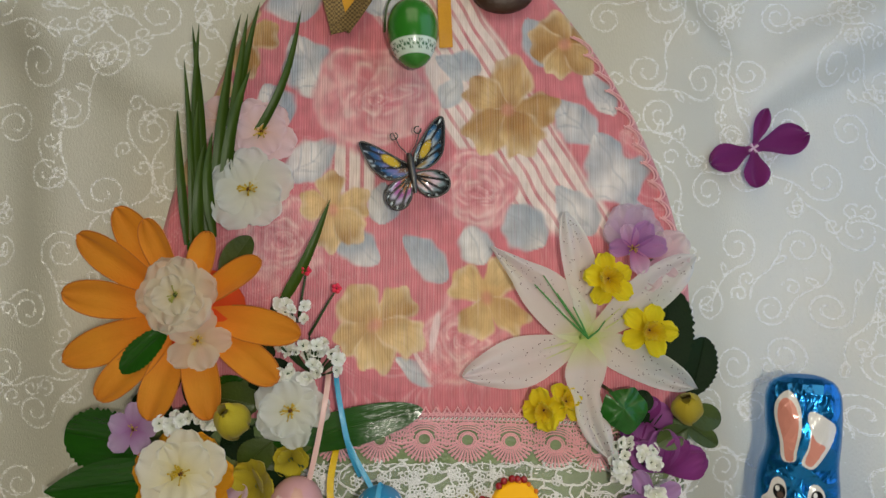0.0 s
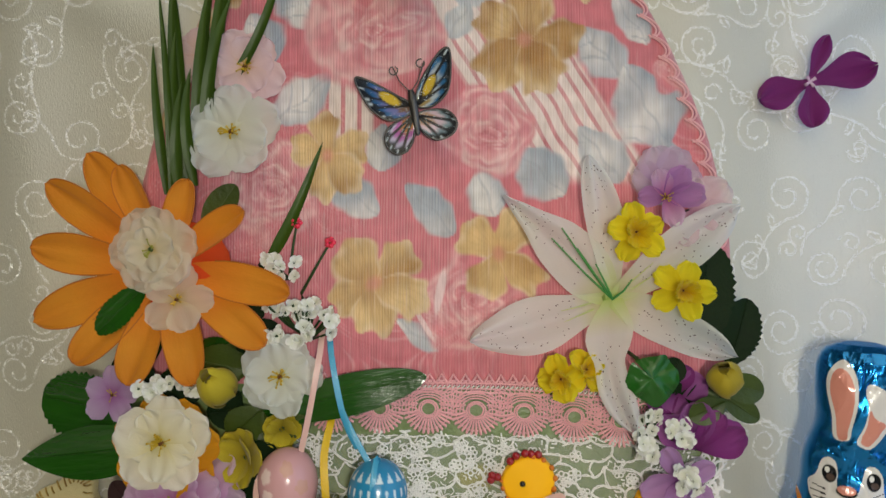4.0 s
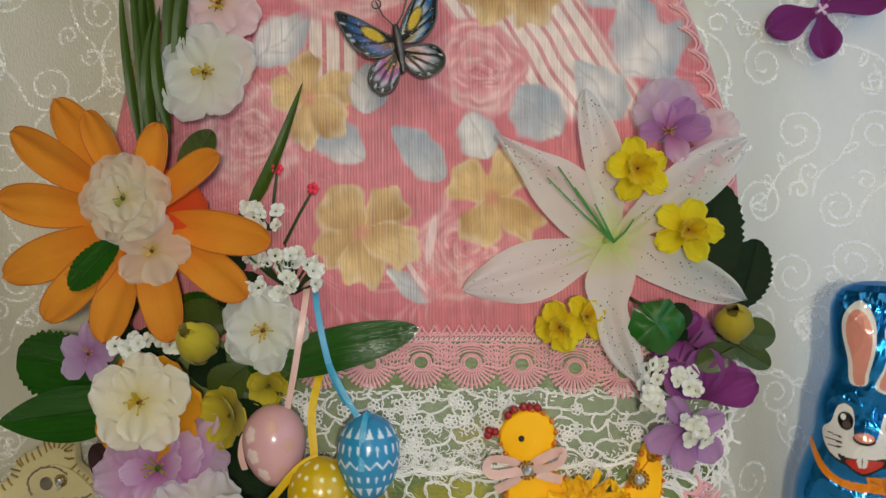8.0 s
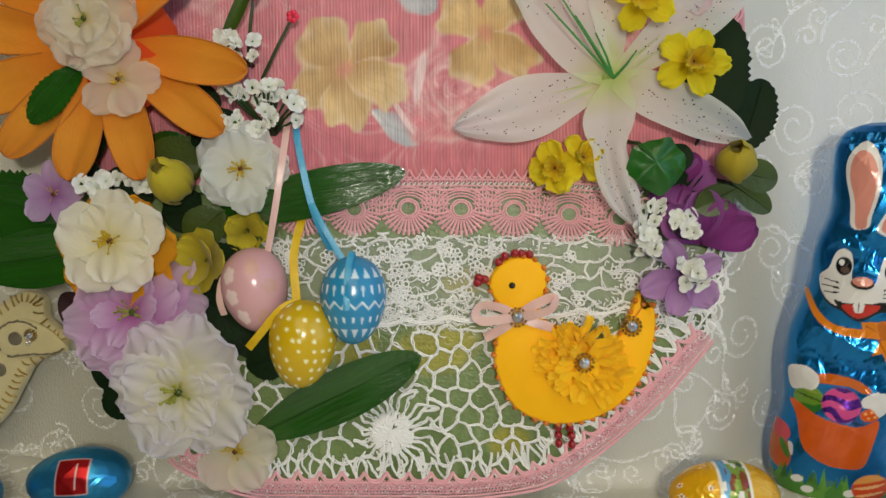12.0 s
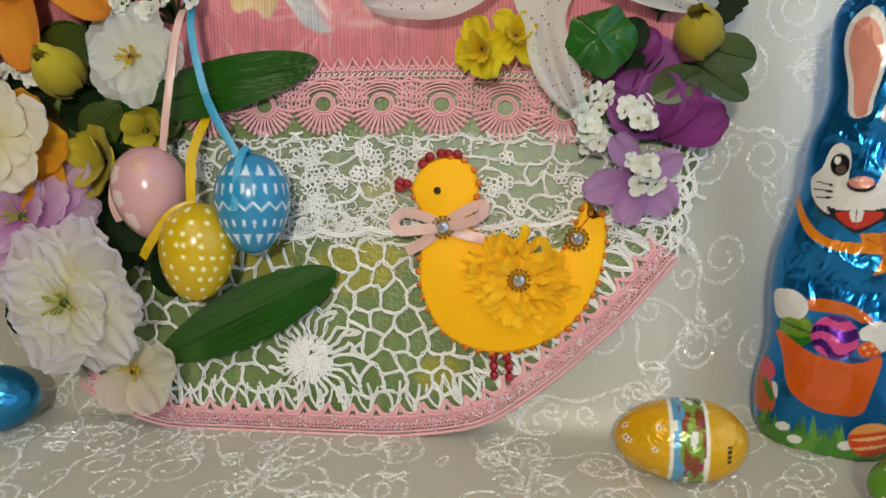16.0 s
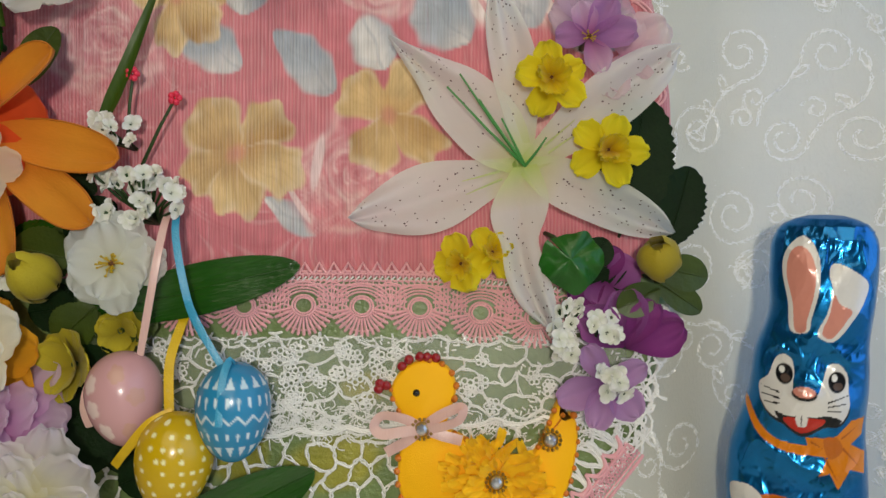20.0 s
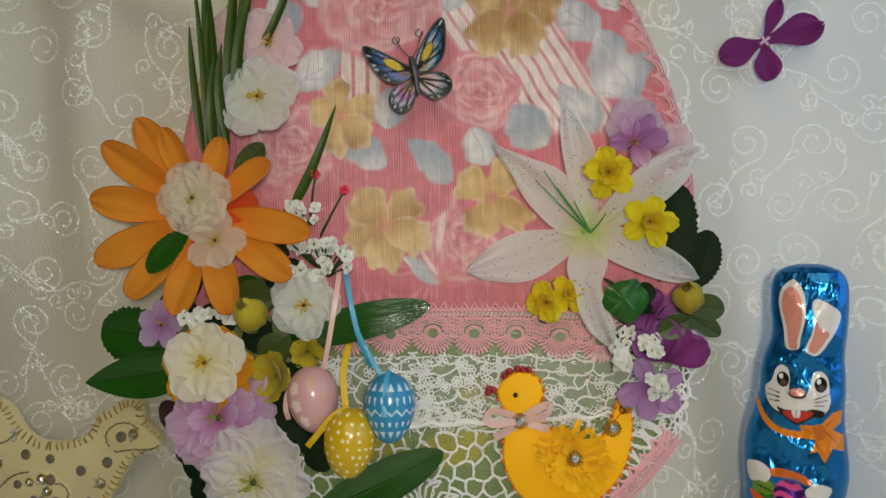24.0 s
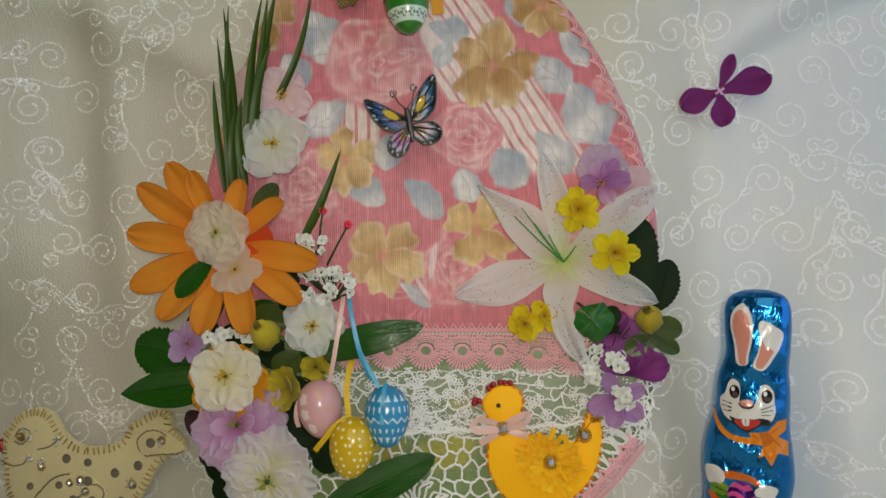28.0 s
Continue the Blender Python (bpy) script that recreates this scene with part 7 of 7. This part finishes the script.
def paint_sweet(base, bands, seed, speck=True, band=True):
    def f(A, P, R):
        rng = np.random.RandomState(seed)
        rgb = flat(A.shape, base)
        if speck:
            for k in range(22):
                a0, p0 = rng.uniform(-0.9, 0.9), rng.uniform(-np.pi, np.pi)
                rr = np.sqrt(1 - a0 * a0)
                d, e = (A - a0) * 20, around(P, p0) * R * rr
                r, th = np.hypot(d, e), np.arctan2(d, e)
                rgb = lay(rgb, step(1.0, 0.8, r - 0.25 * np.cos(5 * th)), lin("F0E8D0"))
                rgb = lay(rgb, step(0.5, 0.35, r), lin("B0502A"))
        if band:
            a0, a1 = -0.2, 0.3
            m = ((A > a0) & (A < a1)).astype(float)
            green, brown = lin("7FA23A"), lin("8A4A24")
            rgb = lay(rgb, m, lin(bands))
            n1, n2 = fuzz(A * 14, P * 4.5, seed), fuzz(A * 22 + 3, P * 7, seed + 1)
            rgb = lay(rgb, m * (A > 0.02 + 0.1 * n1), green)
            rgb = lay(rgb, m * (n2 > 0.25) * (A > -0.1), brown)
            rgb = lay(rgb, m * (n2 < -0.55), lin("F0EEE6"))
            rgb = lay(rgb, m * (fuzz(A * 26, P * 8, seed + 3) > 0.75), lin("9A3460"))
            rgb = lay(rgb, m * (fuzz(A * 30, P * 10, seed + 4) > 0.95), lin("2A2A30"))
            rgb = lay(rgb, ((np.abs(A - a0) < 0.028) | (np.abs(A - a1) < 0.028)).astype(float), lin("F1EEDC"))
        return rgb
    return f


def paint_red_sweet(A, P, R):
    rgb = paint_sweet("B8301C", "6FAE4A", 17)(A, P, R)
    return rgb


def paint_yellow_sweet(A, P, R):
    rgb = paint_sweet("E4AE0A", "5FA6D6", 3)(A, P, R)
    # small dark mark, drawn as plain bars
    for k in range(4):
        rgb = lay(rgb, ((np.abs(A - 0.62) < 0.035) & (np.abs(around(P, -0.35 - 0.14 * k)) < 0.05)).astype(float), lin("3A2E10"))
    return rgb


def paint_blue_sweet(A, P, R):
    rgb = flat(A.shape, "3492C2")
    a0, p0 = 0.08, 0.0
    d, e = (A - a0) * 20, around(P, p0) * R
    red = (np.abs(d) < 5.6) & (np.abs(e) < 6.6)
    rgb = lay(rgb, ((np.abs(d) < 6.0) & (np.abs(e) < 7.0)).astype(float), lin("D9B0A8"))
    rgb = lay(rgb, red.astype(float), lin("C02024"))
    # lettering shown as a plain pale bar
    rgb = lay(rgb, ((np.abs(d - 1.6) < 0.5) & (np.abs(e) < 4.6)).astype(float), lin("E6C9C4"))
    return rgb


sweet("yellow foil chocolate egg with a printed picture band, on the cloth", 104.0, 286, 38, 12.2, -3, 52, paint_yellow_sweet, m_eggfoil, group="foil eggs on the table")
sweet("green foil chocolate egg with a printed band, before the foil rabbit", 165.5, 268, 34, 10.4, 0, 52, paint_sweet("5E9A28", "5FA6D6", 8), m_eggfoil)
sweet("red foil chocolate egg with a printed band, on the cloth", -200, 256, 39, 11.2, -10, 52, paint_red_sweet, m_eggfoil)
sweet("small green printed foil egg between blue eggs", -143, 258, 28, 9.0, 20, 50, paint_sweet("5E8A28", "B8632A", 12), m_eggfoil)
sweet("shiny blue foil chocolate egg with a red label", -175, 281, 37, 12.0, 14, 58, paint_blue_sweet, m_blueegg)
sweet("shiny blue foil chocolate egg with a red label", -133.5, 295, 37.5, 12.0, 8, 58, paint_blue_sweet, m_blueegg)

# ---- foil rabbit ----
RZ = [0, 5, 14, 20, 28, 36, 45, 52, 62, 69, 76.5, 84, 93, 99.7, 105.5, 111, 122, 132.4, 136.0, 138.6, 140.3, 141.2, 141.5]
RL = [-24.5, -26.8, -27.2, -26.8, -24.8, -23.6, -24.4, -24.7, -23.8, -22.0, -19.6, -17.9, -17.4, -16.2, -13.7, -12.8, -13.5, -13.2, -11.9, -9.6, -6.0, -2.5, 1.5]
RR = [14.0, 15.5, 15.6, 15.6, 15.8, 17.4, 19.0, 18.8, 17.9, 17.0, 16.8, 17.3, 17.1, 16.6, 17.0, 17.6, 18.2, 18.0, 16.8, 14.6, 11.0, 7.5, 3.5]


def rabbit():
    z = np.concatenate([np.linspace(0, 132, 360), 132 + 9.4 * np.sin(np.linspace(0.03, np.pi / 2, 44))])
    lo, hi = [np.where(z > 136, np.interp(z, RZ, e), sum(np.interp(z + o, RZ, e) for o in (-2, 0, 2)) / 3) for e in (RL, RR)]
    ph = np.concatenate([np.linspace(0, np.pi, 260), np.linspace(np.pi, 2 * np.pi, 60)[1:-1]])
    Z, P = np.meshgrid(z, ph, indexing="ij")
    cx, hw = ((lo + hi) / 2)[:, None], ((hi - lo) / 2)[:, None]
    c, s = np.cos(P), np.sin(P)
    depth = np.interp(z, [0, 20, 60, 75, 100, 125, 134, 138, 140.3, 141.4], [13.5, 14.5, 14.5, 12.5, 12.5, 11, 9.5, 7.5, 4.5, 0.8])[:, None]
    X = cx + hw * np.sign(c) * np.abs(c) ** 0.9
    Y = -depth * np.sign(s) * np.abs(s) ** 0.8
    front = (s > 0)
    # relief: muzzle, brow, ears, arms and basket swell
    bump = 2.6 * blob(X, Z, -2, 80, 14, 8, 0, 0.6) + 1.2 * blob(X, Z, -2, 86, 4, 2.5, 0, 0.5) + 1.3 * blob(X, Z, -5, 119, 7, 17, 0.1, 0.5) + 1.2 * blob(X, Z, 7, 114, 6, 13, -0.4, 0.5)
    bump = bump + 2.0 * blob(X, Z, -7, 27, 15, 13, 0, 0.5) + 1.3 * blob(X, Z, -18, 47, 6, 6, 0, 0.5) + 1.2 * blob(X, Z, 6, 41, 7, 5, 0.3, 0.5) + 1.4 * blob(X, Z, 8, 66, 9, 9, 0, 0.5)
    Y = Y - np.where(front, bump * np.clip(s, 0, 1), 0)
    # crumpled foil: sharp little ridges, strongest on brow and chest
    fold = 1.5 * np.abs(fuzz(X * 0.34 + Z * 0.1, Z * 0.15 - X * 0.05, 41)) ** 0.8 + 0.55 * np.abs(fuzz(X * 0.75 - Z * 0.2, Z * 0.34, 42)) ** 0.8 + 0.18 * np.abs(fuzz(X * 1.6, Z * 1.0, 44))
    amount = 0.35 + 0.75 * blob(X, Z, -1, 99, 14, 8, 0, 0.6) + 0.5 * blob(X, Z, -3, 60, 18, 10, 0, 0.6) + 0.5 * blob(X, Z, 4, 134, 16, 8, 0, 0.6)
    Y = Y + amount * fold * np.where(front, np.clip(s * 1.5, 0, 1), 0.3)
    rgb = flat(X.shape, "1A84CC")
    rgb = lay(rgb, 0.4 * step(0.2, 0.9, fuzz(X * 0.12, Z * 0.1, 43)), lin("0C5CA6"))

    def poly(col, pts, smooth=True):
        nonlocal rgb
        o = smooth_loop(pts, 6) if smooth else pts
        rgb = lay(rgb, inpoly(X, Z, [tuple(q) for q in o]) * front, lin(col))

    def oval(col, cx_, cz, rx, rz, rot=0.0, soft=0.06):
        nonlocal rgb
        rgb = lay(rgb, blob(X, Z, cx_, cz, rx, rz, rot, soft) * front, lin(col))

    white, pink, dark, org = "E6E4E2", "DE9484", "101216", "E6860E"
    # ears
    poly(white, [(-4.4, 135), (-1.1, 132.3), (0.8, 126.2), (0.7, 118.2), (-1.0, 109.9), (-2.0, 104.9), (-6.8, 104.7), (-7.9, 113.9), (-9.8, 124.2), (-8.6, 131)])
    poly(pink, [(-4.7, 131.8), (-1.9, 129.3), (-0.4, 124.2), (-0.7, 117.1), (-2.3, 108.9), (-2.7, 105.0), (-5.6, 105.0), (-6.6, 113.9), (-8.6, 123.2), (-7.6, 129.9)])
    poly(white, [(4.2, 126.4), (7.8, 126.0), (14.1, 121.3), (13.5, 115.3), (9.9, 108.2), (5.4, 102.2), (0.7, 104.3), (3.0, 111.1), (4.3, 118.2), (3.4, 123.2)])
    poly(pink, [(4.8, 117.2), (6.6, 114.3), (10.0, 112.3), (8.7, 109.2), (5.0, 103.4), (2.0, 104.8), (3.8, 111.1)])
    # face
    poly(dark, [(-15.0, 82.0), (-12.2, 76.6), (-7.5, 74.2), (-2.3, 70.9), (3.6, 74.8), (8.7, 75.9), (11.1, 81.2), (8, 79), (0, 77), (-10, 79)])
    poly(white, [(-8.6, 96.8), (-10.9, 94.7), (-12.5, 89.6), (-15.1, 86.3), (-14.6, 81.4), (-11.9, 77.4), (-7.3, 75.2), (-2.3, 71.9), (3.5, 75.6), (8.5, 76.9), (10.7, 81.4), (10.3, 86.6), (9.8, 91.7), (7.2, 95), (4.2, 93.9), (2.4, 88.0), (0.6, 85.5), (-5.1, 86), (-5.2, 91.8), (-6.2, 95.6)])
    for ex, ez in ((-8.0, 90.6), (6.9, 89.4)):
        oval(dark, ex, ez, 2.5, 3.2)
        oval("5A4A42", ex + 0.3, ez - 1.3, 1.4, 1.2)
        oval("F4F4F2", ex - 0.7, ez + 1.2, 0.85, 1.1)
    poly(dark, [(-10.4, 78.3), (-6.5, 77.6), (-2.8, 78.4), (1, 78.2), (4.7, 78.9), (8.7, 77.3), (2.8, 74.4), (-2.5, 71.3), (-7.5, 74.2)])
    poly("C22A1C", [(-7.8, 76.9), (-2.8, 77.7), (3.8, 77.6), (2.2, 75.0), (-2.5, 72.3), (-6.6, 74.6)])
    poly(white, [(-4.3, 78.4), (-1.2, 78.4), (-1.4, 75.0), (-2.7, 74.6), (-4.0, 75.0)])
    oval(dark, -2.75, 76.6, 0.16, 1.8)
    oval(dark, -2.3, 85.3, 3.6, 2.1)
    oval(pink, -2.3, 86.0, 3.2, 1.7)
    oval("F2C4B8", -3.0, 86.6, 1.2, 0.5)
    for x0, z0, x1, z1 in ((-14.6, 85.6, -9.2, 84.6), (-14.4, 83.2, -9.0, 82.8), (-13.6, 80.8, -9.2, 81.2), (10.2, 85.4, 4.4, 83.2), (10.4, 83.0, 4.6, 81.9), (9.8, 80.3, 4.4, 80.6)):
        poly(dark, [(x0, z0 + 0.1), (x1, z1 + 0.28), (x1, z1 - 0.28), (x0, z0 - 0.1)], False)
    # collar and bow
    poly(org, [(-18.4, 80.4), (-14.6, 73.2), (-8.9, 68.8), (-0.2, 68.1), (-0.1, 65.2), (-7.8, 65.7), (-14.9, 69.4), (-18.8, 77)])
    poly(org, [(-1.4, 71.1), (3.8, 71.6), (7.4, 72.6), (11.6, 77.3), (15.6, 78), (15.0, 72.3), (11.7, 69.6), (16.2, 66.6), (16.2, 59.7), (11.8, 61.8), (8.6, 54.8), (5.9, 60.5), (2.7, 58.9), (5.4, 65.4), (0.4, 65.3)], False)
    for a0, a1 in (((4.4, 65.2), (8.8, 57.0)), ((9.4, 68.4), (14.8, 62.0)), ((8.8, 71.6), (13.6, 75.4)), ((0.2, 69.6), (4.0, 67.8))):
        d = np.array(a1) - np.array(a0)
        n = np.array([-d[1], d[0]]) / np.linalg.norm(d) * 0.35
        poly("B45A08", [tuple(a0 + n), tuple(a1), tuple(a0 - n)], False)
    poly("C86A0A", [(3.8, 71.1), (7.4, 72.1), (9.4, 67.7), (5.6, 64.9)])
    # basket, eggs in it and paws
    poly("D0660E", [(-14.2, 49.4), (-7.9, 50.5), (-0.9, 49.3), (3.9, 46.0), (1.7, 44.6), (-3.7, 46.5), (-13.6, 46.8)])
    oval("6A9626", -15.6, 39.6, 4.9, 5.2, -0.3)
    rgb = lay(rgb, blob(X, Z, -15.6, 39.6, 4.9, 5.2, -0.3, 0.06) * front * step(0.0, 0.5, 37.6 - Z + 0.25 * X + 4 + 0.3 * np.sin(X)), lin("24701E"))
    oval("3E5A16", -15.4, 40.2, 4.6, 0.45, -0.18)
    oval("8AA23A", -15.9, 43.0, 3.2, 0.7, -0.2)
    oval("D2468C", -5.2, 39.4, 6.3, 6.4)
    wave = np.sin((Z - 39.4) * 1.15 + 1.5 * np.sin((X + 5.2) * 0.55 + 0.6) + 0.9 * np.sin((X - Z) * 0.45))
    rgb = lay(rgb, blob(X, Z, -5.2, 39.4, 6.3, 6.4, 0, 0.06) * front * step(0.05, 0.3, wave), lin("5E2C92"))
    oval("D2468C", -3.0, 35.8, 1.7, 0.9, 0.2)
    poly("D85A12", [(-21.2, 37.8), (-10.5, 33.6), (1.0, 32.3), (7.4, 34.6), (5.8, 23.3), (3.7, 15.9), (-2, 15.0), (-8.9, 15.4), (-16.3, 20.5), (-19.0, 31.3)])
    rgb = lay(rgb, inpoly(X, Z, [(-21, 37), (7.4, 34), (3.7, 15.6), (-9, 15.2), (-16.5, 20.5)]) * front * 0.35 * step(0.2, 1.0, fuzz(X * 0.25, Z * 0.2, 45)), lin("B8400C"))
    oval("E2581A", 4.2, 36.9, 3.3, 2.6, 0.2)
    for x0, z0 in ((2.6, 37.4), (4.6, 38.2), (5.8, 36.4), (3.8, 35.8)):
        oval("F0B060", x0, z0, 0.55, 0.55)
    poly(white, [(-22.8, 49.8), (-18.1, 52.0), (-13.9, 50.0), (-12.8, 46.4), (-14.6, 43.4), (-17.5, 43.2), (-21.4, 42.0)])
    poly(white, [(1.2, 42.5), (5.5, 45.6), (11.4, 43.8), (10.1, 39.5), (7.3, 36.3), (4.6, 39.2), (1.8, 39.6)])
    # grass, flowers and painted eggs round the foot
    oval("C85A20", -24.4, 16, 4.4, 7.5, 0.2)
    oval("D84A5A", -23.6, 24, 3.0, 3.4)
    oval("3E7A22", -22.2, 17.6, 1.2, 4.0, 0.4)
    poly(white, [(-21.2, 21), (-19.6, 20.4), (-19.4, 15.6), (-20.6, 17.2)])
    for k in range(17):
        x0 = -27 + k * 2.65
        h = 8 + 4.5 * abs(math.sin(k * 2.3)) + (4 if k in (7, 14) else 0)
        poly(("3E7A22", "569430", "2F661C")[k % 3], [(x0 - 2.2, 0), (x0 + 2.2, 0), (x0 + 0.6 + 1.2 * math.sin(k * 1.7), h)], False)
    rgb = lay(rgb, step(6.5, 5, Z - 0.9 * np.sin(X * 0.9)) * front, lin("427E26"))
    rgb = lay(rgb, (Z < 9) * front * step(0.3, 0.8, fuzz(X * 0.8, Z * 0.5, 46)) * 0.6, lin("69A23A"))
    for x0, z0 in ((-17.2, 6.6), (0.6, 4.4), (-13.5, 3.2)):
        oval("E2E2DC", x0, z0, 2.2, 1.5, 0.3)
    oval("D0481E", 7.2, 7.0, 6.2, 5.6, 0.2)
    rgb = lay(rgb, blob(X, Z, 7.2, 7.0, 6.2, 5.6, 0.2, 0.06) * front * step(9.2, 9.8, Z - 0.2 * X + 1.4), lin("DE9A4A"))
    for k in range(2):
        oval("E8B070", 7.0 + 0.2 * k, 7.6 - 3.0 * k, 5.4 - 0.6 * k, 0.6, 0.2)
    pts = np.stack([X, Y, Z], -1)
    metal = np.clip(0.1 + 0.9 * step(0.0, 0.12, rgb[..., 2] - rgb[..., 0]) * step(0.5, 0.35, rgb[..., 0]), 0, 1)
    g = Geo().grid(pts[:, ::-1], with_alpha(rgb, metal)[:, ::-1], wrap_v=True)
    for row, flip in ((0, False), (len(z) - 1, True)):
        ring = list(range(row * len(ph), (row + 1) * len(ph)))
        g.f.append(ring if not flip else ring[::-1])
    return g


bunny = new("foil_rabbit", rabbit().mesh("foil_rabbit", m_foil))
bunny.matrix_basis = pose(0.1606, 0.3125, 0, 0, 0, -22)
tagged(bunny, "hollow chocolate rabbit in crinkled blue printed foil, standing on the cloth", "chocolate figure")
